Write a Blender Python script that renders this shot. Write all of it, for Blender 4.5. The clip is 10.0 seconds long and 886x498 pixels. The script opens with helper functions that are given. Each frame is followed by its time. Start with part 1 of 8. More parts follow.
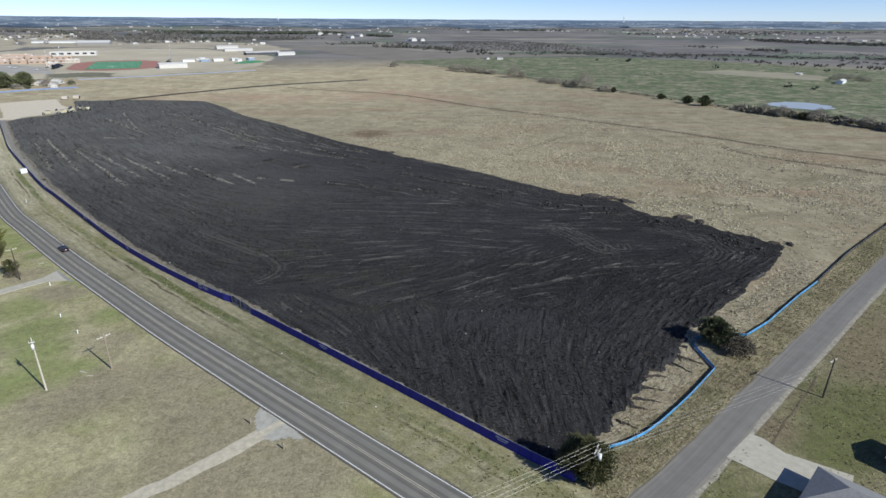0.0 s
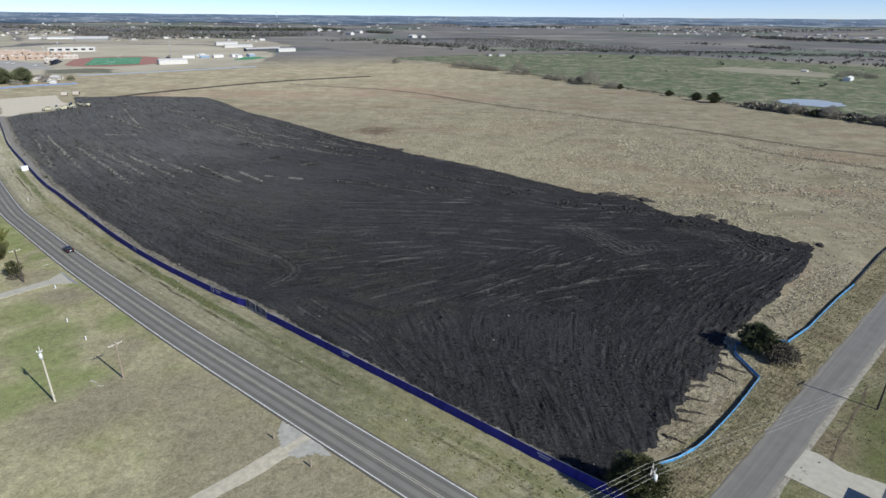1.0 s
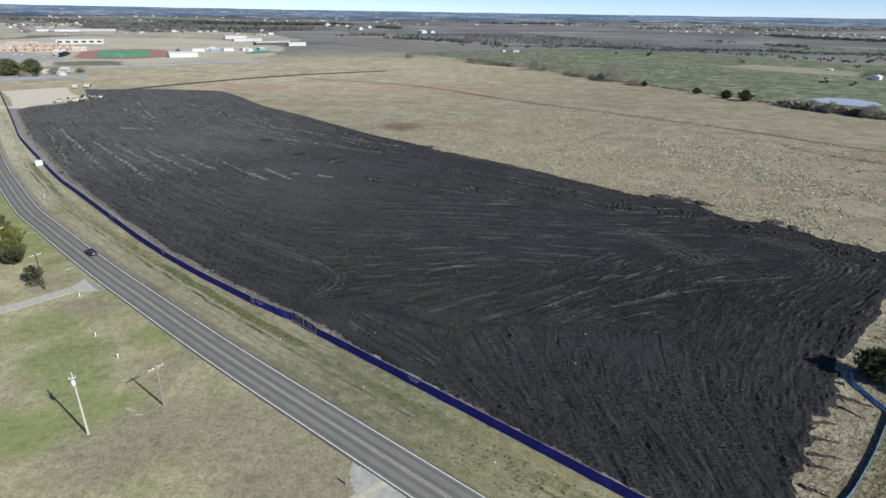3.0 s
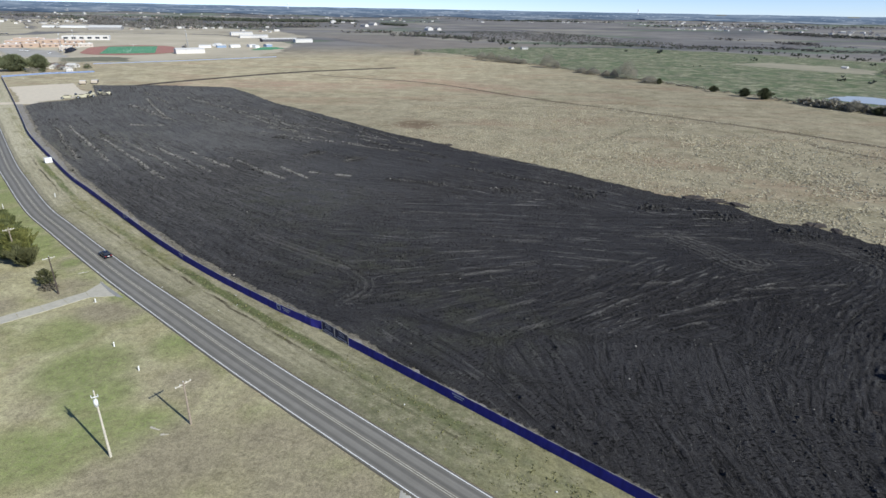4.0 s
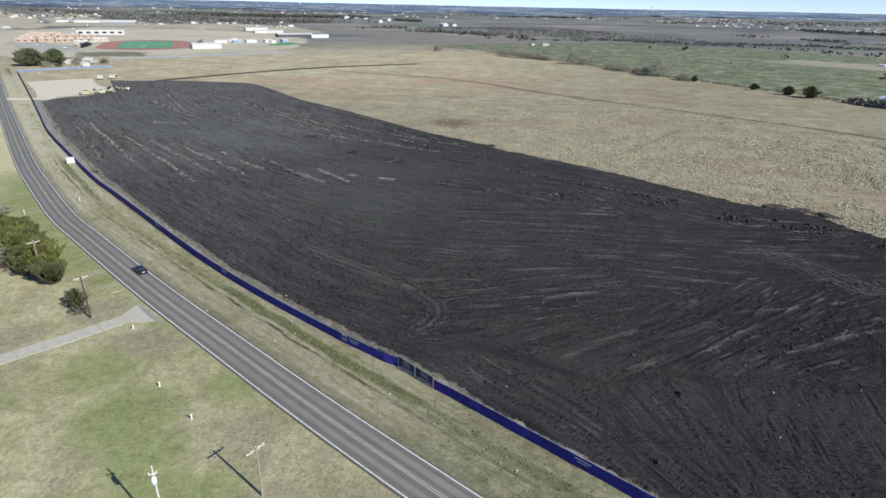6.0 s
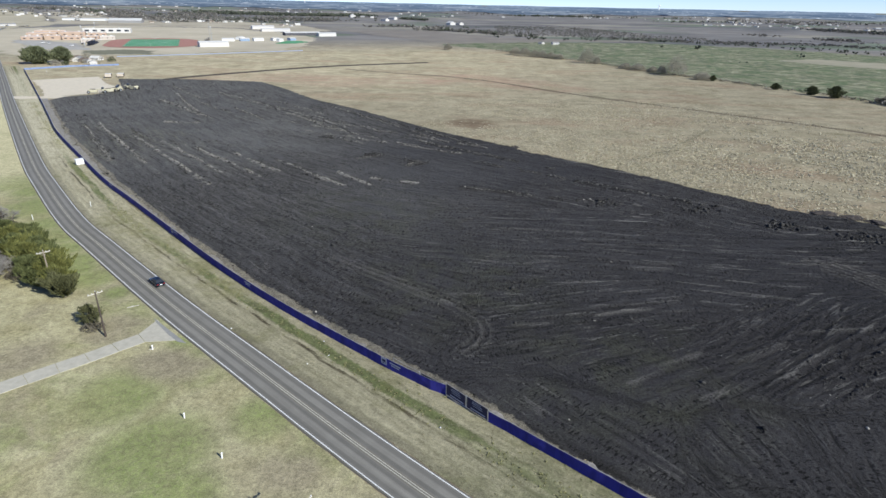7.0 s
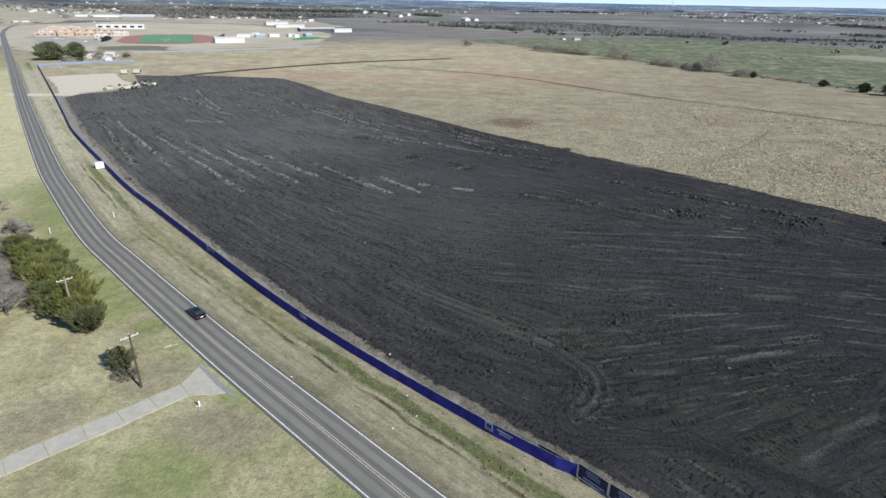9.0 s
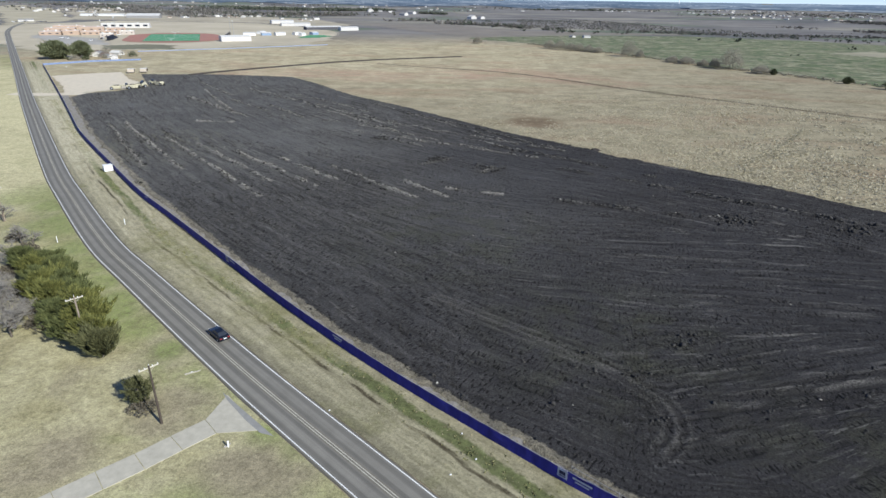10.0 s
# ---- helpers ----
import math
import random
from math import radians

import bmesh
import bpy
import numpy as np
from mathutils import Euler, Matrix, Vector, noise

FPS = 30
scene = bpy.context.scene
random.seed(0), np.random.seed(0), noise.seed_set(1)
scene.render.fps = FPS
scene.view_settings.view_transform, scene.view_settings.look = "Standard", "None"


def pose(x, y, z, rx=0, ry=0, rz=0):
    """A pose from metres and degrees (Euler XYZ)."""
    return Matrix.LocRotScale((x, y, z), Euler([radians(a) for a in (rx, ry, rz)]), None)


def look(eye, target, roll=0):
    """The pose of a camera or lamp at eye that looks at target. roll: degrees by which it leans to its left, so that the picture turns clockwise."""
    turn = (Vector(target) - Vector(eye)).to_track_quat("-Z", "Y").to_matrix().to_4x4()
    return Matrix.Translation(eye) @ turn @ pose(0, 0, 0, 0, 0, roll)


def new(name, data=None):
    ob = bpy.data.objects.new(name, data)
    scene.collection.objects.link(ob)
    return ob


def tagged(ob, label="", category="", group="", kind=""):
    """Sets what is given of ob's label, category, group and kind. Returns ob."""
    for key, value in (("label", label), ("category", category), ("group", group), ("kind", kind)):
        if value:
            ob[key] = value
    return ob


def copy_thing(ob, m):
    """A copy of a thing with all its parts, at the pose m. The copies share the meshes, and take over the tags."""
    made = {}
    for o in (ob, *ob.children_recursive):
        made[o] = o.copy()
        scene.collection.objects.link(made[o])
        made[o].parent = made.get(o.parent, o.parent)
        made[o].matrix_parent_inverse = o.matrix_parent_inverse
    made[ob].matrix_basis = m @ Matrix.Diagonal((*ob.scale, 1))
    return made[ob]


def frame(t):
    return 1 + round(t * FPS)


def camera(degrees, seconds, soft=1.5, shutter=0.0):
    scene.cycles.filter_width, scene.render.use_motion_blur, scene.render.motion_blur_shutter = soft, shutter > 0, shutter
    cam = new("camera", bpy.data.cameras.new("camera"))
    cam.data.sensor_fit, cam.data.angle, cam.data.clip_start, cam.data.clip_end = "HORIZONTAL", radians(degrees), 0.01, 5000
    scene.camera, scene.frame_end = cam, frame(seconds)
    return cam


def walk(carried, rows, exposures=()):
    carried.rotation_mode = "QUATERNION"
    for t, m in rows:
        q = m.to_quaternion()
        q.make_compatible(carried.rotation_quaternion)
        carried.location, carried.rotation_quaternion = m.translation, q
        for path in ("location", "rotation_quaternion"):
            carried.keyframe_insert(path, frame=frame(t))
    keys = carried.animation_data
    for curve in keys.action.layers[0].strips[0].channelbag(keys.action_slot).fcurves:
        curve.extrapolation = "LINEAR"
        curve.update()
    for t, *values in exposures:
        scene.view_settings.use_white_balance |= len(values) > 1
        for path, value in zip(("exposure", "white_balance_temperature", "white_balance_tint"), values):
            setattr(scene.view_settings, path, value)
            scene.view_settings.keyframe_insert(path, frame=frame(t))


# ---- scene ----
cam = camera(75.4, 10.0)
# seconds, eye, target, roll
PATH = [
    (0, (-0.028, -0.177, 65.701), (-0.128, 1.68, 64.964), -0.0),
    (0.5, (-3.231, 2.622, 65.109), (-3.327, 4.477, 64.368), 0.0),
    (1, (-6.528, 5.592, 64.397), (-6.622, 7.445, 63.652), 0.1),
    (1.5, (-10.064, 8.664, 63.739), (-10.158, 10.516, 62.992), 0.3),
    (2, (-13.821, 11.808, 63.236), (-13.919, 13.659, 62.485), 0.4),
    (2.5, (-17.54, 15.165, 62.539), (-17.641, 17.015, 61.786), 0.5),
    (4, (-29.188, 25.644, 60.124), (-29.301, 27.49, 59.362), 0.7),
    (4.5, (-33.284, 29.401, 59.573), (-33.406, 31.245, 58.808), 0.8),
    (5, (-37.393, 33.358, 58.988), (-37.521, 35.2, 58.221), 0.8),
    (5.5, (-41.61, 37.581, 58.475), (-41.744, 39.422, 57.705), 0.8),
    (7, (-54.497, 51.22, 56.544), (-54.649, 53.058, 55.769), 0.9),
    (7.5, (-58.753, 55.741, 55.935), (-58.911, 57.578, 55.158), 0.9),
    (8, (-63.019, 60.387, 55.357), (-63.185, 62.222, 54.577), 0.9),
    (8.5, (-67.2, 65.066, 54.59), (-67.371, 66.899, 53.808), 0.8),
    (9, (-71.408, 69.873, 53.76), (-71.588, 71.704, 52.976), 0.8),
    (9.5, (-75.597, 74.539, 52.905), (-75.784, 76.368, 52.119), 0.7),
    (10, (-79.788, 79.343, 52.081), (-79.98, 81.171, 51.293), 0.6),
]
walk(cam, [(t, look(eye, target, roll)) for t, eye, target, roll in PATH],
     [(0, 0.14), (2.5, 0.2), (5, 0.32), (7.5, 0.38), (10, 0.36)])

# ---- daylight: hazy clear winter sky, sun low behind the right shoulder ----
SUN_ELEV, SUN_AZ = 33.0, 126.0          # degrees; azimuth clockwise from +y
world = bpy.data.worlds.new("sky")
scene.world = world
world.use_nodes = True
wn = world.node_tree.nodes
sky = wn.new("ShaderNodeTexSky")
sky.sky_type = 'NISHITA'
sky.sun_disc = False
sky.sun_elevation = radians(SUN_ELEV)
sky.sun_rotation = radians(SUN_AZ)
sky.air_density, sky.dust_density, sky.ozone_density = 0.55, 0.0, 3.0
wn["Background"].inputs["Strength"].default_value = 0.1
tint = wn.new("ShaderNodeMix")
tint.data_type, tint.blend_type = 'RGBA', 'MULTIPLY'
tint.inputs[0].default_value = 1.0
tint.inputs[7].default_value = (0.955, 0.995, 1.2, 1.0)
world.node_tree.links.new(sky.outputs["Color"], tint.inputs[6])
world.node_tree.links.new(tint.outputs[2], wn["Background"].inputs["Color"])

sun_data = bpy.data.lights.new("sun", 'SUN')
sun_data.energy, sun_data.angle, sun_data.color = 4.7, radians(0.6), (0.985, 1.0, 0.945)
sun = new("sun", sun_data)
_az, _el = radians(SUN_AZ), radians(SUN_ELEV)
SUN_DIR = Vector((math.sin(_az) * math.cos(_el), math.cos(_az) * math.cos(_el), math.sin(_el)))
sun.matrix_world = look(SUN_DIR * 300, (0, 0, 0))

# ---- materials ----
class Mat:
    """A small builder of node materials."""

    def __init__(self, name, rough=0.9, metal=0.0, spec=0.3):
        self.m = bpy.data.materials.new(name)
        self.m.use_nodes = True
        self.t = self.m.node_tree
        self.b = self.t.nodes["Principled BSDF"]
        self.b.inputs["Roughness"].default_value = rough
        self.b.inputs["Metallic"].default_value = metal
        self.b.inputs["Specular IOR Level"].default_value = spec
        self._pos = None

    def node(self, kind):
        return self.t.nodes.new(kind)

    def link(self, a, b):
        self.t.links.new(a, b)

    def put(self, sock, v):
        if isinstance(v, (int, float)):
            sock.default_value = v
        elif isinstance(v, (tuple, list)):
            sock.default_value = (*v, 1.0) if len(v) == 3 and sock.type == 'RGBA' else v
        else:
            self.link(v, sock)

    def pos(self):
        if self._pos is None:
            self._pos = self.node("ShaderNodeNewGeometry").outputs["Position"]
        return self._pos

    def uv(self):
        return self.node("ShaderNodeUVMap").outputs["UV"]

    def attr(self, name):
        n = self.node("ShaderNodeAttribute")
        n.attribute_name = name
        return n.outputs["Fac"]

    def mapped(self, vec, scale=(1, 1, 1), rot=0.0, loc=(0, 0, 0)):
        n = self.node("ShaderNodeMapping")
        self.link(vec, n.inputs["Vector"])
        n.inputs["Scale"].default_value = scale
        n.inputs["Rotation"].default_value = (0, 0, radians(rot))
        n.inputs["Location"].default_value = loc
        return n.outputs["Vector"]

    def noise(self, vec, scale, detail=4.0, rough=0.55, dist=0.0):
        n = self.node("ShaderNodeTexNoise")
        self.link(vec, n.inputs["Vector"])
        n.inputs["Scale"].default_value = scale
        n.inputs["Detail"].default_value = detail
        n.inputs["Roughness"].default_value = rough
        n.inputs["Distortion"].default_value = dist
        return n.outputs["Fac"]

    def voronoi(self, vec, scale, out="Distance", feature='F1', rand=1.0):
        n = self.node("ShaderNodeTexVoronoi")
        n.feature = feature
        self.link(vec, n.inputs["Vector"])
        n.inputs["Scale"].default_value = scale
        n.inputs["Randomness"].default_value = rand
        return n.outputs[out]

    def ramp(self, fac, stops):
        n = self.node("ShaderNodeValToRGB")
        e = n.color_ramp.elements
        while len(e) < len(stops):
            e.new(0.5)
        for el, (p, c) in zip(e, stops):
            el.position = p
            el.color = (c, c, c, 1) if isinstance(c, (int, float)) else (*c, 1)
        self.put(n.inputs["Fac"], fac)
        return n.outputs["Color"]

    def mix(self, fac, a, b, mode='MIX'):
        n = self.node("ShaderNodeMix")
        n.data_type = 'RGBA'
        n.blend_type = mode
        self.put(n.inputs[0], fac)
        self.put(n.inputs[6], a)
        self.put(n.inputs[7], b)
        return n.outputs[2]

    def math(self, op, a, b=0.0, c=0.0, clamp=False):
        n = self.node("ShaderNodeMath")
        n.operation = op
        n.use_clamp = clamp
        for s, v in zip(n.inputs, (a, b, c)):
            self.put(s, v)
        return n.outputs[0]

    def sep(self, vec):
        n = self.node("ShaderNodeSeparateXYZ")
        self.link(vec, n.inputs[0])
        return n.outputs

    def band(self, x, centre, half, soft):
        """1 near the centre, falling to 0 past half + soft."""
        d = self.math('ABSOLUTE', self.math('SUBTRACT', x, centre))
        n = self.node("ShaderNodeMapRange")
        n.interpolation_type = 'SMOOTHSTEP'
        self.put(n.inputs[0], d)
        n.inputs[1].default_value, n.inputs[2].default_value = half, half + soft
        n.inputs[3].default_value, n.inputs[4].default_value = 1.0, 0.0
        return n.outputs[0]

    def spot(self, x, y, r, soft):
        """1 inside a round patch of ground."""
        n = self.node("ShaderNodeVectorMath")
        n.operation = 'DISTANCE'
        self.link(self.pos(), n.inputs[0])
        n.inputs[1].default_value = (x, y, 0)
        return self.band(n.outputs["Value"], 0.0, r, soft)

    def rnd(self):
        return self.node("ShaderNodeObjectInfo").outputs["Random"]

    def island(self):
        return self.node("ShaderNodeNewGeometry").outputs["Random Per Island"]

    def bump(self, height, strength=0.5, dist=0.1):
        n = self.node("ShaderNodeBump")
        n.inputs["Strength"].default_value = strength
        n.inputs["Distance"].default_value = dist
        self.link(height, n.inputs["Height"])
        self.link(n.outputs["Normal"], self.b.inputs["Normal"])

    def colour(self, c):
        self.put(self.b.inputs["Base Color"], c)
        return self


def simple(name, base, var=0.15, scale=3.0, rough=0.7, metal=0.0, spec=0.3, bump=0.0, island=False):
    """A painted, worn or woven surface: base colour varied by grain and blotches."""
    m = Mat(name, rough, metal, spec)
    n1 = m.noise(m.pos(), scale, 5)
    n2 = m.noise(m.pos(), scale * 9, 3)
    f = m.math('MULTIPLY_ADD', n1, 0.7, m.math('MULTIPLY', n2, 0.3))
    if island:
        f = m.math('MULTIPLY_ADD', m.island(), 0.6, m.math('MULTIPLY', f, 0.4))
    lo = tuple(c * (1 - var * 1.6) for c in base)
    hi = tuple(min(1, c * (1 + var * 1.6)) for c in base)
    m.colour(m.ramp(f, [(0.25, lo), (0.75, hi)]))
    if bump:
        m.bump(n2, bump, 0.05)
    return m.m


def grass_material(name, dry, straw, green, dark, green_amount, spots=(), browns=(), tuft=0.9, tuft_gain=0.5, band=None, grain=1.0, pales=(), lines=0.0):
    """Dormant pasture: straw and brown blotches, green flushes, pale tufts."""
    m = Mat(name, 0.95, 0, 0.1)
    p = m.pos()
    big = m.noise(p, 0.018, 5, 0.6)
    mid = m.noise(p, 0.11, 5, 0.6, 0.6)
    fine = m.noise(p, 1.6, 5, 0.7)
    speck = m.noise(p, 6.0, 3, 0.7)
    c = m.mix(m.ramp(mid, [(0.38, 0.0), (0.62, 1.0)]), dry, straw)
    c = m.mix(m.math('MULTIPLY', m.ramp(m.noise(m.mapped(p, loc=(41, 17, 0)), 0.05, 5, 0.65, 0.8), [(0.5, 0.0), (0.66, 1.0)]), 0.75), c, dark)
    g = m.ramp(m.noise(m.mapped(p, loc=(-19, 63, 0)), 0.045, 6, 0.65, 0.4), [(0.62 - 0.24 * green_amount, 0.0), (0.8 - 0.24 * green_amount, 1.0)])
    for x, y, r, s in spots:
        g = m.math('MAXIMUM', g, m.math('MULTIPLY', m.spot(x, y, r, s), m.ramp(mid, [(0.28, 0.5), (0.55, 1.0)])))
    if band:
        v = m.math('MULTIPLY_ADD', m.noise(p, 0.09, 4), 7.0, m.math('ADD', m.sep(m.uv())[1], -3.5))
        b = m.math('MULTIPLY', m.band(v, *band), m.ramp(m.noise(m.mapped(p, loc=(9, 2, 0)), 0.07, 6, 0.65), [(0.46, 0.0), (0.66, 0.8)]))
        g = m.math('MAXIMUM', g, b)
    for x, y, r, s in browns:
        f = m.math('MULTIPLY', m.spot(x, y, r, s), m.ramp(m.noise(m.mapped(p, loc=(13, 29, 0)), 0.14, 6, 0.7), [(0.3, 0.45), (0.55, 1.0)]))
        c = m.mix(f, c, dark)
        g = m.math('MULTIPLY', g, m.math('MULTIPLY_ADD', f, -0.9, 1.0))
    c = m.mix(m.math('MULTIPLY', g, m.ramp(fine, [(0.3, 0.45), (0.7, 1.0)])), c, green)
    for x, y, r, s in pales:
        c = m.mix(m.math('MULTIPLY', m.spot(x, y, r, s), m.ramp(mid, [(0.3, 0.4), (0.6, 1.0)])), c, tuple(v * 1.22 for v in straw))
    v = m.voronoi(p, tuft)
    t = m.ramp(v, [(0.12, 1.0), (0.42, 0.0)])
    c = m.mix(m.math('MULTIPLY', t, m.math('MULTIPLY', m.ramp(m.noise(p, 0.06, 4), [(0.4, 0.15), (0.6, 1.0)]), tuft_gain)), c, straw, 'SCREEN')
    clump = m.noise(m.mapped(p, loc=(27, 51, 0)), 0.55, 5, 0.65, 0.5)
    c = m.mix(0.6, c, m.ramp(clump, [(0.32, 0.66), (0.5, 1.0), (0.68, 1.28)]), 'MULTIPLY')
    c = m.mix(0.95 * grain, c, m.ramp(fine, [(0.3, 0.48), (0.5, 1.0), (0.7, 1.4)]), 'MULTIPLY')
    c = m.mix(0.9 * grain, c, m.ramp(speck, [(0.32, 0.45), (0.68, 1.5)]), 'MULTIPLY')
    if lines:
        blades = m.noise(m.mapped(m.uv(), (0.35, 2.6, 1)), 1.0, 6, 0.72, 0.6)
        c = m.mix(lines, c, m.ramp(blades, [(0.34, 0.35), (0.5, 1.0), (0.66, 1.5)]), 'MULTIPLY')
    flecks = m.noise(m.mapped(p, loc=(5, 87, 0)), 2.6, 4, 0.75)
    c = m.mix(0.6 * grain, c, m.ramp(flecks, [(0.3, 0.35), (0.4, 1.0)]), 'MULTIPLY')
    c = m.mix(0.35, c, m.ramp(big, [(0.3, 0.7), (0.7, 1.25)]), 'MULTIPLY')
    m.colour(c)
    h = m.math('ADD', m.math('MULTIPLY', fine, 0.7), m.math('MULTIPLY', speck, 0.3))
    m.bump(m.math('ADD', h, m.math('MULTIPLY', t, 0.2)), 0.6, 0.16)
    return m.m


def ground_material():
    """Pasture that passes into a patchwork of far winter fields."""
    m = Mat("pasture_ground", 0.95, 0, 0.1)
    p = m.pos()
    fine = m.noise(p, 1.3, 5, 0.7)
    speck = m.noise(p, 5.0, 3, 0.7)
    mid = m.noise(p, 0.09, 5, 0.6, 0.5)
    c = m.mix(m.ramp(mid, [(0.36, 0.0), (0.64, 1.0)]), (0.235, 0.203, 0.134), (0.345, 0.303, 0.206))
    red = m.ramp(m.noise(m.mapped(p, (1, 2.6, 1), -35, (7, 3, 0)), 0.012, 5, 0.6), [(0.5, 0.0), (0.68, 1.0)])
    c = m.mix(m.math('MULTIPLY', red, 0.6), c, (0.26, 0.175, 0.115))
    for x, y, r, soft in ((-232, 540, 14, 36), (-187, 530, 14, 36), (-122, 545, 14, 40), (-80, 572, 14, 40), (-36, 545, 12, 34), (-8, 520, 10, 30), (-290, 525, 8, 22)):
        c = m.mix(m.math('MULTIPLY', m.spot(x, y, r, soft), m.ramp(m.noise(m.mapped(p, (1, 3.0, 1), 20), 0.03, 5, 0.65), [(0.38, 0.0), (0.62, 0.75)])), c, (0.31, 0.2, 0.145))
    olive = m.ramp(m.noise(m.mapped(p, loc=(90, -40, 0)), 0.03, 5, 0.65), [(0.52, 0.0), (0.7, 1.0)])
    c = m.mix(m.math('MULTIPLY', olive, 0.55), c, (0.17, 0.155, 0.088))
    scorch = m.math('MULTIPLY', m.spot(-66, 361, 7, 11), m.ramp(m.noise(p, 0.16, 6, 0.7), [(0.3, 0.0), (0.5, 1.0)]))
    c = m.mix(m.math('MULTIPLY', scorch, 0.9), c, (0.165, 0.118, 0.075))
    v = m.voronoi(p, 0.9)
    t = m.ramp(v, [(0.14, 1.0), (0.46, 0.0)])
    patch = m.ramp(m.noise(p, 0.02, 4), [(0.38, 0.2), (0.56, 1.0)])
    c = m.mix(m.math('MULTIPLY', m.math('MULTIPLY', t, patch), 0.7), c, (0.47, 0.42, 0.295))
    c = m.mix(0.5, c, m.ramp(fine, [(0.28, 0.55), (0.5, 1.0), (0.72, 1.3)]), 'MULTIPLY')
    c = m.mix(0.4, c, m.ramp(speck, [(0.32, 0.55), (0.68, 1.4)]), 'MULTIPLY')
    c = m.mix(0.55, c, m.ramp(m.noise(m.mapped(p, loc=(5, 77, 0)), 0.35, 6, 0.75), [(0.35, 0.72), (0.65, 1.25)]), 'MULTIPLY')
    c = m.mix(0.4, c, m.ramp(m.noise(m.mapped(p, (1, 2.2, 1), 40, (15, 7, 0)), 0.05, 5, 0.65), [(0.34, 0.74), (0.66, 1.2)]), 'MULTIPLY')
    # Far pasture brightened: the haze of distance painted into the grass colour.
    haze_lift = m.math('MULTIPLY', m.spot(-300, 760, 170, 330), m.ramp(m.noise(p, 0.02, 4), [(0.3, 0.6), (0.6, 1.0)]))
    c = m.mix(haze_lift, c, m.mix(1.0, c, (1.5, 1.48, 1.44), 'MULTIPLY'))
    # far fields
    d = m.node("ShaderNodeVectorMath")
    d.operation = 'DISTANCE'
    m.link(p, d.inputs[0])
    d.inputs[1].default_value = (40, 150, 0)
    far = m.ramp(m.math('DIVIDE', d.outputs["Value"], 2000.0), [(0.36, 0.0), (0.5, 1.0)])
    cell = m.mapped(p, (1.0, 2.2, 1.0), -28)
    cv = m.node("ShaderNodeTexVoronoi")
    cv.distance = 'CHEBYCHEV'
    m.link(cell, cv.inputs["Vector"])
    cv.inputs["Scale"].default_value = 0.0034
    s = m.sep(cv.outputs["Color"])
    fld = m.ramp(s[0], [(0.0, (0.205, 0.192, 0.178)), (0.2, (0.18, 0.172, 0.162)), (0.38, (0.255, 0.238, 0.2)), (0.52, (0.16, 0.153, 0.148)), (0.68, (0.15, 0.172, 0.13)), (0.82, (0.23, 0.213, 0.185)), (0.93, (0.135, 0.135, 0.13))])
    fld.node.color_ramp.interpolation = 'CONSTANT'
    fld = m.mix(0.7, fld, m.ramp(m.noise(p, 0.01, 6, 0.65), [(0.3, 0.6), (0.7, 1.35)]), 'MULTIPLY')
    m.colour(m.mix(far, c, fld))
    m.bump(m.math('ADD', m.math('MULTIPLY', fine, 0.7), m.math('MULTIPLY', t, 0.2)), 0.35, 0.14)
    return m.m


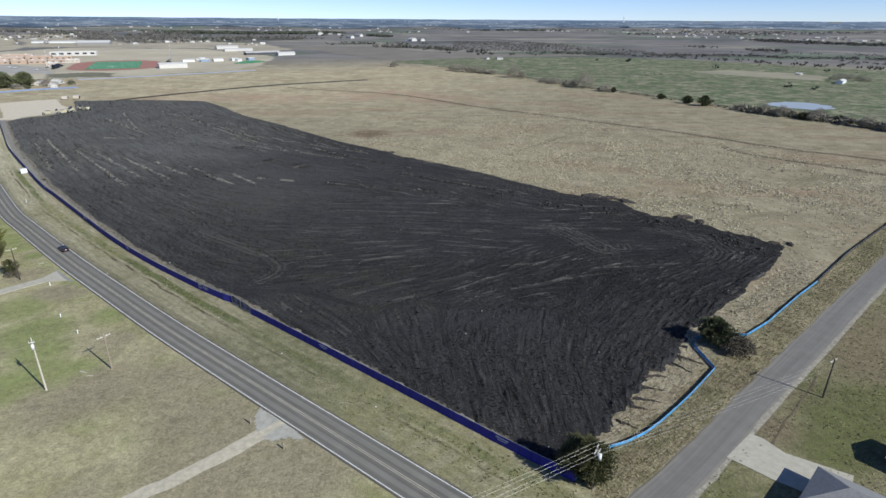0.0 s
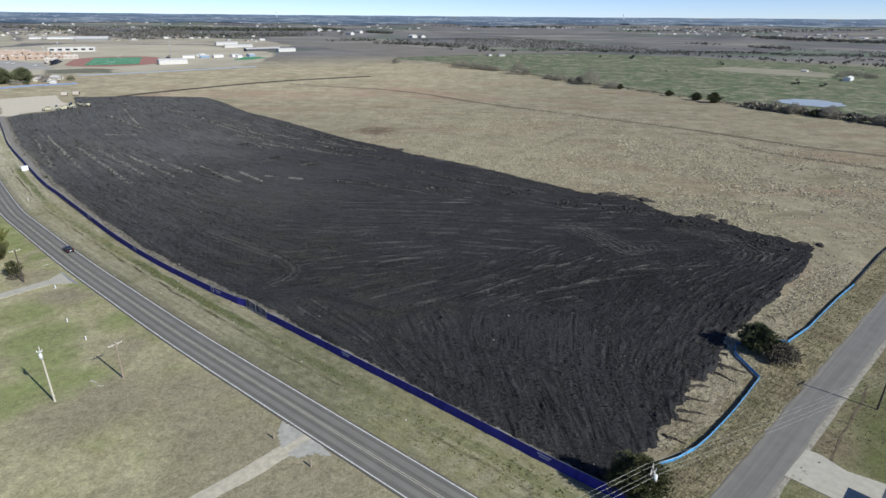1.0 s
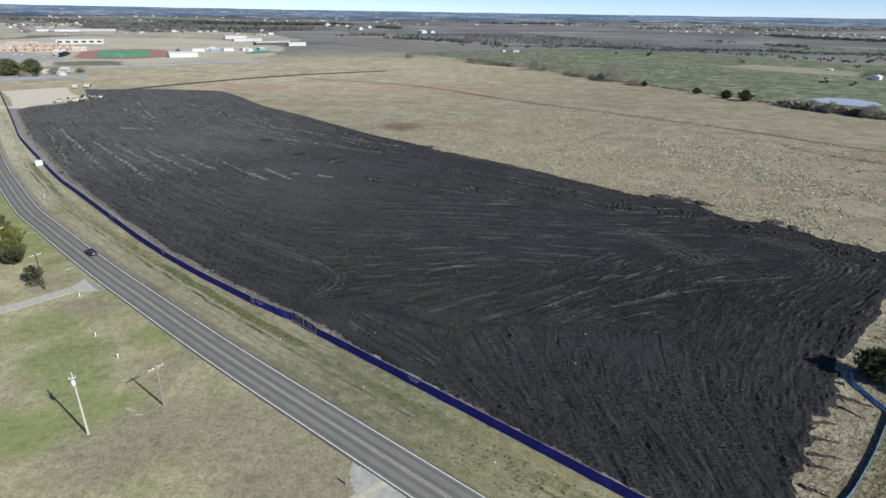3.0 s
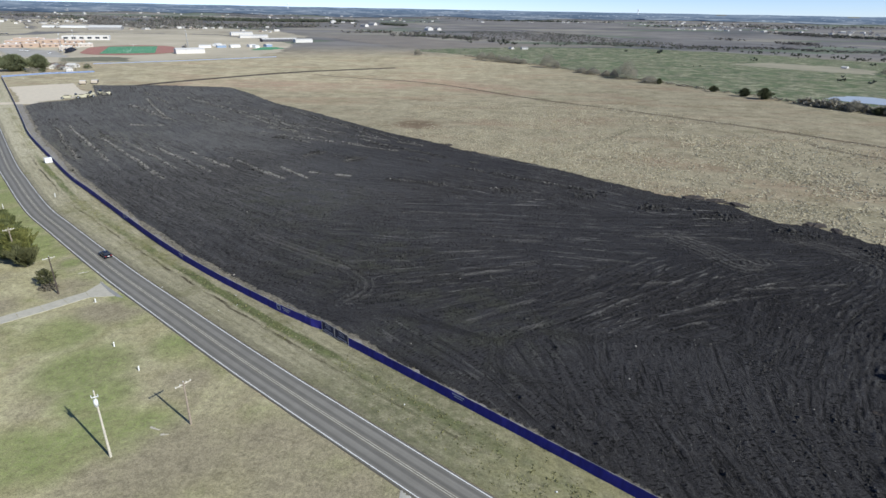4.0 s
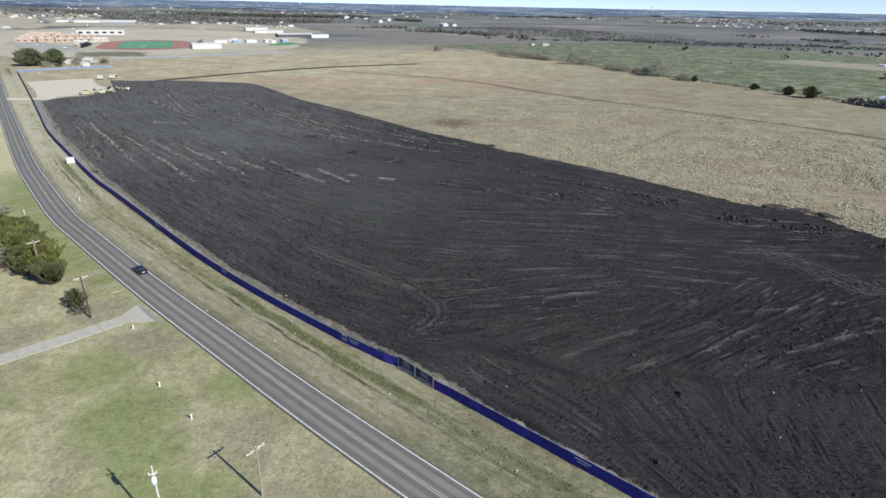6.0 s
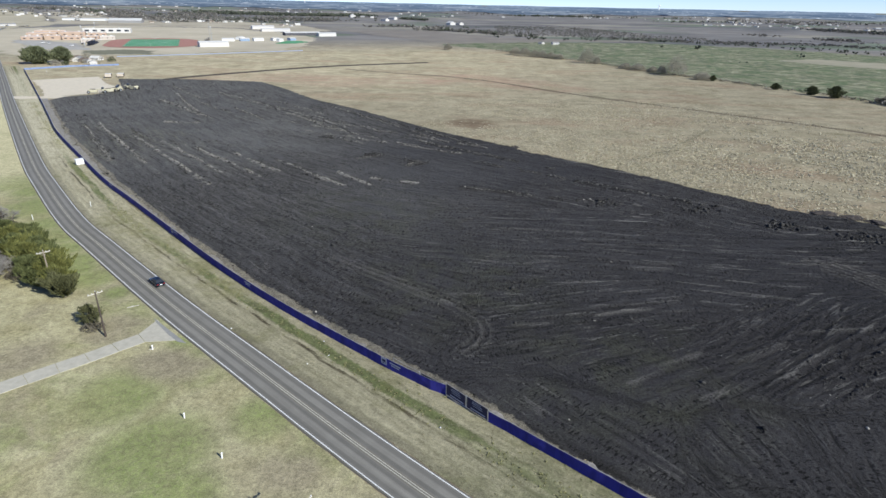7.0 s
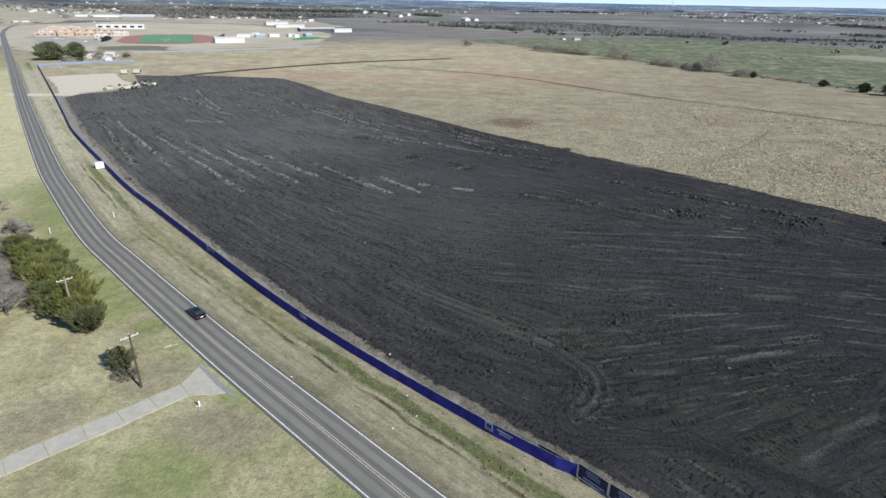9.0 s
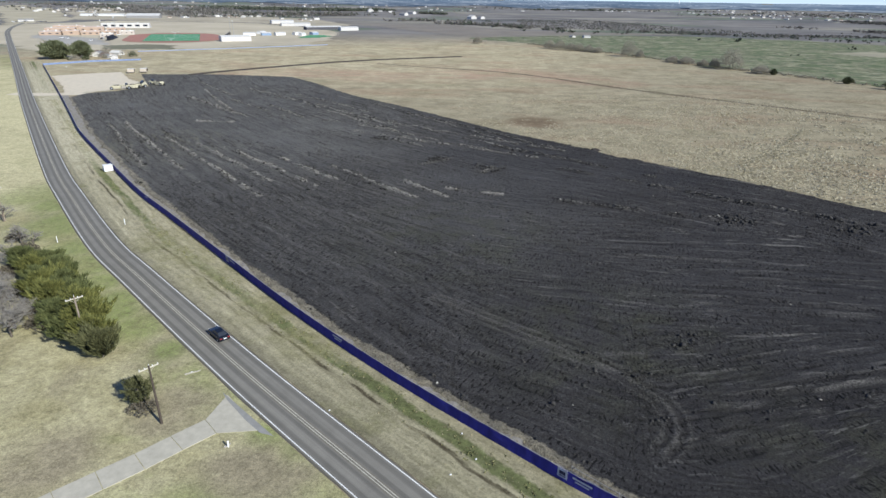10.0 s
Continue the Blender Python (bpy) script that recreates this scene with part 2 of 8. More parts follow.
def soil_material():
    """Black clay: metres along and across the machine passes come with the mesh, grain and stains from noise."""
    m = Mat("black_clay_soil", 0.92, 0, 0.09)
    p = m.pos()
    dry, graded, streak, zc, zd = m.attr("dry"), m.attr("graded"), m.attr("streak"), m.attr("zone_c"), m.attr("zone_d")
    comb = m.node("ShaderNodeCombineXYZ")
    m.link(m.attr("along"), comb.inputs[0])
    m.link(m.attr("across"), comb.inputs[1])
    lay = comb.outputs[0]
    grain = m.noise(p, 3.0, 8, 0.8)
    fine = m.noise(p, 8.5, 5, 0.8)
    big = m.noise(p, 0.03, 5, 0.6)
    rows = m.noise(m.mapped(lay, (0.045, 0.42, 1), loc=(7, 3, 0)), 1.0, 3, 0.5)
    strip = m.noise(m.mapped(lay, (0.105, 0.95, 1)), 1.0, 5, 0.62)
    rut = m.noise(m.mapped(lay, (0.05, 0.8, 1), loc=(40, 11, 0)), 1.0, 5, 0.6)
    tick = m.noise(m.mapped(lay, (2.3, 0.75, 1), loc=(1, 19, 0)), 1.0, 3, 0.6)
    lumps = m.noise(m.mapped(lay, (0.8, 1.7, 1), loc=(5, 2, 0)), 1.0, 5, 0.7)
    c = m.ramp(big, [(0.3, (0.0535, 0.0515, 0.0523)), (0.7, (0.0665, 0.064, 0.0648))])
    # Two areas of the field mixed darker.
    dark_area = m.math('MAXIMUM', m.spot(62, 165, 25, 55), m.math('MULTIPLY', m.spot(15, 110, 15, 45), 0.15))
    c = m.mix(dark_area, c, m.mix(1.0, c, (0.72, 0.72, 0.73), 'MULTIPLY'))
    c = m.mix(m.math('MULTIPLY', graded, 0.6), c, (0.05, 0.048, 0.049))
    c = m.mix(zd, c, m.mix(1.0, c, (0.82, 0.81, 0.81), 'MULTIPLY'))
    # Far clay mixed paler, with the light haze of distance painted in.
    far = m.math('MAXIMUM', m.math('MAXIMUM', m.spot(-300, 420, 70, 140), m.spot(-225, 320, 60, 110)), m.math('MULTIPLY', m.spot(-130, 228, 12, 105), 0.5))
    c = m.mix(m.math('MULTIPLY', far, m.ramp(m.noise(p, 0.05, 5, 0.6), [(0.3, 0.6), (0.65, 1.0)])), c, (0.16, 0.154, 0.143))
    # faint regrowth and silt stains
    regrowth = m.math('MULTIPLY', m.math('MAXIMUM', m.spot(-92, 208, 10, 26), m.math('MAXIMUM', m.spot(-30, 132, 8, 22), m.spot(-60, 165, 8, 24))), m.ramp(m.noise(m.mapped(p, loc=(8, 4, 0)), 0.12, 5, 0.65), [(0.42, 0.0), (0.64, 0.6)]))
    c = m.mix(regrowth, c, (0.078, 0.079, 0.054))
    weedy = m.math('MULTIPLY', m.spot(-222, 288, 16, 34), m.ramp(streak, [(0.42, 0.0), (0.75, 0.7)]))
    c = m.mix(weedy, c, (0.15, 0.14, 0.09))
    # Furrow shading painted in: hollows of the relief darker, crests paler.
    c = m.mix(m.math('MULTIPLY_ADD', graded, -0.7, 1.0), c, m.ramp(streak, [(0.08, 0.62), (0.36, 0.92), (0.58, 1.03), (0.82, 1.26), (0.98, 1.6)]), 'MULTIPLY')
    # smooth slices of dried clay left by the blade, with broken hard edges
    some = m.ramp(m.noise(m.mapped(p, loc=(21, 8, 0)), 0.06, 3, 0.5), [(0.4, 0.0), (0.58, 1.0)])
    slices = m.math('MULTIPLY', m.ramp(strip, [(0.575, 0.0), (0.605, 1.0)]), m.math('MULTIPLY', some, m.ramp(lumps, [(0.36, 0.2), (0.5, 1.0)])))
    much = m.math('MULTIPLY_ADD', zd, 0.22, m.math('MULTIPLY_ADD', zc, -0.22, 0.43))
    c = m.mix(m.math('MULTIPLY', slices, much), c, (0.185, 0.177, 0.165))
    # narrow ruts and rows of cleat prints, their shade painted near black
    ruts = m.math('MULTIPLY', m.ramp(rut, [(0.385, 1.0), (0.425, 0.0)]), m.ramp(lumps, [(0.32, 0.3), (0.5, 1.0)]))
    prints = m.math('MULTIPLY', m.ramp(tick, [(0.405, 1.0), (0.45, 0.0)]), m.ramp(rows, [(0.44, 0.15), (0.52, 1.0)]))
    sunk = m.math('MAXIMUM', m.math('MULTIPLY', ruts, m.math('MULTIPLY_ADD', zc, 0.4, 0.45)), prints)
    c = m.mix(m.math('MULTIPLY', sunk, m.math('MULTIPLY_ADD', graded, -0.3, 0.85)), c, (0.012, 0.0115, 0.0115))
    c = m.mix(m.math('MULTIPLY', dry, m.ramp(grain, [(0.42, 0.35), (0.58, 1.0)])), c, (0.33, 0.313, 0.283))
    ragged = m.math('MULTIPLY_ADD', m.noise(p, 0.8, 7, 0.72), 1.6, m.attr("silt"))
    straw = m.ramp(m.math('SUBTRACT', ragged, 0.8), [(0.42, 0.0), (0.62, 0.85)])
    c = m.mix(straw, c, m.ramp(m.noise(p, 0.35, 6, 0.7), [(0.36, (0.2, 0.185, 0.15)), (0.6, (0.345, 0.31, 0.235))]))
    # Pits of the grain are painted darker too, as shade in cracks.
    c = m.mix(m.math('MULTIPLY_ADD', graded, -0.15, 0.75), c, m.ramp(grain, [(0.37, 0.22), (0.47, 0.9), (0.55, 1.1), (0.66, 1.8)]), 'MULTIPLY')
    c = m.mix(0.55, c, m.ramp(fine, [(0.35, 0.4), (0.65, 1.6)]), 'MULTIPLY')
    m.colour(c)
    h = m.math('ADD', m.math('MULTIPLY', grain, 0.6), m.math('MULTIPLY', fine, 0.32))
    h = m.math('SUBTRACT', m.math('ADD', h, m.math('MULTIPLY', lumps, 0.7)), m.math('MULTIPLY', sunk, 0.35))
    m.bump(m.math('MULTIPLY', h, m.math('MULTIPLY_ADD', graded, -0.4, 1.0)), 1.0, 0.75)
    return m.m


def asphalt_material(name, base, half, lanes):
    """Aged asphalt; UV: metres along, metres across from the middle."""
    m = Mat(name, 0.85, 0, 0.25)
    uv = m.uv()
    s = m.sep(uv)
    grain = m.noise(m.pos(), 14.0, 4, 0.7)
    blot = m.noise(m.pos(), 0.35, 5, 0.6)
    streak = m.noise(m.mapped(uv, (0.03, 2.2, 1)), 1.0, 5, 0.6)
    f = m.math('MULTIPLY_ADD', streak, 0.6, m.math('MULTIPLY', blot, 0.4))
    c = m.ramp(f, [(0.3, tuple(v * 0.78 for v in base)), (0.7, tuple(v * 1.2 for v in base))])
    for centre, half_w, soft, gain in lanes:
        b = m.band(s[1], centre, half_w, soft)
        c = m.mix(b, c, m.mix(1.0, c, gain, 'MULTIPLY'))
    c = m.mix(0.5, c, m.ramp(grain, [(0.3, 0.7), (0.7, 1.3)]), 'MULTIPLY')
    m.colour(c)
    m.bump(grain, 0.3, 0.01)
    return m.m


def verge_material():
    """Mown verge; UV: metres along, metres from the road's middle."""
    m = Mat("verge_grass", 0.95, 0, 0.1)
    uv = m.uv()
    s = m.sep(uv)
    p = m.pos()
    along = m.noise(m.mapped(uv, (0.07, 1.1, 1)), 1.0, 6, 0.65)
    fine = m.noise(p, 2.2, 5, 0.7)
    speck = m.noise(p, 7.0, 3, 0.7)
    c = m.mix(m.ramp(along, [(0.35, 0.0), (0.65, 1.0)]), (0.3, 0.273, 0.178), (0.43, 0.39, 0.27))
    near = m.math('MULTIPLY_ADD', m.noise(p, 0.11, 3), 1.6, m.math('ADD', s[1], -0.8))
    edge = m.math('MULTIPLY_ADD', m.noise(p, 0.9, 5, 0.7), 1.6, m.math('ADD', near, -0.8))
    g = m.math('MULTIPLY', m.band(edge, 11.75, 0.75, 0.7), m.ramp(m.noise(m.mapped(uv, (0.05, 0.2, 1)), 1.0, 5, 0.65), [(0.34, 0.15), (0.5, 0.95)]))
    c = m.mix(g, c, m.ramp(m.noise(p, 0.5, 5, 0.7), [(0.35, (0.11, 0.118, 0.058)), (0.65, (0.18, 0.205, 0.085))]))
    d = m.math('MULTIPLY', m.band(m.math('MULTIPLY_ADD', fine, 0.7, m.math('ADD', near, -0.35)), 9.5, 0.14, 0.35), m.ramp(m.noise(m.mapped(uv, (0.09, 0.5, 1)), 1.0, 5, 0.7), [(0.42, 0.0), (0.56, 1.0)]))
    c = m.mix(d, c, (0.1, 0.084, 0.055))
    for x, y, r, soft in ((-400, 445, 60, 60), (-310, 350, 50, 60), (-250, 282, 20, 40)):
        c = m.mix(m.math('MULTIPLY', m.spot(x, y, r, soft), m.ramp(along, [(0.32, 0.35), (0.6, 0.9)])), c, (0.5, 0.455, 0.325))
    e = m.math('MULTIPLY', m.band(s[1], 4.1, 0.5, 1.0), m.ramp(along, [(0.3, 0.2), (0.6, 0.8)]))
    c = m.mix(e, c, (0.22, 0.2, 0.14))
    c = m.mix(m.ramp(m.noise(m.mapped(p, loc=(33, 5, 0)), 0.1, 5, 0.65), [(0.55, 0.0), (0.72, 0.6)]), c, (0.15, 0.15, 0.06))
    weedy = m.math('MAXIMUM', m.spot(-8, 78, 12, 20), m.spot(12, 62, 8, 14))
    c = m.mix(m.math('MULTIPLY', m.spot(-32, 97, 14, 24), m.ramp(m.noise(m.mapped(p, loc=(17, 6, 0)), 0.45, 6, 0.72), [(0.38, 0.2), (0.56, 0.85)])), c, (0.2, 0.198, 0.115))
    c = m.mix(m.math('MULTIPLY', m.spot(-70, 118, 30, 70), 0.85), c, m.mix(1.0, c, (0.76, 0.765, 0.74), 'MULTIPLY'))
    for x, y, r, soft in ((-160, 198, 3, 7), (-148, 189, 4, 8), (-137, 180, 3, 7), (-122, 168.5, 3, 6), (-110, 159, 3, 6)):
        weedy = m.math('MAXIMUM', weedy, m.math('MULTIPLY', m.spot(x, y, r, soft), 0.8))
    c = m.mix(m.math('MULTIPLY', weedy, m.ramp(m.noise(m.mapped(p, loc=(3, 71, 0)), 0.3, 6, 0.7), [(0.35, 0.1), (0.58, 0.9)])), c, (0.245, 0.228, 0.122))
    c = m.mix(0.7, c, m.ramp(m.noise(m.mapped(uv, (0.5, 1.0, 1), 0, (4, 9, 0)), 0.8, 5, 0.65), [(0.32, 0.66), (0.68, 1.26)]), 'MULTIPLY')
    c = m.mix(0.65, c, m.ramp(fine, [(0.28, 0.5), (0.5, 1.0), (0.72, 1.35)]), 'MULTIPLY')
    c = m.mix(0.5, c, m.ramp(speck, [(0.32, 0.5), (0.68, 1.45)]), 'MULTIPLY')
    m.colour(c)
    m.bump(m.math('ADD', fine, m.math('MULTIPLY', speck, 0.4)), 0.4, 0.12)
    return m.m


def leaf_material(name, a, b, rough=0.75):
    m = Mat(name, rough, 0, 0.2)
    f = m.math('MULTIPLY_ADD', m.island(), 0.6, m.math('MULTIPLY', m.noise(m.pos(), 0.9, 4), 0.5))
    m.colour(m.ramp(f, [(0.2, a), (0.85, b)]))
    return m.m


def water_material():
    m = Mat("pond_water", 0.3, 0, 0.35)
    m.colour((0.4, 0.43, 0.45))
    m.bump(m.noise(m.pos(), 1.2, 3), 0.15, 0.05)
    return m.m


def screen_material(name, base):
    """Woven mesh windscreen: fine weave, sun-faded folds."""
    m = Mat(name, 0.7, 0, 0.2)
    fold = m.noise(m.mapped(m.pos(), (1, 1, 0.25)), 0.9, 4, 0.6)
    weave = m.noise(m.pos(), 26.0, 2)
    c = m.ramp(fold, [(0.3, tuple(v * 0.75 for v in base)), (0.7, tuple(v * 1.25 for v in base))])
    c = m.mix(0.3, c, m.ramp(weave, [(0.3, 0.75), (0.7, 1.2)]), 'MULTIPLY')
    m.colour(c)
    m.bump(fold, 0.4, 0.12)
    return m.m


M_GROUND = ground_material()
M_LAWN = grass_material("roadside_lawn", (0.335, 0.3, 0.168), (0.435, 0.395, 0.24), (0.195, 0.238, 0.076), (0.295, 0.256, 0.17), 0.34,
                        spots=((-86.5, 93.5, 3, 6), (-82, 91.5, 3, 4), (-89, 88, 4, 5), (-96, 86, 4, 6), (-79.5, 93.8, 3, 5), (-92, 101, 3, 6), (-99, 108.8, 4, 8), (-86, 118, 2, 6), (-110.7, 120, 3, 8), (-104, 133, 1, 4), (-108, 136, 1, 4), (-132, 153, 1, 4), (-141.5, 159, 2, 6), (-151, 167, 2, 7), (-167, 181.5, 3, 8), (-188, 204, 6, 10), (-201, 218, 4, 7), (-215, 225, 6, 9), (-159, 174, 2, 6), (-176, 190, 3, 7), (-148, 163, 2, 5)), browns=((-70.5, 90, 4, 8), (-58.6, 92.6, 3, 7), (-105, 129, 2, 6), (-79, 107.4, 2, 5), (-76, 84, 4, 8), (-45, 84, 8, 9), (-36, 70, 9, 12), (-26, 74, 6, 9), (-109.5, 129.5, 2, 5), (-123, 139, 3, 5), (-134, 128, 3, 6)), tuft=1.6, tuft_gain=0.12, band=(-7.0, 1.5, 4.0), grain=0.62, pales=((-420, 400, 90, 90), (-330, 310, 60, 70), (-262, 240, 25, 40)))
M_YARD = grass_material("house_yard", (0.18, 0.165, 0.09), (0.26, 0.23, 0.14), (0.1, 0.12, 0.036), (0.2, 0.165, 0.105), 0.75, spots=((67, 86, 4, 8), (60, 79, 3, 6), (74, 92, 3, 7)), browns=((93, 118, 9, 12), (88, 110, 5, 8), (80, 104, 3, 6), (53, 84, 2, 4)), tuft=1.8, tuft_gain=0.2, grain=0.7)
M_GREEN = grass_material("green_pasture", (0.125, 0.138, 0.088), (0.3, 0.287, 0.19), (0.08, 0.122, 0.054), (0.1, 0.118, 0.07), 0.76, tuft=0.12, tuft_gain=0.5, grain=0.7)
M_VERGE = verge_material()
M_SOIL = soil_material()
M_ROAD = asphalt_material("county_road_asphalt", (0.186, 0.176, 0.155), 3.6,
                          [(-1.65, 0.35, 0.5, (1.16, 1.16, 1.15)), (1.65, 0.35, 0.5, (1.16, 1.16, 1.15)), (0.0, 0.35, 0.25, (0.95, 0.92, 0.86)), (-0.9, 0.15, 0.3, (0.78, 0.78, 0.78)), (0.9, 0.15, 0.3, (0.78, 0.78, 0.78)), (2.5, 0.15, 0.35, (0.8, 0.8, 0.8)), (-2.5, 0.15, 0.35, (0.8, 0.8, 0.8)), (3.6, 0.15, 0.2, (0.7, 0.68, 0.62)), (-3.6, 0.15, 0.2, (0.7, 0.68, 0.62))])
M_SIDE = asphalt_material("side_street_chipseal", (0.2, 0.188, 0.17), 3.6, [(0.0, 0.4, 0.8, (0.92, 0.92, 0.92)), (2.8, 0.1, 0.5, (1.2, 1.17, 1.1)), (-2.8, 0.1, 0.5, (1.15, 1.12, 1.05))])
M_LINE = simple("worn_white_line", (0.72, 0.72, 0.69), 0.14, 2.0)
M_YELLOW = simple("worn_yellow_line", (0.46, 0.44, 0.37), 0.2, 2.0)
M_CONC = simple("weathered_concrete", (0.45, 0.42, 0.345), 0.12, 0.9, 0.9, bump=0.2)
M_GRAVEL = simple("tan_caliche_gravel", (0.6, 0.53, 0.415), 0.09, 0.35, 0.95, bump=0.4)
M_DIRT = simple("pale_dirt_track", (0.5, 0.45, 0.345), 0.2, 0.9, 0.95, bump=0.4)
M_RUT = simple("rutted_dark_grass", (0.12, 0.095, 0.062), 0.3, 0.6, 0.95, bump=0.5)
M_BARE = simple("bare_winter_field", (0.21, 0.185, 0.155), 0.15, 0.02, 0.95)
M_SPOIL = simple("heaped_dark_soil", (0.055, 0.046, 0.04), 0.3, 1.5, 0.95, bump=0.6)
M_NAVY = screen_material("navy_fence_screen", (0.032, 0.031, 0.22))
M_AZURE = screen_material("bright_blue_fence_screen", (0.06, 0.28, 0.56))
M_NORTHBLUE = screen_material("faded_blue_fence_screen", (0.19, 0.25, 0.4))
M_BANNER = simple("dark_navy_banner", (0.012, 0.016, 0.06), 0.15, 2, 0.5)
M_PRINT = simple("pale_banner_print", (0.36, 0.38, 0.46), 0.1, 3, 0.6)
M_STEEL = simple("galvanised_steel", (0.42, 0.43, 0.44), 0.15, 4, 0.45, 0.7)
M_WOOD = simple("weathered_pole_wood", (0.28, 0.23, 0.18), 0.25, 5, 0.85, bump=0.3)
M_WOODPALE = simple("pale_pole_wood", (0.5, 0.46, 0.38), 0.2, 5, 0.85, bump=0.3)
M_WOODDARK = simple("dark_creosote_pole_wood", (0.07, 0.055, 0.045), 0.25, 5, 0.85, bump=0.3)
M_WHITE = simple("white_painted_metal", (0.78, 0.78, 0.76), 0.06, 1.0, 0.5)
M_CABLE = simple("weathered_cable", (0.3, 0.3, 0.29), 0.1, 3, 0.5, 0.4)
M_CERAMIC = simple("grey_transformer_paint", (0.66, 0.67, 0.66), 0.08, 3, 0.45)
M_STRAW = leaf_material("straw_tuft", (0.38, 0.34, 0.235), (0.6, 0.545, 0.41), 0.95)
M_VSTRAW = leaf_material("short_dry_grass", (0.2, 0.17, 0.1), (0.4, 0.355, 0.235), 0.95)
M_SILT = simple("grey_silty_strip", (0.25, 0.232, 0.21), 0.4, 0.8, 0.95, bump=0.3)
M_STRAWBED = grass_material("flattened_pale_straw", (0.268, 0.23, 0.158), (0.35, 0.304, 0.213), (0.22, 0.2, 0.118), (0.195, 0.16, 0.1), 0.1, tuft=1.4, tuft_gain=0.2, grain=0.8, lines=1.0)
M_WEED = leaf_material("verge_weed", (0.15, 0.152, 0.066), (0.3, 0.285, 0.14), 0.95)
M_CLOD = leaf_material("soil_clod", (0.017, 0.0165, 0.016), (0.062, 0.059, 0.055), 0.9)
M_PALECLOD = leaf_material("pale_dry_clod", (0.15, 0.14, 0.124), (0.42, 0.395, 0.345), 0.95)
M_CEDAR = leaf_material("cedar_foliage", (0.034, 0.046, 0.018), (0.155, 0.168, 0.066))
M_CEDARY = leaf_material("yellow_green_cedar_foliage", (0.044, 0.054, 0.017), (0.2, 0.2, 0.062))
M_CEDARD = leaf_material("dark_cedar_foliage", (0.038, 0.048, 0.024), (0.14, 0.15, 0.078))
M_OLIVE = leaf_material("olive_brown_cedar_foliage", (0.042, 0.046, 0.02), (0.15, 0.15, 0.07))
M_OAK = leaf_material("live_oak_foliage", (0.075, 0.088, 0.046), (0.21, 0.225, 0.125))
M_TWIG = leaf_material("bare_grey_twigs", (0.15, 0.139, 0.124), (0.31, 0.288, 0.258), 0.9)
M_SHRUB = leaf_material("brown_hedge_twigs", (0.07, 0.06, 0.045), (0.16, 0.14, 0.105), 0.9)
M_BROWNWOOD = leaf_material("far_brown_woods", (0.1, 0.094, 0.087), (0.2, 0.187, 0.17), 0.95)
M_DARKWOOD = leaf_material("far_evergreen_woods", (0.055, 0.065, 0.052), (0.125, 0.135, 0.1), 0.95)
M_FARWOOD = leaf_material("far_bare_woods", (0.13, 0.122, 0.11), (0.3, 0.28, 0.25), 0.95)
M_HEDGE = leaf_material("grey_olive_hedge_twigs", (0.19, 0.175, 0.135), (0.37, 0.34, 0.275), 0.95)
M_BARK = simple("grey_brown_bark", (0.13, 0.11, 0.09), 0.25, 4, 0.95, bump=0.4)
M_BRICK = simple("tan_red_brick", (0.4, 0.295, 0.225), 0.12, 0.4, 0.9)
M_BRICKPALE = simple("pale_brick", (0.48, 0.42, 0.37), 0.12, 0.4, 0.9)
M_WALLWHITE = simple("off_white_siding", (0.55, 0.53, 0.5), 0.06, 0.5, 0.7)
M_WALLBLUE = simple("blue_grey_siding", (0.22, 0.3, 0.42), 0.08, 1.0, 0.7)
M_ROOFGREY = simple("grey_asphalt_shingles", (0.26, 0.255, 0.25), 0.15, 2.5, 0.92, bump=0.4)
M_ROOFPALE = simple("pale_membrane_roof", (0.62, 0.6, 0.56), 0.08, 0.3, 0.8)
M_ROOFBROWN = simple("brown_shingles", (0.17, 0.13, 0.105), 0.2, 2.0, 0.92)
M_METALROOF = simple("ribbed_metal_roof", (0.6, 0.59, 0.565), 0.08, 0.6, 0.6)
M_GLASS = simple("dark_window_glass", (0.03, 0.035, 0.045), 0.1, 2, 0.15, spec=0.6)
M_TRACKRED = simple("red_running_track", (0.36, 0.18, 0.14), 0.12, 0.15, 0.9)
M_TURF = simple("green_sports_turf", (0.085, 0.28, 0.14), 0.12, 0.08, 0.9)
M_CARBODY = simple("dark_blue_car_paint", (0.012, 0.016, 0.026), 0.1, 2, 0.25, 0.3, 0.6)
M_TYRE = simple("black_rubber", (0.02, 0.02, 0.02), 0.15, 6, 0.85)
M_RED = simple("red_tail_light", (0.3, 0.02, 0.015), 0.1, 6, 0.3)
M_MACHINE = simple("yellow_machine_paint", (0.45, 0.415, 0.3), 0.2, 1.2, 0.8)
M_TANBOX = simple("tan_box_panels", (0.5, 0.43, 0.35), 0.1, 0.8, 0.7)
M_WATER = water_material()

# ---- geometry helpers ----
def terrain(x, y):
    """Height of the land: flat round the site, rising gently to the far country."""
    r = math.hypot(x + 20, y - 20)
    if r < 450:
        return 0.0
    az = math.degrees(math.atan2(x + 20, y - 20))
    return (80 - 0.52 * max(-45, min(45, az))) * ((min(r, 4950) - 450) / 4450) ** 1.5


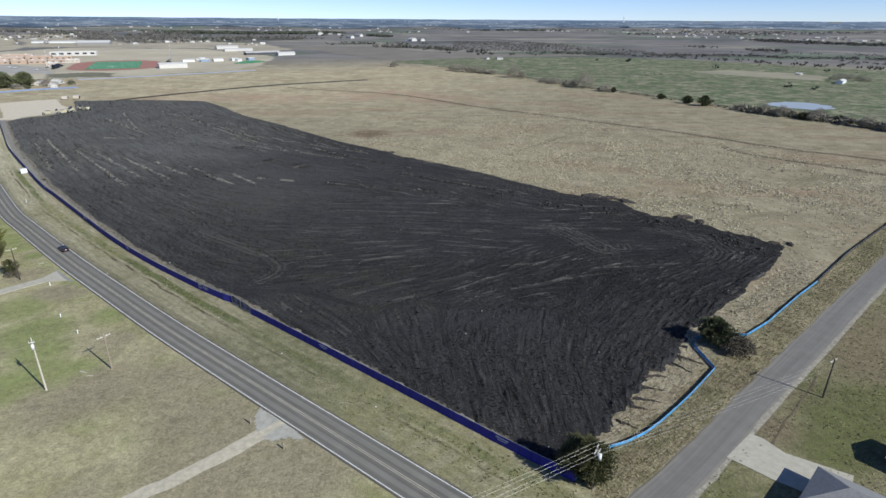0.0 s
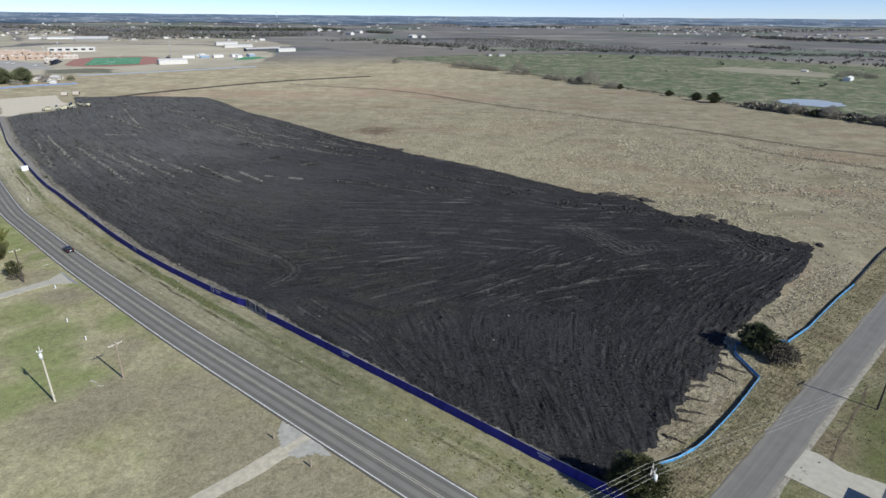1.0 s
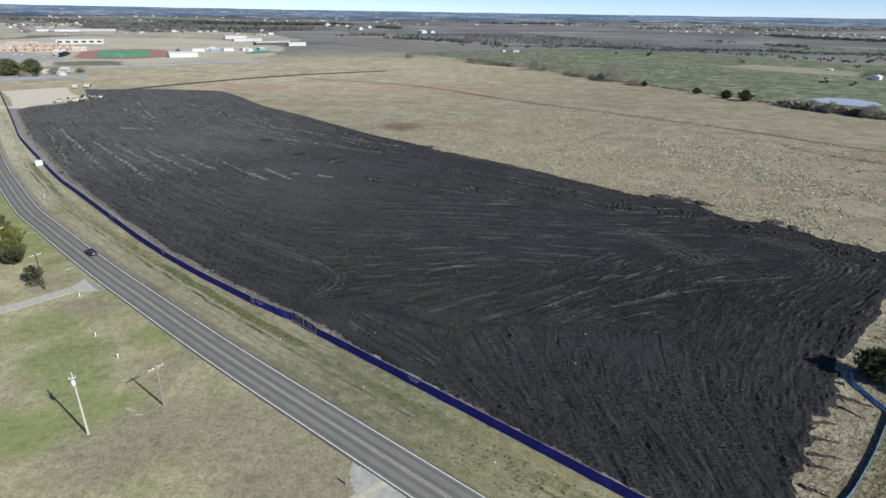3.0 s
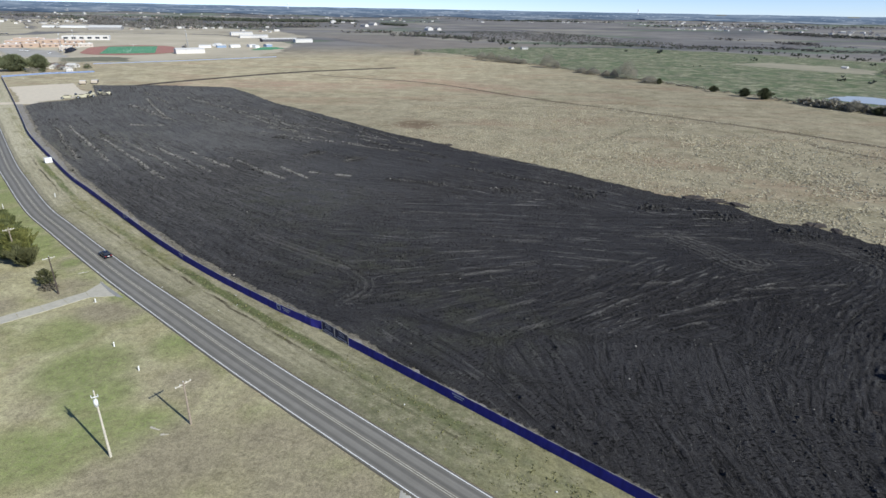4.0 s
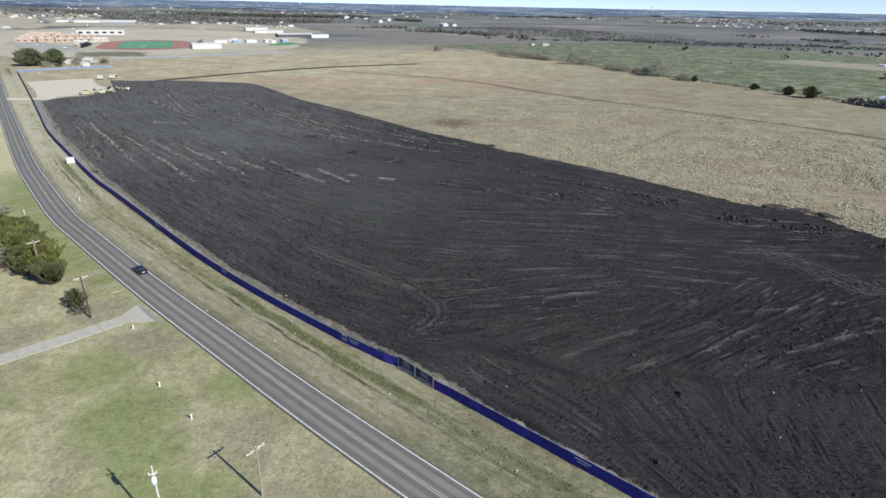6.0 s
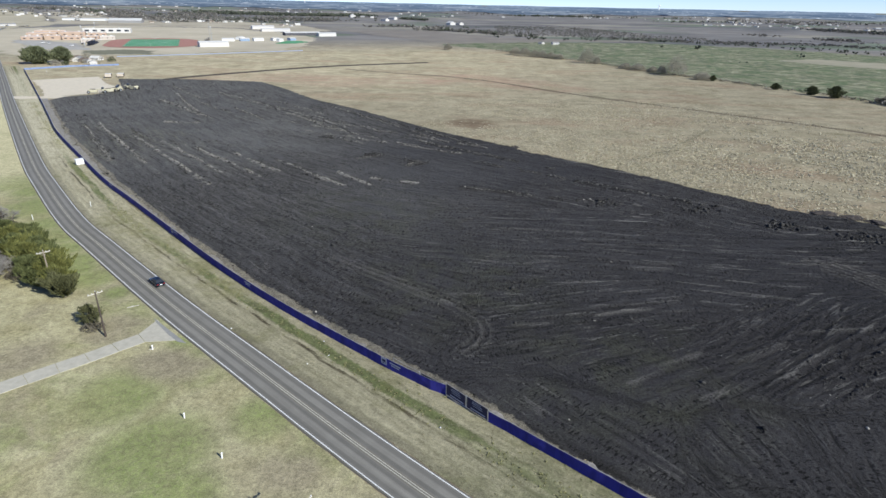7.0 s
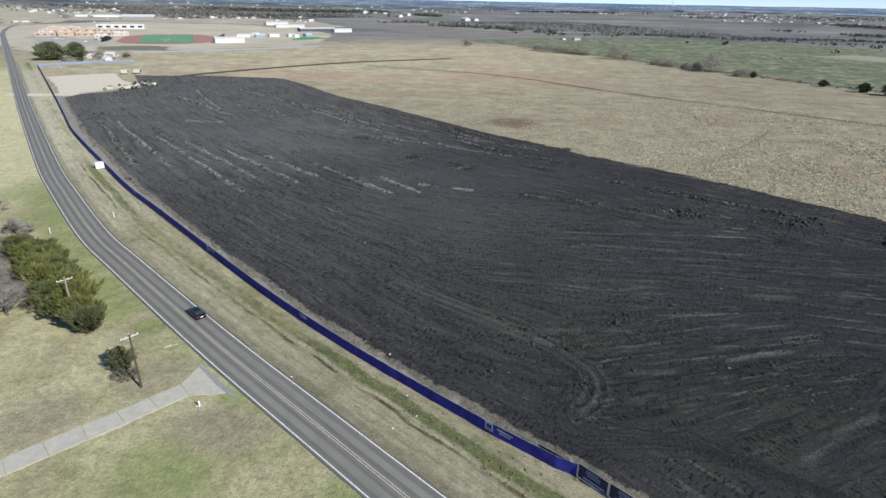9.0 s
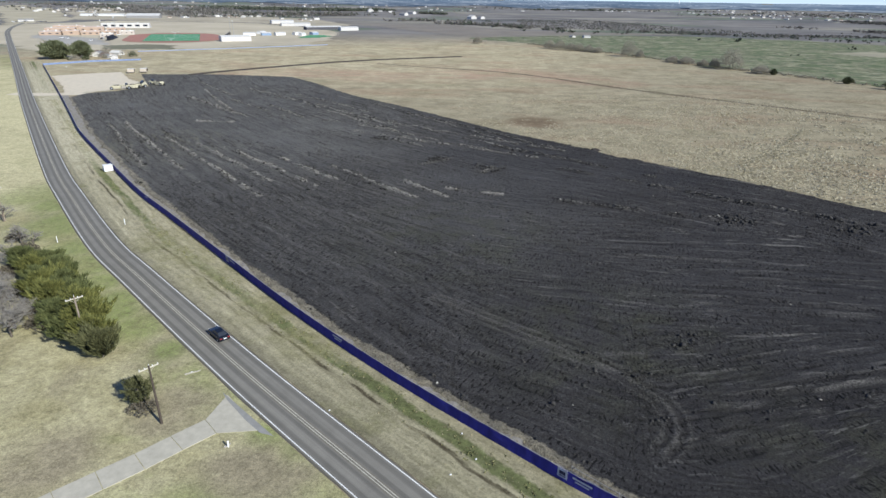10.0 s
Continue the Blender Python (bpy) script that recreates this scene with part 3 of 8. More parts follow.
def spline(pts, step=3.0):
    """A smooth line through plan points, sampled at even steps."""
    p = [Vector(q) for q in pts]
    p = [p[0] * 2 - p[1]] + p + [p[-1] * 2 - p[-2]]
    fine = []
    for i in range(1, len(p) - 2):
        a, b, c, d = p[i - 1:i + 3]
        n = max(2, int((c - b).length / (step * 0.25)))
        for k in range(n):
            t = k / n
            fine.append(0.5 * (2 * b + (c - a) * t + (2 * a - 5 * b + 4 * c - d) * t * t + (3 * b - a - 3 * c + d) * t ** 3))
    fine.append(p[-2])
    out, left = [fine[0]], step
    for a, b in zip(fine, fine[1:]):
        l = (b - a).length
        while l >= left:
            a = a + (b - a) * (left / l)
            out.append(a)
            l -= left
            left = step
        left -= l
    if (out[-1] - fine[-1]).length > 0.3 * step:
        out.append(fine[-1])
    return out


def normals(line):
    """Unit normals to the right-hand side of a line that is walked forwards."""
    out = []
    for i in range(len(line)):
        d = line[min(i + 1, len(line) - 1)] - line[max(i - 1, 0)]
        d.normalize()
        out.append(Vector((d.y, -d.x)))
    return out


def mesh_object(name, verts, faces, mat, parent=None, uvs=None, smooth=False):
    me = bpy.data.meshes.new(name)
    me.from_pydata(verts, [], faces)
    if uvs is not None:
        layer = me.uv_layers.new(name="UVMap")
        idx = np.empty(len(me.loops), dtype=np.int32)
        me.loops.foreach_get("vertex_index", idx)
        layer.data.foreach_set("uv", np.asarray(uvs, dtype=np.float32)[idx].ravel())
    me.materials.append(mat)
    if smooth:
        me.polygons.foreach_set("use_smooth", [True] * len(me.polygons))
    me.update()
    ob = new(name, me)
    ob.parent = parent
    return ob


def ribbon(name, line, offs, mat, lift=0.05, heights=None, parent=None, wobble=0.0):
    """A strip that follows a line: offs are its cross-section's distances to the right."""
    ns = normals(line)
    verts, uvs, faces = [], [], []
    k, s = len(offs), 0.0
    for i, (p, n) in enumerate(zip(line, ns)):
        if i:
            s += (p - line[i - 1]).length
        for j, o in enumerate(offs):
            w = wobble * (noise.noise((p.x * 0.35, p.y * 0.35, o * 3.1)) if j in (0, k - 1) else 0)
            q = p + n * (o + w)
            z = terrain(q.x, q.y) + lift + (heights[j] if heights else 0)
            verts.append((q.x, q.y, z))
            uvs.append((s, o))
    for i in range(len(line) - 1):
        for j in range(k - 1):
            a = i * k + j
            faces.append((a, a + 1, a + k + 1, a + k))
    ob = mesh_object(name, verts, faces, mat, parent, uvs)
    return ob


def inside(poly, X, Y):
    """Which of the points lie in a polygon of plan points."""
    c = np.zeros(X.shape, dtype=bool)
    n = len(poly)
    for i in range(n):
        (x1, y1), (x2, y2) = poly[i], poly[(i + 1) % n]
        if y1 == y2:
            continue
        hit = ((y1 > Y) != (y2 > Y)) & (X < (x2 - x1) * (Y - y1) / (y2 - y1) + x1)
        c ^= hit
    return c


def edge_distance(poly, X, Y):
    d = np.full(X.shape, 1e9)
    n = len(poly)
    for i in range(n):
        (x1, y1), (x2, y2) = poly[i], poly[(i + 1) % n]
        dx, dy = x2 - x1, y2 - y1
        t = np.clip(((X - x1) * dx + (Y - y1) * dy) / (dx * dx + dy * dy + 1e-9), 0, 1)
        d = np.minimum(d, np.hypot(X - x1 - t * dx, Y - y1 - t * dy))
    return d


def lattice(ix, iy, seed):
    h = (ix.astype(np.int64) * 374761393 + iy.astype(np.int64) * 668265263 + seed * 974711) & 0xFFFFFFFF
    h = ((h ^ (h >> 13)) * 1274126177) & 0xFFFFFFFF
    return ((h ^ (h >> 16)) & 0xFFFF) / 65535.0


def vnoise(X, Y, seed):
    """Value noise on arrays, 0 to 1."""
    x0, y0 = np.floor(X), np.floor(Y)
    fx, fy = X - x0, Y - y0
    fx, fy = fx * fx * (3 - 2 * fx), fy * fy * (3 - 2 * fy)
    x0, y0 = x0.astype(np.int64), y0.astype(np.int64)
    a, b = lattice(x0, y0, seed), lattice(x0 + 1, y0, seed)
    c, d = lattice(x0, y0 + 1, seed), lattice(x0 + 1, y0 + 1, seed)
    return (a * (1 - fx) + b * fx) * (1 - fy) + (c * (1 - fx) + d * fx) * fy


def sheet(name, poly, step, lift, mat, ragged=0.0, seed=1):
    """A sheet of ground over a polygon, following the land, with a ragged edge."""
    xs = np.arange(min(p[0] for p in poly) - 2 * step, max(p[0] for p in poly) + 2 * step, step)
    ys = np.arange(min(p[1] for p in poly) - 2 * step, max(p[1] for p in poly) + 2 * step, step)
    X, Y = np.meshgrid(xs, ys)
    Xd = X + ragged * (vnoise(X / (ragged * 3 + 1), Y / (ragged * 3 + 1), seed) - 0.5) * 2
    Yd = Y + ragged * (vnoise(X / (ragged * 3 + 1), Y / (ragged * 3 + 1), seed + 7) - 0.5) * 2
    keep = inside(poly, Xd, Yd)
    return grid_mesh(name, X, Y, None, keep, mat, lift)


def grid_mesh(name, X, Y, Z, keep, mat, lift=0.0):
    k4 = keep[:-1, :-1] & keep[1:, :-1] & keep[:-1, 1:] & keep[1:, 1:]
    n, mcols = X.shape
    idx = np.arange(n * mcols).reshape(n, mcols)
    quads = np.stack([idx[:-1, :-1][k4], idx[:-1, 1:][k4], idx[1:, 1:][k4], idx[1:, :-1][k4]], axis=1)
    used = np.unique(quads)
    remap = np.full(n * mcols, -1)
    remap[used] = np.arange(len(used))
    xs, ys = X.ravel()[used], Y.ravel()[used]
    if Z is None:
        zs = np.array([terrain(a, b) for a, b in zip(xs, ys)]) + lift
    else:
        zs = Z.ravel()[used] + lift
    me = bpy.data.meshes.new(name)
    me.vertices.add(len(used))
    me.vertices.foreach_set("co", np.stack([xs, ys, zs], axis=1).astype(np.float32).ravel())
    q = remap[quads].astype(np.int32)
    me.loops.add(q.size)
    me.loops.foreach_set("vertex_index", q.ravel())
    me.polygons.add(len(q))
    me.polygons.foreach_set("loop_start", np.arange(0, q.size, 4, dtype=np.int32))
    me.polygons.foreach_set("loop_total", np.full(len(q), 4, dtype=np.int32))
    me.materials.append(mat)
    me.update(calc_edges=True)
    me.validate()
    ob = new(name, me)
    return ob, used


# ---- the plan ----
ROAD = spline([(42, 31.5), (-1, 62.6), (-37, 88.4), (-68, 110.8), (-93.2, 130), (-119, 150), (-152, 177), (-171, 193), (-201.5, 223), (-231.5, 254), (-314.5, 345), (-368.5, 405), (-454, 501), (-724, 803), (-822, 915), (-900, 1016), (-975, 1128)], 3.0)
FENCE = [(16.5, 69.5), (7, 76), (-14, 91.6), (-39, 110), (-61, 126), (-72, 133.2), (-94, 149), (-115, 166), (-138, 186.5), (-164, 210), (-183, 227), (-211, 255), (-255, 300), (-290, 340), (-343, 401), (-466, 541)]
SIDE = spline([(10.5, 50.5), (12, 52), (33, 71), (54, 92.4), (64, 102.4), (79, 117.4), (90, 128.6), (106, 144.6), (150, 188), (260, 295), (420, 450)], 3.0)

# ground: one sheet to the horizon
def ground():
    rings = [0, 15, 30, 45, 60, 80, 100, 125, 150, 180, 210, 250, 300, 350, 400]
    while rings[-1] < 4950:
        rings.append(min(4950, rings[-1] * 1.055))
    n = 144
    verts, faces = [(-20, 20, 0)], []
    for r in rings[1:]:
        for k in range(n):
            a = 2 * math.pi * k / n
            x, y = -20 + r * math.cos(a), 20 + r * math.sin(a)
            verts.append((x, y, terrain(x, y)))
    for k in range(n):
        faces.append((0, 1 + k, 1 + (k + 1) % n))
    for i in range(len(rings) - 2):
        b = 1 + i * n
        for k in range(n):
            faces.append((b + k, b + n + k, b + n + (k + 1) % n, b + (k + 1) % n))
    ob = mesh_object("ground", verts, faces, M_GROUND, smooth=True)
    tagged(ob, "dry tan winter pasture reaching the horizon", "ground", kind="structure")


ground()


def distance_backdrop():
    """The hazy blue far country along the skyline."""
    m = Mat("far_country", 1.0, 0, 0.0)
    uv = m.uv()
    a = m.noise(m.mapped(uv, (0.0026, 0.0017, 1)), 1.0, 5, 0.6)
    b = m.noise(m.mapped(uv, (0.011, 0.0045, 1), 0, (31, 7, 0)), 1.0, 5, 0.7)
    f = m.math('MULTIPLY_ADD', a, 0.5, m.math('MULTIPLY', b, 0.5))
    # Aerial haze painted in: bluish base colours, mixed in more with distance.
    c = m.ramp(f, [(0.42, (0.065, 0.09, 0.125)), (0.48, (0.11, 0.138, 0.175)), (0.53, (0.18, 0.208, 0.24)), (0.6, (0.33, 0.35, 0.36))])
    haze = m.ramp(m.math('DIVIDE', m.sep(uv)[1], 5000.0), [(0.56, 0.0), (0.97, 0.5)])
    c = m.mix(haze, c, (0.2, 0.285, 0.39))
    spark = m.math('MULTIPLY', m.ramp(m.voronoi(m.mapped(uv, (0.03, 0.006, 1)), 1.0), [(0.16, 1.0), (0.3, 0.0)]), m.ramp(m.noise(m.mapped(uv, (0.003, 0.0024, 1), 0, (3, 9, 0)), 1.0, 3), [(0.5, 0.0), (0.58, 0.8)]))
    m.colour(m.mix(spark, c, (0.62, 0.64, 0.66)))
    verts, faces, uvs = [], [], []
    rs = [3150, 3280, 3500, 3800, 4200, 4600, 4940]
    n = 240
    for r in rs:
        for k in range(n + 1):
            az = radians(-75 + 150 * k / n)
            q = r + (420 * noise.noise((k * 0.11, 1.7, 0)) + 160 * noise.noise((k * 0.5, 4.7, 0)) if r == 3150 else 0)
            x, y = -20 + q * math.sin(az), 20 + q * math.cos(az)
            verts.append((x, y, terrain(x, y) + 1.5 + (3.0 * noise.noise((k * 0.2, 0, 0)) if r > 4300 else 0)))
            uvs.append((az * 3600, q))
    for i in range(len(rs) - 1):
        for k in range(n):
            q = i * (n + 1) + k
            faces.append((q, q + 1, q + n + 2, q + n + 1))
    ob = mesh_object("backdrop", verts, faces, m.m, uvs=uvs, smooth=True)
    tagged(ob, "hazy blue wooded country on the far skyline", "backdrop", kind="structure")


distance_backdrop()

# county road
road = ribbon("road", ROAD, [-3.6, -3.45, -1.8, 0, 1.8, 3.45, 3.6], M_ROAD, 0.0, [0.03, 0.125, 0.15, 0.18, 0.15, 0.125, 0.03], wobble=0.16)
tagged(road, "two-lane grey asphalt county road with worn markings", "road", kind="structure")
for o in (-3.15, 3.15):
    ribbon("edge_line", ROAD, [o - 0.075, o + 0.075], M_LINE, 0.0, [0.14, 0.14], road)
for o in (-0.17, 0.17):
    ribbon("centre_line", ROAD, [o - 0.06, o + 0.06], M_YELLOW, 0.0, [0.187, 0.187], road)

verge = ribbon("verge", [p for p in ROAD if p.y < 560 and p.x < 14], [3.7, 5.5, 8, 10, 11.5, 13.5, 16.5], M_VERGE, 0.0, [0.06, 0.09, 0.05, 0.03, 0.03, 0.06, 0.02], wobble=0.15)
tagged(verge, "mown dry grass verge between road and fence", "verge", kind="structure")
lawn = ribbon("lawn", [p for p in ROAD[::2] if p.y < 620], [-150, -110, -70, -40, -20, -10, -5, -3.7], M_LAWN, 0.0, [0.01, 0.02, 0.03, 0.04, 0.04, 0.04, 0.05, 0.06])
tagged(lawn, "patchy tan and green roadside grass", "lawn", kind="structure")

# side street
side = ribbon("side_street", SIDE, [-3.15, -2.9, 0, 2.9, 3.15], M_SIDE, 0.0, [0.02, 0.07, 0.1, 0.07, 0.02], wobble=0.35)
tagged(side, "narrow worn grey chip-seal side street", "road", kind="structure")
SIDE_V = [p for p in SIDE if 60 < p.y < 300]
yard = ribbon("yard", SIDE_V, [3.2, 6, 10, 20, 60], M_YARD, 0.0, [0.03, 0.04, 0.04, 0.04, 0.03])
tagged(yard, "rough green and tan house yard grass", "yard", kind="structure")
nv = ribbon("verge_north", SIDE_V, [-11.5, -8, -6, -3.2], grass_material("street_verge_grass", (0.19, 0.165, 0.1), (0.28, 0.24, 0.15), (0.11, 0.12, 0.05), (0.15, 0.12, 0.075), 0.5, tuft=1.5, tuft_gain=0.4, grain=1.0, lines=0.8), 0.0, [0.012, 0.03, 0.04, 0.04], wobble=0.8)
tagged(nv, "rough grass verge beside the side street", "verge", kind="structure")

ob = ribbon("gravel_shoulder", [p for p in SIDE if 60 < p.y < 190], [2.75, 3.15, 3.6], simple("grey_rubble_shoulder", (0.29, 0.265, 0.215), 0.35, 1.2, 0.95, bump=0.5), 0.0, [0.085, 0.07, 0.03], wobble=0.3)
tagged(ob, "narrow pale rubble shoulder of the side street", "shoulder", kind="structure")

# dirt drive on the near side of the road
ob = ribbon("dirt_drive", spline([(-32.2, 81.8), (-34.3, 79.1), (-37.5, 75), (-41, 71), (-45.8, 65.9), (-49, 63), (-60, 51), (-76, 34), (-98, 12)], 1.0), [-1.45, -0.6, 0.6, 1.45], M_DIRT, 0.055, [0.0, 0.02, 0.02, 0.0], wobble=0.35)
tagged(ob, "pale rutted dirt drive meeting the road", "driveway", kind="structure")
ob = sheet("dirt_apron", [(-26.5, 77.0), (-39.0, 86.2), (-38.5, 82.0), (-36.5, 77.0), (-32.5, 75.5), (-30, 76.2)], 0.4, 0.07, simple("grey_gravel_apron", (0.4, 0.385, 0.335), 0.2, 0.8, 0.95, bump=0.4), 0.7, 3)[0]
tagged(ob, "pale gravel apron at the dirt drive", "driveway", kind="structure")

# concrete drive in cast slabs
drive = new("concrete_drive")
tagged(drive, "long pale concrete driveway in cast slabs", "driveway", kind="structure")
DRIVE = spline([(-113.6, 139.8), (-117.8, 135.0), (-122.2, 129.3), (-127, 123.8), (-131.5, 118.4), (-142, 107), (-165, 84)], 0.5)
def slabs():
    ns = normals(DRIVE)
    k = 9
    for i in range(0, len(DRIVE) - k, k):
        pts = []
        a, b = i, i + k
        g = 0.04
        for q, n, off in ((DRIVE[a], ns[a], g), (DRIVE[b], ns[b], -g)):
            d = Vector((-n.y, n.x)) * off
            w = 5.0 if (i == 0 and off > 0) else 1.8
            pts.append((q + d - n * w, q + d + n * w))
        z0, z1 = 0.0, 0.1 + 0.012 * ((i // k) % 2)
        v = [(p.x, p.y, z) for z in (z0, z1) for p in (pts[0][0], pts[0][1], pts[1][1], pts[1][0])]
        f = [(4, 5, 6, 7), (0, 1, 5, 4), (1, 2, 6, 5), (2, 3, 7, 6), (3, 0, 4, 7)]
        mesh_object("slab", v, f, M_CONC, drive)


slabs()
v = [(-118.4, 143.6, 0.11), (-107.6, 135.6, 0.11), (-109.6, 136.0, 0.108), (-112.6, 138.2, 0.108), (-117.0, 142.0, 0.108)]
mesh_object("apron", v, [(0, 4, 3, 2, 1)], simple("asphalt_apron", (0.27, 0.265, 0.25), 0.15, 0.8, 0.9), drive, smooth=False)

# gravel pad by the far corner of the site
ob = sheet("gravel_pad", [(-341, 403), (-373, 440), (-410, 479), (-396, 496), (-377, 512), (-347, 476), (-320, 452), (-313, 444), (-323, 423)], 0.8, 0.12, M_GRAVEL, 0.8, 5)[0]
tagged(ob, "levelled tan caliche gravel pad", "gravel pad", kind="structure")
ob = ribbon("site_entrance", spline([(-372, 399), (-352, 399.5), (-338, 404), (-312, 411)], 3), [-5.2, 5.2], M_GRAVEL, 0.12, wobble=1.2)
tagged(ob, "white gravel site entrance off the road", "driveway", kind="structure")

# tracks, patches and a spoil bank in the open pasture
for pts, w in (([(-200, 622), (-164, 603), (-77, 568), (5, 485), (83, 417), (130, 375), (175, 325), (209, 299), (300, 205)], 0.8), ([(141, 331), (143, 316), (161, 296), (190, 269), (260, 195)], 0.5)):
    L = spline(pts, 3)
    ob = ribbon("field_track", L, [-w - 1.3, -0.5], M_RUT, 0.06, wobble=0.7)
    tagged(ob, "dark rutted vehicle track through dry pasture", "field track", kind="structure")
    ob = ribbon("field_track", L, [0.5, w + 1.1], M_RUT, 0.06, wobble=0.7)
    tagged(ob, "dark rutted vehicle track through dry pasture", "field track", kind="structure")
L = spline([(5, 289), (22, 310), (41, 336), (58, 362)], 3)
ob = ribbon("field_track", L, [-0.8, 0.8], simple("faint_olive_track", (0.18, 0.16, 0.1), 0.25, 0.4, 0.95), 0.05, wobble=0.8)
tagged(ob, "faint olive wheel track across dry pasture", "field track", kind="structure")
L = spline([(-318, 505), (-303, 533), (-257, 598), (-213, 646), (-150, 690), (-128, 704)], 3)
ob = ribbon("spoil_bank", L, [-2.8, -1.2, 0, 1.1, 2.6], M_SPOIL, 0.0, [0.0, 0.6, 0.85, 0.5, 0.0], wobble=2.2)
tagged(ob, "low dark bank of heaped soil", "soil bank", kind="structure")

# green pasture, bare fields and pond beyond the hedge
ob = sheet("green_pasture", [(-139, 985), (-50, 912), (8, 803), (44, 765), (115, 640), (142, 600), (171, 548), (198, 508), (222, 456), (250, 425), (270, 386), (380, 250), (900, 330), (760, 640), (564, 855), (430, 1010), (363, 1080), (225, 1150), (9, 1110), (-136, 1024)], 7, 0.15, M_GREEN, 8, 11)[0]
tagged(ob, "green winter pasture beyond the hedgerow", "pasture", kind="structure")
ob = sheet("bare_field", [(-430, 1400), (-276, 1190), (-138, 1035), (9, 1125), (225, 1170), (240, 1215), (-60, 1240), (-190, 1420)], 9, 0.2, M_BARE, 6, 12)[0]
tagged(ob, "bare grey-brown winter field", "field", kind="structure")
ob = sheet("mown_field", [(288, 832), (359, 870), (430, 810), (441, 764), (403, 712), (347, 755)], 5, 0.3, simple("mown_straw_field", (0.3, 0.275, 0.195), 0.15, 0.03, 0.95), 3, 13)[0]
tagged(ob, "pale mown strip in the green pasture", "field", kind="structure")
ob = sheet("pond", [(244, 512), (256, 524), (272, 530), (289, 523), (297, 503), (290, 486), (269, 478), (253, 490)], 1.5, 0.35, M_WATER, 1.5, 14)[0]
tagged(ob, "still farm pond reflecting the pale sky", "pond", kind="structure")


# ---- the stripped black field ----
def soil_outline():
    """Just inside the fence, round the far side and back along the side street."""
    near = spline(FENCE[:15], 6)
    ns = normals(near)
    inner = [(p + n * (1.5 + max(0, min(1.6, (p.y - 165) * 0.012)))) for p, n in zip(near, ns)]
    pts = [(p.x, p.y) for p in inner if (10 < p.x or p.y > 80) and p.y < 392]
    far = [(-331, 406), (-322, 416), (-316, 430), (-312, 443), (-320, 453), (-338, 478), (-357, 504), (-335, 506), (-304, 513), (-238, 509), (-203, 468), (-175, 432), (-131, 389), (-80, 335), (-46, 306), (-43, 301), (-10, 275), (16, 251), (38, 230), (48, 225), (58, 219), (60, 211), (65, 203), (76, 199), (81, 192), (94, 179), (98.5, 174.5), (94.6, 167), (87.3, 157), (74.2, 142.8), (61.6, 128.8), (54.8, 121), (49.6, 117), (47.4, 111), (46.6, 106.8), (43, 104.6), (38.6, 101.4), (34.6, 97.4), (33, 93.6), (30.4, 89.4), (28, 86.2), (25.4, 83.4), (22, 80.8)]
    return pts + far


SOIL = soil_outline()


def soil_zones(X, Y):
    """Shares of the four working directions."""
    def zone(x, y, rx, ry):
        return np.exp(-(((X - x) / rx) ** 2 + ((Y - y) / ry) ** 2))

    wa = 0.12 + 2.6 / (1 + np.exp((X + 0.55 * (Y - 230) + 75) / 14))
    wb = 0.1 + 2.6 / (1 + np.exp(-(X - 0.9 * (Y - 190) + 62) / 12)) / (1 + np.exp(-(Y - 150) / 6))
    wc = 6.0 * zone(14, 100, 40, 27)
    wd = 5.0 * zone(-12, 147, 52, 13)
    w = np.stack([wa, wb, wc, wd]) ** 2
    return w / w.sum(axis=0)


# rows of clods pushed up along the scraper passes: ends in the plan, how pale they have dried
WINDROWS = [(-253, 327, -173, 242, 1.0), (-221, 304, -149, 231, 1.0), (-200, 293, -152, 246, 0.9), (-180, 283, -136, 243, 1.0), (-160.5, 276, -129, 248, 0.9), (-138, 267, -110.6, 241, 0.7), (-264, 329, -201, 257, 0.6), (-265, 406, -215, 358, 0.8), (-224, 336, -205, 336, 0.9)]
WINDROWS += [(-197, 401, -133, 331, 0.45), (-110.6, 252.4, -95, 238, 1.0), (-116, 245.6, -104, 236, 0.9), (-97, 247, -79, 242.5, 0.7), (-108, 273, -100, 283, 0.1), (-87, 265, -80.5, 275.6, 0.15), (-67, 240, -18, 228, 0.1), (-145, 353, -52, 297.6, 0.35), (-136, 321, -67, 288, 0.4), (-207, 384, -177, 352, 0.5), (-250, 392, -205, 350, 0.6), (-236, 400, -188, 354, 0.5), (-285, 330, -215, 262, 0.5), (-170, 372, -120, 322, 0.4), (-160, 335, -110, 300, 0.35)]
WINDROWS += [(-152, 398, -78, 314, 0.32), (-163, 349, -86, 299, 0.3), (-165, 375, -66, 294, 0.35), (-140, 385, -58, 303, 0.28), (-185, 392, -128, 336, 0.35), (-205, 424, -150, 372, 0.4), (-245, 444, -190, 395, 0.45), (-271, 436, -218, 362, 0.95), (-262, 405, -224, 366, 0.7), (-292, 470, -240, 412, 0.4), (-100, 318, -30, 268, 0.2), (-60, 275, 10, 232, 0.15)]
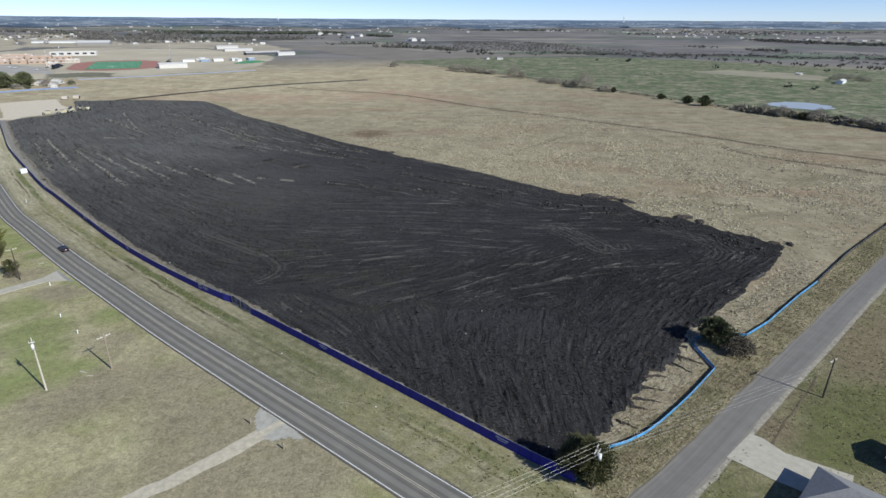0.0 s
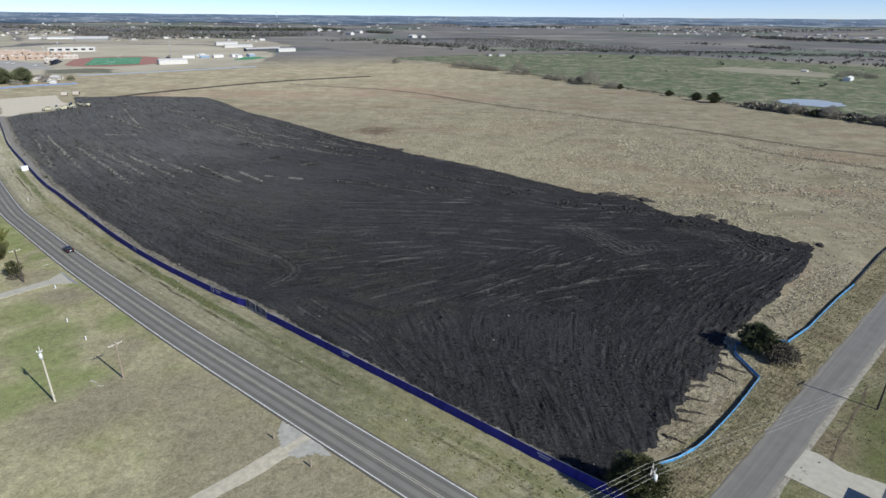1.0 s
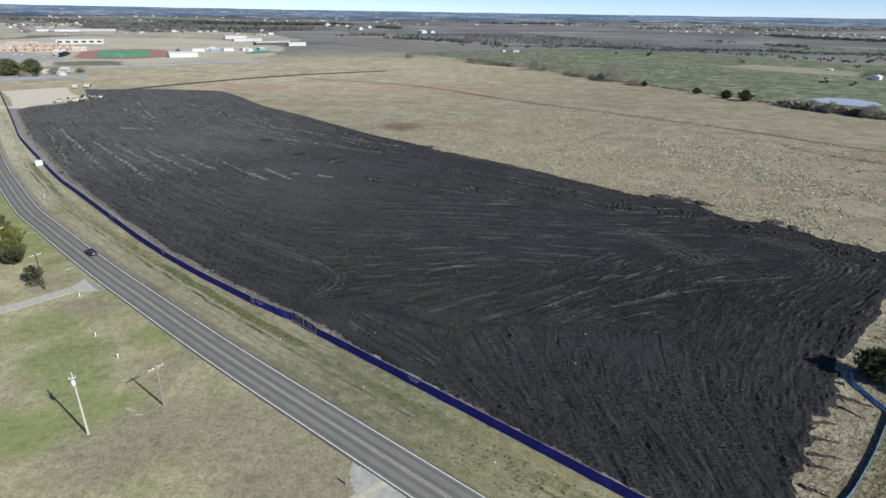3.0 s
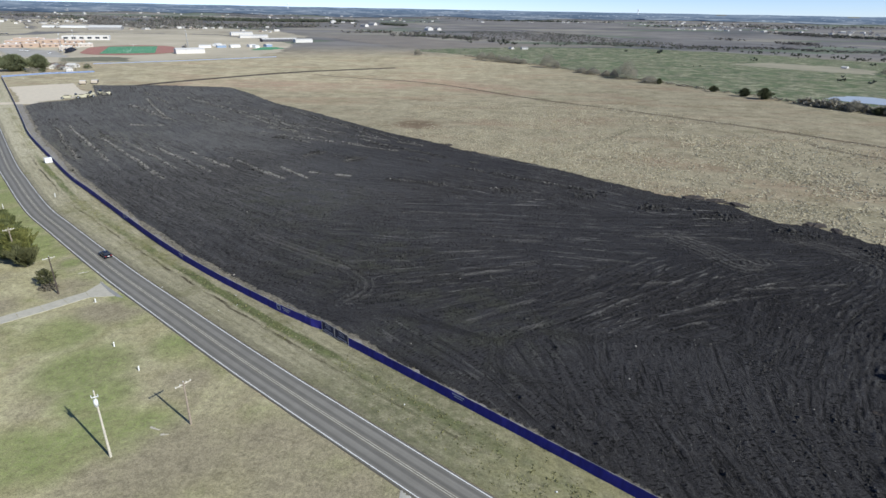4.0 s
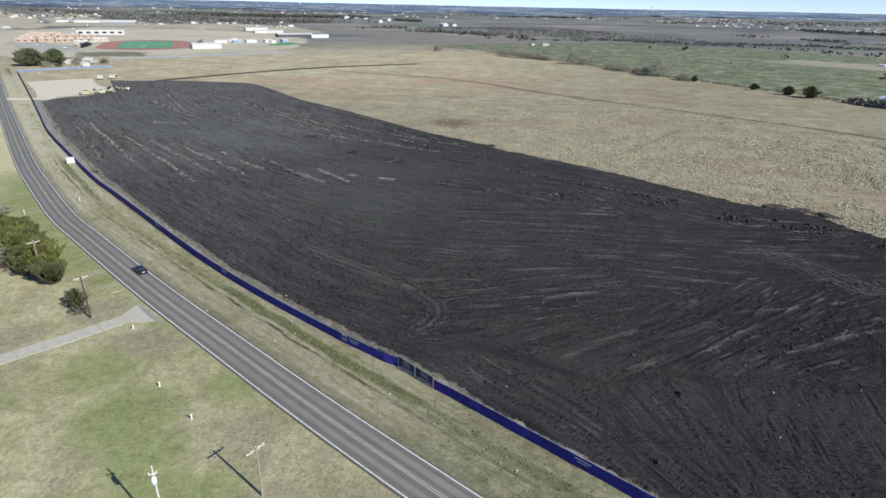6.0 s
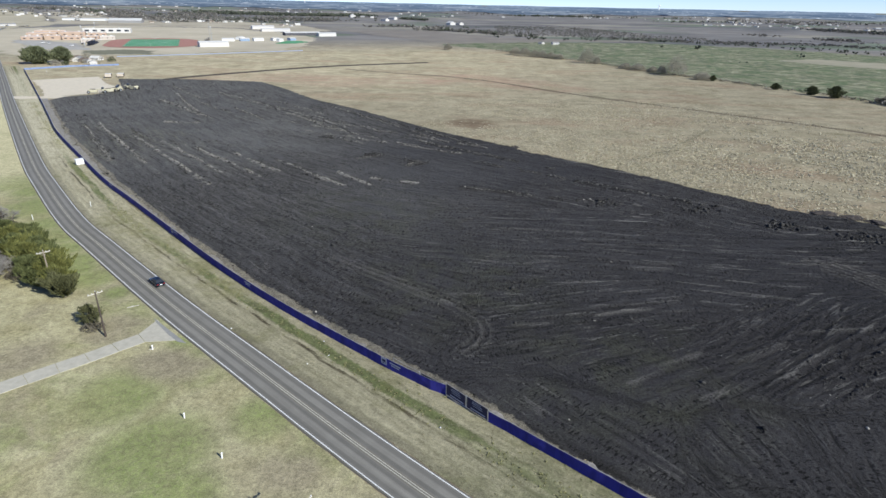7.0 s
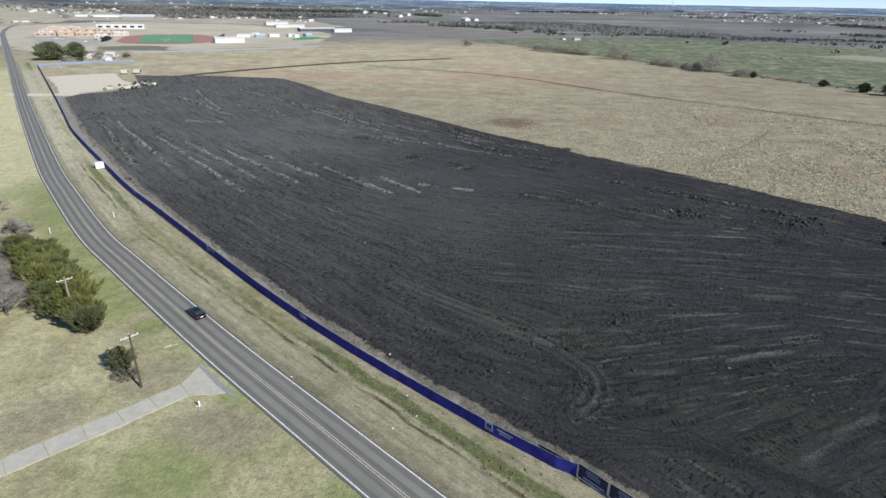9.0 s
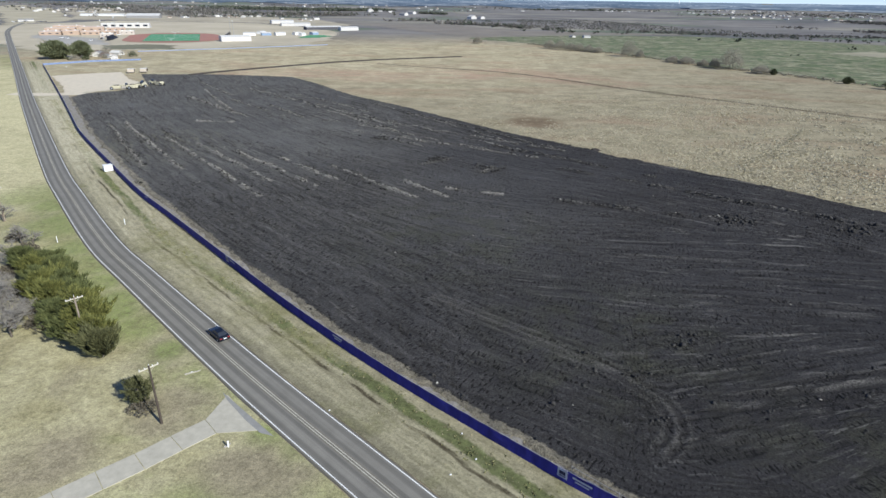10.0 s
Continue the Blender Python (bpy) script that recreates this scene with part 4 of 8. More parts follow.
# thin pale scrapes where blades dragged dry clay
SCRAPES = [(-46.2, 151.6, -19, 158.6), (-31.3, 131.3, -14, 143.3), (-20.4, 128, -14, 132.5), (-4.5, 136, 10.7, 148.4), (5, 151.5, 22.3, 155.3), (15, 139, 29, 146.2), (21, 142.4, 40, 150.4), (-3, 169, 13, 165.8), (16, 185.8, 51.6, 186.3), (33, 151.7, 62, 157.3), (-34, 157.8, -26.7, 159.7), (-33.3, 154.4, -20.3, 159.5), (-36, 148.3, -32, 150.4), (-62.8, 160, -54.5, 161.5), (-51, 148.3, -40, 150.6), (-44.3, 183.6, -7.5, 182.6), (-52, 202, -27.4, 202.2), (-21.4, 178.7, -9.4, 179.2), (-30.5, 193, -1, 194.2), (-51.6, 141.4, -44.6, 143.3), (-12, 139, 2, 148), (24, 150, 36, 155)]
TYRE_LOOPS = [spline(q, 0.4) for q in (
    [(-92, 175), (-85.3, 170.7), (-70.1, 160.6), (-62.7, 155.7), (-57.3, 149.9), (-55.7, 145.8), (-56.4, 141.7), (-58.5, 139)],
    [(24, 188), (30.5, 183.7), (34.9, 174.8), (38.1, 166.7), (41.7, 166), (42.5, 170)],
    [(30, 187), (36, 180), (40, 173), (44, 167), (48, 167), (48.5, 171)],
    [(26, 183), (31, 176), (35, 168), (39, 163.5), (44, 163.5)],
    [(58, 186), (66, 181), (72, 174), (74, 168), (71, 163)],
    [(63, 187), (71, 182), (77, 175), (79, 167), (76, 161)])]
# headings of the machine passes over the plan: x, y, degrees
PASSES = [(-270, 435, -54), (-165, 375, -42), (-120, 345, -42), (-80, 312, -36), (-60, 295, -30), (-25, 240, -29), (-230, 290, -47), (-300, 350, -48), (-180, 265, -44), (-120, 255, -39), (-95, 245, -36), (-85, 235, -20), (-150, 220, -41), (-110, 190, -40), (-98, 164, -42), (-75, 160, -30), (-60, 190, -8)]
PASSES += [(-50, 203, 2), (-20, 200, 1), (-40, 183, -4), (-10, 184, -3), (14, 187, 0), (38, 187, 2), (-5, 172, -9), (52, 178, 10), (75, 186, -22), (90, 174, -40), (10, 225, -34)]
PASSES += [(-40, 155, 20), (-20, 159, 16), (10, 153, 44), (20, 152, 40), (0, 138, 38), (20, 139, 27), (-6, 142, 40), (44, 151, 22), (45, 142, 46), (-25, 137, 30), (62, 150, 40), (80, 160, 45)]
PASSES += [(18, 115, 82), (33, 138, 60), (36, 126, 57), (-14, 115, -74), (0, 115, 84), (-9, 106, -76), (-17, 106, -57), (-35, 116, -46), (20, 95, 86), (35, 105, 66), (48, 125, 52), (2, 92, -78)]


def heading(X, Y):
    """Direction of the passes at each point, blended between the known ones."""
    c, s = np.zeros_like(X), np.zeros_like(X)
    for x, y, deg in PASSES:
        w = 1.0 / ((X - x) ** 2 + (Y - y) ** 2 + 12.0) ** 4
        c += w * math.cos(radians(2 * deg))
        s += w * math.sin(radians(2 * deg))
    return 0.5 * np.arctan2(s, c)


def smear(X, Y, c, s, cell, reach, n, seed):
    """Noise drawn out along a direction, in units of its own spread."""
    acc = np.zeros_like(X)
    a, b = math.cos(radians(62)) / cell, math.sin(radians(62)) / cell
    for k in np.linspace(-1, 1, n):
        x, y = X + reach * k * c, Y + reach * k * s
        acc += vnoise(a * x + b * y, a * y - b * x, seed)
    return (acc / n - 0.5) / max(1e-6, acc.std() / n)


def soil_relief(X, Y, D, DF):
    """Height, dryness and roughness of the worked clay; D: metres to the edge, DF: to the fence."""
    W = soil_zones(X, Y)
    th = heading(X, Y)
    c, s = np.cos(th), np.sin(th)
    wob = 1.4 * (vnoise(X / 26, Y / 26, 50) - 0.5)
    xw, yw = X - s * wob, Y + c * wob
    long = smear(xw, yw, c, s, 0.62, 11.0, 34, 3)
    mid = smear(xw, yw, c, s, 0.46, 4.0, 17, 4)
    short = smear(X, Y, c, s, 0.42, 0.9, 5, 5)
    cleat = smear(X, Y, -s, c, 0.42, 0.8, 4, 6)
    broad = vnoise(X / 23, Y / 23, 73)
    patch = np.clip((vnoise(X / 17, Y / 17, 75) - 0.32) * 2.6, 0, 1)
    rough = np.clip(0.36 + 1.5 * (vnoise(X / 30, Y / 30, 74) - 0.32), 0.25, 1.2)
    rough = np.clip(rough + 0.6 * np.exp(-D / 8) * (X > -60) * np.clip((DF - 6) / 10, 0, 1) + 0.2 * W[2] + 0.5 / (1 + np.exp(-(X - 22) / 9)), 0, 1.8)
    rough = rough + 0.25 * W[1] + 0.45 * np.exp(-(((X + 165) / 55) ** 2 + ((Y - 222) / 35) ** 2))
    graded = np.zeros_like(X)
    for gx, gy, ga, gb, deg in ((-176, 305, 62, 11, -16), (-92, 260, 30, 9, 0), (-84, 212, 26, 15, -40), (-281, 370, 32, 22, -45), (-150, 330, 30, 10, -35)):
        a = radians(deg)
        u, v = (X - gx) * math.cos(a) + (Y - gy) * math.sin(a), -(X - gx) * math.sin(a) + (Y - gy) * math.cos(a)
        graded = np.maximum(graded, np.clip(1.1 * np.exp(-(u / ga) ** 2 - (v / gb) ** 2) * (0.2 + 1.3 * vnoise(u / 20, v / 3.5, 61)) - 0.08, 0, 1))
    calm = np.exp(-((X - 6) / 30) ** 2 - ((Y - 166 - 0.06 * X) / 4.5) ** 2) + np.exp(-((X + 30) / 34) ** 2 - ((Y - 134 - 0.45 * (X + 30)) / 9) ** 2)
    rough = rough * (1 - 0.8 * graded) * (1 - 0.6 * np.clip(calm, 0, 1))
    Z = 0.2 + rough * (0.034 * (1 - 0.6 * W[2]) * long + 0.036 * mid + (0.05 + 0.03 * W[2] + 0.03 * W[3]) * short + 0.02 * cleat * patch) + 0.2 * (broad - 0.5)
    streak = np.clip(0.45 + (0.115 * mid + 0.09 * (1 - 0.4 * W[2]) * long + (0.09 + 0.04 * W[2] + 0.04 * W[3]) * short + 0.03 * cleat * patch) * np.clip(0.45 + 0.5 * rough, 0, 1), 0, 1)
    far = np.exp(-(((X + 185) / 75) ** 2 + ((Y - 290) / 55) ** 2))
    side = np.exp(-(((X + 225) / 45) ** 2 + ((Y - 292) / 40) ** 2))
    gain = 0.06 * W[0] + 0.12 * W[0] * far + 0.85 * side + 0.55 * W[0] * np.exp(-(((X + 225) / 65) ** 2 + ((Y - 395) / 50) ** 2)) + 0.3 * W[0] * np.exp(-(((X + 115) / 40) ** 2 + ((Y - 335) / 30) ** 2)) + 0.8 * W[1] + 0.1 * W[3] + 0.06 * W[2]
    dry = np.clip((long - 1.35) * 1.1, 0, 1) * np.clip(vnoise(X / 5, Y / 5, 76) * 2.0 - 0.4, 0, 1) * gain * patch * (1 - graded)
    wide = 2.1 + 1.3 * np.clip((Y - 114) / 14, 0, 1) + 1.6 * np.clip((Y - 190) / 90, 0, 1)
    silt = np.clip(0.5 - (DF - wide) / (0.9 + 0.3 * wide) + 0.5 * (vnoise(X / 6, Y / 6, 65) - 0.5), 0, 1)
    for k, (ax, ay, bx, by, pale) in enumerate(WINDROWS):
        L = math.hypot(bx - ax, by - ay)
        u = ((X - ax) * (bx - ax) + (Y - ay) * (by - ay)) / L
        v = ((X - ax) * (ay - by) + (Y - ay) * (bx - ax)) / L + 1.2 * (vnoise(u / 14, u * 0 + k, 62) - 0.5)
        on = (u > 0) & (u < L)
        lump = np.clip(vnoise(u / 5.0, v / 3 + k, 63) * 2.4 - 0.3, 0, 1) * on
        Z = Z + 0.5 * lump * np.exp(-(v / 0.6) ** 2) * (0.5 + vnoise(X / 0.8, Y / 0.8, 64))
        Z = Z - 0.22 * on * np.exp(-((np.abs(v) - 1.6) / 0.6) ** 2)
        dry = dry + 1.9 * pale * np.exp(-(v / (0.45 + 0.3 * pale)) ** 2) * lump * (0.45 + 0.8 * vnoise(X / 0.7, Y / 0.7, 68))
    for k, (ax, ay, bx, by) in enumerate(SCRAPES):
        L = math.hypot(bx - ax, by - ay)
        u = ((X - ax) * (bx - ax) + (Y - ay) * (by - ay)) / L
        v = ((X - ax) * (ay - by) + (Y - ay) * (bx - ax)) / L + 0.8 * (vnoise(u / 9, u * 0 + k, 66) - 0.5)
        on = np.clip(u / 2, 0, 1) * np.clip((L - u) / 2, 0, 1)
        st = on * np.exp(-(v / (0.36 + 0.16 * (k % 3))) ** 2) * np.clip(vnoise(u / 6, v / 0.45, 67 + k) * 1.8 - 0.25, 0, 1)
        dry = dry + (0.29 + 0.1 * (k % 2)) * st
        Z = Z + 0.14 * st - 0.16 * on * np.exp(-((v + 1.3) / 0.45) ** 2)
    for loop in TYRE_LOOPS:
        lx, ly = [p.x for p in loop], [p.y for p in loop]
        near = (X > min(lx) - 4) & (X < max(lx) + 4) & (Y > min(ly) - 4) & (Y < max(ly) + 4)
        if not near.any():
            continue
        x, y = X[near], Y[near]
        nl = normals(loop)
        for off in (0.0, -1.9):
            d = np.full(x.shape, 9.0)
            for p, n in zip(loop, nl):
                d = np.minimum(d, np.hypot(x - p.x - n.x * off, y - p.y - n.y * off))
            Z[near] -= 0.16 * np.exp(-(d / 0.35) ** 2)
            Z[near] += 0.09 * np.exp(-((d - 0.8) / 0.3) ** 2)
            dry[near] = dry[near] + 0.16 * np.exp(-((d - 0.8) / 0.3) ** 2)
    # each pass keeps one heading: metres along it and across it
    q = radians(9) * np.round(th / radians(9))
    along, across = xw * np.cos(q) + yw * np.sin(q), yw * np.cos(q) - xw * np.sin(q)
    return Z, np.clip(dry, 0, 1), rough, W, graded, streak, silt, along, across


FENCE_LINE = [(p.x, p.y) for p in spline(FENCE[:15], 6)]


def line_distance(line, X, Y):
    d = np.full(X.shape, 1e9)
    for (x1, y1), (x2, y2) in zip(line, line[1:]):
        dx, dy = x2 - x1, y2 - y1
        t = np.clip(((X - x1) * dx + (Y - y1) * dy) / (dx * dx + dy * dy), 0, 1)
        d = np.minimum(d, np.hypot(X - x1 - t * dx, Y - y1 - t * dy))
    return d


def soil_field():
    """One sheet of clay: a close lattice in the near part, a wider one beyond."""
    fine, wide = 0.34, 0.52
    xb = -362 + wide * 404
    grids, verts, quads, cols = [], [], [], {}
    base = 0
    for xs, ys in ((np.arange(-362, xb + wide * 0.5, wide), np.arange(68, 522, wide)), (np.arange(xb, 104, fine), np.arange(68, 428, fine))):
        X, Y = np.meshgrid(xs, ys)
        step = xs[1] - xs[0]
        inn = inside(SOIL, X, Y)
        keep = inn.copy()
        k, q = round(3.0 / step), round(2.0 / step)
        for a, b in ((k, 0), (-k, 0), (0, k), (0, -k), (q, q), (-q, q), (q, -q), (-q, -q)):
            keep |= np.roll(np.roll(inn, a, 0), b, 1)
        x, y = X[keep], Y[keep]
        rag = 1.0 + np.clip((x - 18) / 10, 0, 1) * np.where(y < 112, 1.2, np.where(y < 172, -0.35, 0))
        xd = x + rag * (1.3 * (vnoise(x / 4, y / 4, 5) - 0.5) + 0.9 * (vnoise(x / 1.3, y / 1.3, 6) - 0.5))
        yd = y + rag * (1.3 * (vnoise(x / 4, y / 4, 7) - 0.5) + 0.9 * (vnoise(x / 1.3, y / 1.3, 8) - 0.5))
        D = edge_distance(SOIL, xd, yd)
        D = np.where(inside(SOIL, xd, yd), D, -D)
        z, dry, rough, W, graded, streak, silt, along, across = soil_relief(x, y, np.abs(D), line_distance(FENCE_LINE, x, y))
        e = np.clip((D + 0.5) / 1.6, 0, 1)
        z = -0.35 + (np.maximum(z, 0.05) + 0.35) * e ** 0.7 + 0.3 * np.exp(-((D - 1.8) / 1.0) ** 2) * vnoise(x / 2, y / 2, 9)
        z = z + 0.03 + np.where(np.hypot(x + 20, y - 20) > 450, 0.35 * np.clip((np.hypot(x + 20, y - 20) - 450) / 110, 0, 1), 0)
        idx = np.full(X.shape, -1)
        idx[keep] = base + np.arange(len(x))
        k4 = keep[:-1, :-1] & keep[1:, :-1] & keep[:-1, 1:] & keep[1:, 1:]
        quads.append(np.stack([idx[:-1, :-1][k4], idx[:-1, 1:][k4], idx[1:, 1:][k4], idx[1:, :-1][k4]], axis=1))
        verts.append(np.stack([x, y, z], axis=1))
        base += len(x)
        for name, val in (("dry", dry), ("graded", graded), ("streak", streak), ("silt", silt), ("zone_c", W[2]), ("zone_d", W[3]), ("along", along), ("across", across)):
            cols.setdefault(name, []).append(val)
        Z, R, ok = np.zeros_like(X), np.zeros_like(X), np.zeros_like(keep)
        Z[keep], R[keep], ok[keep] = z, rough, D > 0.4
        grids.append((xs[0], ys[0], step, ok, Z, R))
    me = bpy.data.meshes.new("soil_field")
    v, q = np.concatenate(verts), np.concatenate(quads).astype(np.int32)
    me.vertices.add(len(v))
    me.vertices.foreach_set("co", v.astype(np.float32).ravel())
    me.loops.add(q.size)
    me.loops.foreach_set("vertex_index", q.ravel())
    me.polygons.add(len(q))
    me.polygons.foreach_set("loop_start", np.arange(0, q.size, 4, dtype=np.int32))
    me.polygons.foreach_set("loop_total", np.full(len(q), 4, dtype=np.int32))
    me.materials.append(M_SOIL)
    me.update(calc_edges=True)
    for name, val in cols.items():
        at = me.attributes.new(name, 'FLOAT', 'POINT')
        at.data.foreach_set("value", np.concatenate(val).astype(np.float32))
    tagged(new("soil_field", me), "stripped field of worked black clay with scraper lines", "bare soil", kind="structure")
    return grids


FIELD = soil_field()


def field_at(xs, ys):
    """Which points lie on the clay, its height and its roughness there."""
    ok, z, r = np.zeros(len(xs), dtype=bool), np.zeros(len(xs)), np.zeros(len(xs))
    for x0, y0, st, keep, Z, R in FIELD:
        i, j = np.round((ys - y0) / st).astype(int), np.round((xs - x0) / st).astype(int)
        here = (i >= 0) & (i < Z.shape[0]) & (j >= 0) & (j < Z.shape[1])
        i, j = np.clip(i, 0, Z.shape[0] - 1), np.clip(j, 0, Z.shape[1] - 1)
        ok |= here & keep[i, j]
        z, r = np.where(here, Z[i, j], z), np.where(here, R[i, j], r)
    return ok, z, r

# silty strip inside the fence, straw beside the street fence
line = [p for p in spline(FENCE[:15], 2.0) if p.x < 8]
strip = ribbon("silt_strip", line, [0.15, 0.9, 2.0, 4.2], M_SILT, 0.045, wobble=0.5)
tagged(strip, "pale grey silty strip inside the fence", "soil strip", kind="structure")
straw = ribbon("straw_strip", spline([(24, 79), (31, 84), (39, 91), (47, 101.5), (56, 120), (67, 121), (81, 135), (93, 147), (104, 158)], 1.5), [-8.0, -5, -2, -0.3], M_STRAWBED, 0.02, wobble=1.8)
tagged(straw, "flattened pale straw beside the street fence", "straw", kind="structure")

# ---- builders of parts ----
def part(name, bm, mat, parent=None, label="", smooth=False):
    me = bpy.data.meshes.new(name)
    bm.to_mesh(me)
    bm.free()
    me.materials.append(mat)
    if smooth:
        me.polygons.foreach_set("use_smooth", [True] * len(me.polygons))
    ob = new(name, me)
    ob.parent = parent
    if label:
        tagged(ob, label)
    return ob


def linked(name, me, parent, m):
    """An object of its own on a shared mesh."""
    ob = new(name, me)
    ob.parent = parent
    ob.matrix_basis = m
    return ob


def thing(name, x, y, turn, label, category, group="", z=None):
    ob = new(name)
    ob.matrix_basis = pose(x, y, terrain(x, y) + 0.02 if z is None else z, 0, 0, turn)
    return tagged(ob, label, category, group)


def bm_box(bm, c, s, turn=0.0, bevel=0.0, taper=1.0):
    """A box by its centre and size; taper narrows the top."""
    r = bmesh.ops.create_cube(bm, size=1.0)
    vs = r["verts"]
    for v in vs:
        k = taper if v.co.z > 0 else 1.0
        v.co = Vector((v.co.x * s[0] * k, v.co.y * s[1] * k, v.co.z * s[2]))
    if bevel:
        es = list({e for v in vs for e in v.link_edges})
        r2 = bmesh.ops.bevel(bm, geom=es, offset=bevel, segments=1, affect='EDGES')
        vs = list({v for f in r2["faces"] for v in f.verts} | {v for v in vs if v.is_valid})
    m = Matrix.Translation(c) @ Matrix.Rotation(radians(turn), 4, 'Z')
    bmesh.ops.transform(bm, matrix=m, verts=vs)
    return vs


def bm_tube(bm, a, b, r0, r1, n=6, caps=True):
    a, b = Vector(a), Vector(b)
    d = b - a
    q = d.to_track_quat('Z', 'Y')
    va, vb = [], []
    for k in range(n):
        t = 2 * math.pi * k / n
        o = Vector((math.cos(t), math.sin(t), 0))
        va.append(bm.verts.new(a + q @ (o * r0)))
        vb.append(bm.verts.new(b + q @ (o * r1)))
    for k in range(n):
        bm.faces.new((va[k], va[(k + 1) % n], vb[(k + 1) % n], vb[k]))
    if caps:
        bm.faces.new(va[::-1])
        bm.faces.new(vb)


def bm_prism(bm, outline, y0, y1):
    """An outline in x, z pulled along y."""
    a = [bm.verts.new((x, y0, z)) for x, z in outline]
    b = [bm.verts.new((x, y1, z)) for x, z in outline]
    n = len(outline)
    bm.faces.new(a)
    bm.faces.new(b[::-1])
    for k in range(n):
        bm.faces.new((a[k], b[k], b[(k + 1) % n], a[(k + 1) % n]))


# ---- site fence ----
def fence_meshes(length, height, prefix, screen, rail_mat):
    bm = bmesh.new()
    bm_tube(bm, (0, 0, -0.1), (0, 0, height + 0.06), 0.035, 0.035, 6)
    bmesh.ops.create_icosphere(bm, subdivisions=1, radius=0.05, matrix=Matrix.Translation((0, 0, height + 0.08)))
    post = bpy.data.meshes.new(prefix + "_post")
    bm.to_mesh(post)
    bm.free()
    post.materials.append(M_STEEL)
    bm = bmesh.new()
    bm_tube(bm, (0, 0, height), (length, 0, height), 0.03, 0.03, 6)
    rail = bpy.data.meshes.new(prefix + "_rail")
    bm.to_mesh(rail)
    bm.free()
    rail.materials.append(rail_mat)
    screens = []
    for s in range(4):
        bm = bmesh.new()
        nx, nz = 6, 4
        rows = []
        for side in (-0.008, 0.008):
            g = []
            for i in range(nx + 1):
                for j in range(nz + 1):
                    u, v = i / nx, j / nz
                    belly = 0.09 * math.sin(math.pi * u) * math.sin(math.pi * v) * (1 if s % 2 else -0.6) + 0.03 * noise.noise((u * 3, v * 3, s * 7.3))
                    sag = -0.05 * math.sin(math.pi * u) * v
                    g.append(bm.verts.new((length * u, 0.07 + belly + side, 0.05 + (height - 0.06) * v + sag)))
            rows.append(g)
        for side, g in enumerate(rows):
            for i in range(nx):
                for j in range(nz):
                    q = (g[i * (nz + 1) + j], g[(i + 1) * (nz + 1) + j], g[(i + 1) * (nz + 1) + j + 1], g[i * (nz + 1) + j + 1])
                    bm.faces.new(q if side == 0 else q[::-1])
        for i in range(nx):
            a, b = rows
            k = nz
            bm.faces.new((a[i * (nz + 1) + k], a[(i + 1) * (nz + 1) + k], b[(i + 1) * (nz + 1) + k], b[i * (nz + 1) + k]))
        me = bpy.data.meshes.new(prefix + "_screen")
        bm.to_mesh(me)
        bm.free()
        me.materials.append(screen)
        screens.append(me)
    return post, rail, screens


def run_fence(fence, line, height, prefix, screen, rail_mat, skip=lambda p: False, name="screen_panel"):
    step = (line[1] - line[0]).length
    post, rail, screens = fence_meshes(step * 1.004, height, prefix, screen, rail_mat)
    for i, p in enumerate(line):
        z = terrain(p.x, p.y)
        if not skip(p) or (i and not skip(line[i - 1])):
            linked("post", post, fence, Matrix.Translation((p.x, p.y, z)))
        if i + 1 == len(line):
            break
        q = line[i + 1]
        if skip(p):
            continue
        z2 = terrain(q.x, q.y)
        d = Vector((q.x - p.x, q.y - p.y, z2 - z))
        m = Matrix.Translation((p.x, p.y, z)) @ Matrix.Rotation(math.atan2(d.y, d.x), 4, 'Z') @ Matrix.Diagonal((d.length / step, 1, 1, 1))
        linked("top_rail", rail, fence, m)
        linked(name, screens[(i * 7 + i // 3) % 4], fence, m)


def resample(pts, step):
    """Even steps along straight runs between plan points."""
    out = []
    for a, b in zip(pts, pts[1:]):
        a, b = Vector(a), Vector(b)
        n = max(1, round((b - a).length / step))
        out += [a + (b - a) * (k / n) for k in range(n)]
    return out + [Vector(pts[-1])]


FENCE_H = 1.95
GATE_A, GATE_B = Vector((-59.8, 125.9)), Vector((-53.1, 120.2))
FALL = spline(FENCE, 3.05)
FLINE = [p for p in FALL if p.x > GATE_B.x + 1.2] + [GATE_B]
FLINE_FAR = [GATE_A] + [p for p in FALL if p.x < GATE_A.x - 1.2]
site_fence = new("site_fence")
tagged(site_fence, "long construction fence hung with navy blue windscreen", "fence")
run_fence(site_fence, FLINE, FENCE_H, "site", M_NAVY, M_STEEL)
run_fence(site_fence, FLINE_FAR, FENCE_H, "site", M_NAVY, M_STEEL)


def nearest(line, x, y):
    return min(range(len(line) - 1), key=lambda i: (line[i].x - x) ** 2 + (line[i].y - y) ** 2)


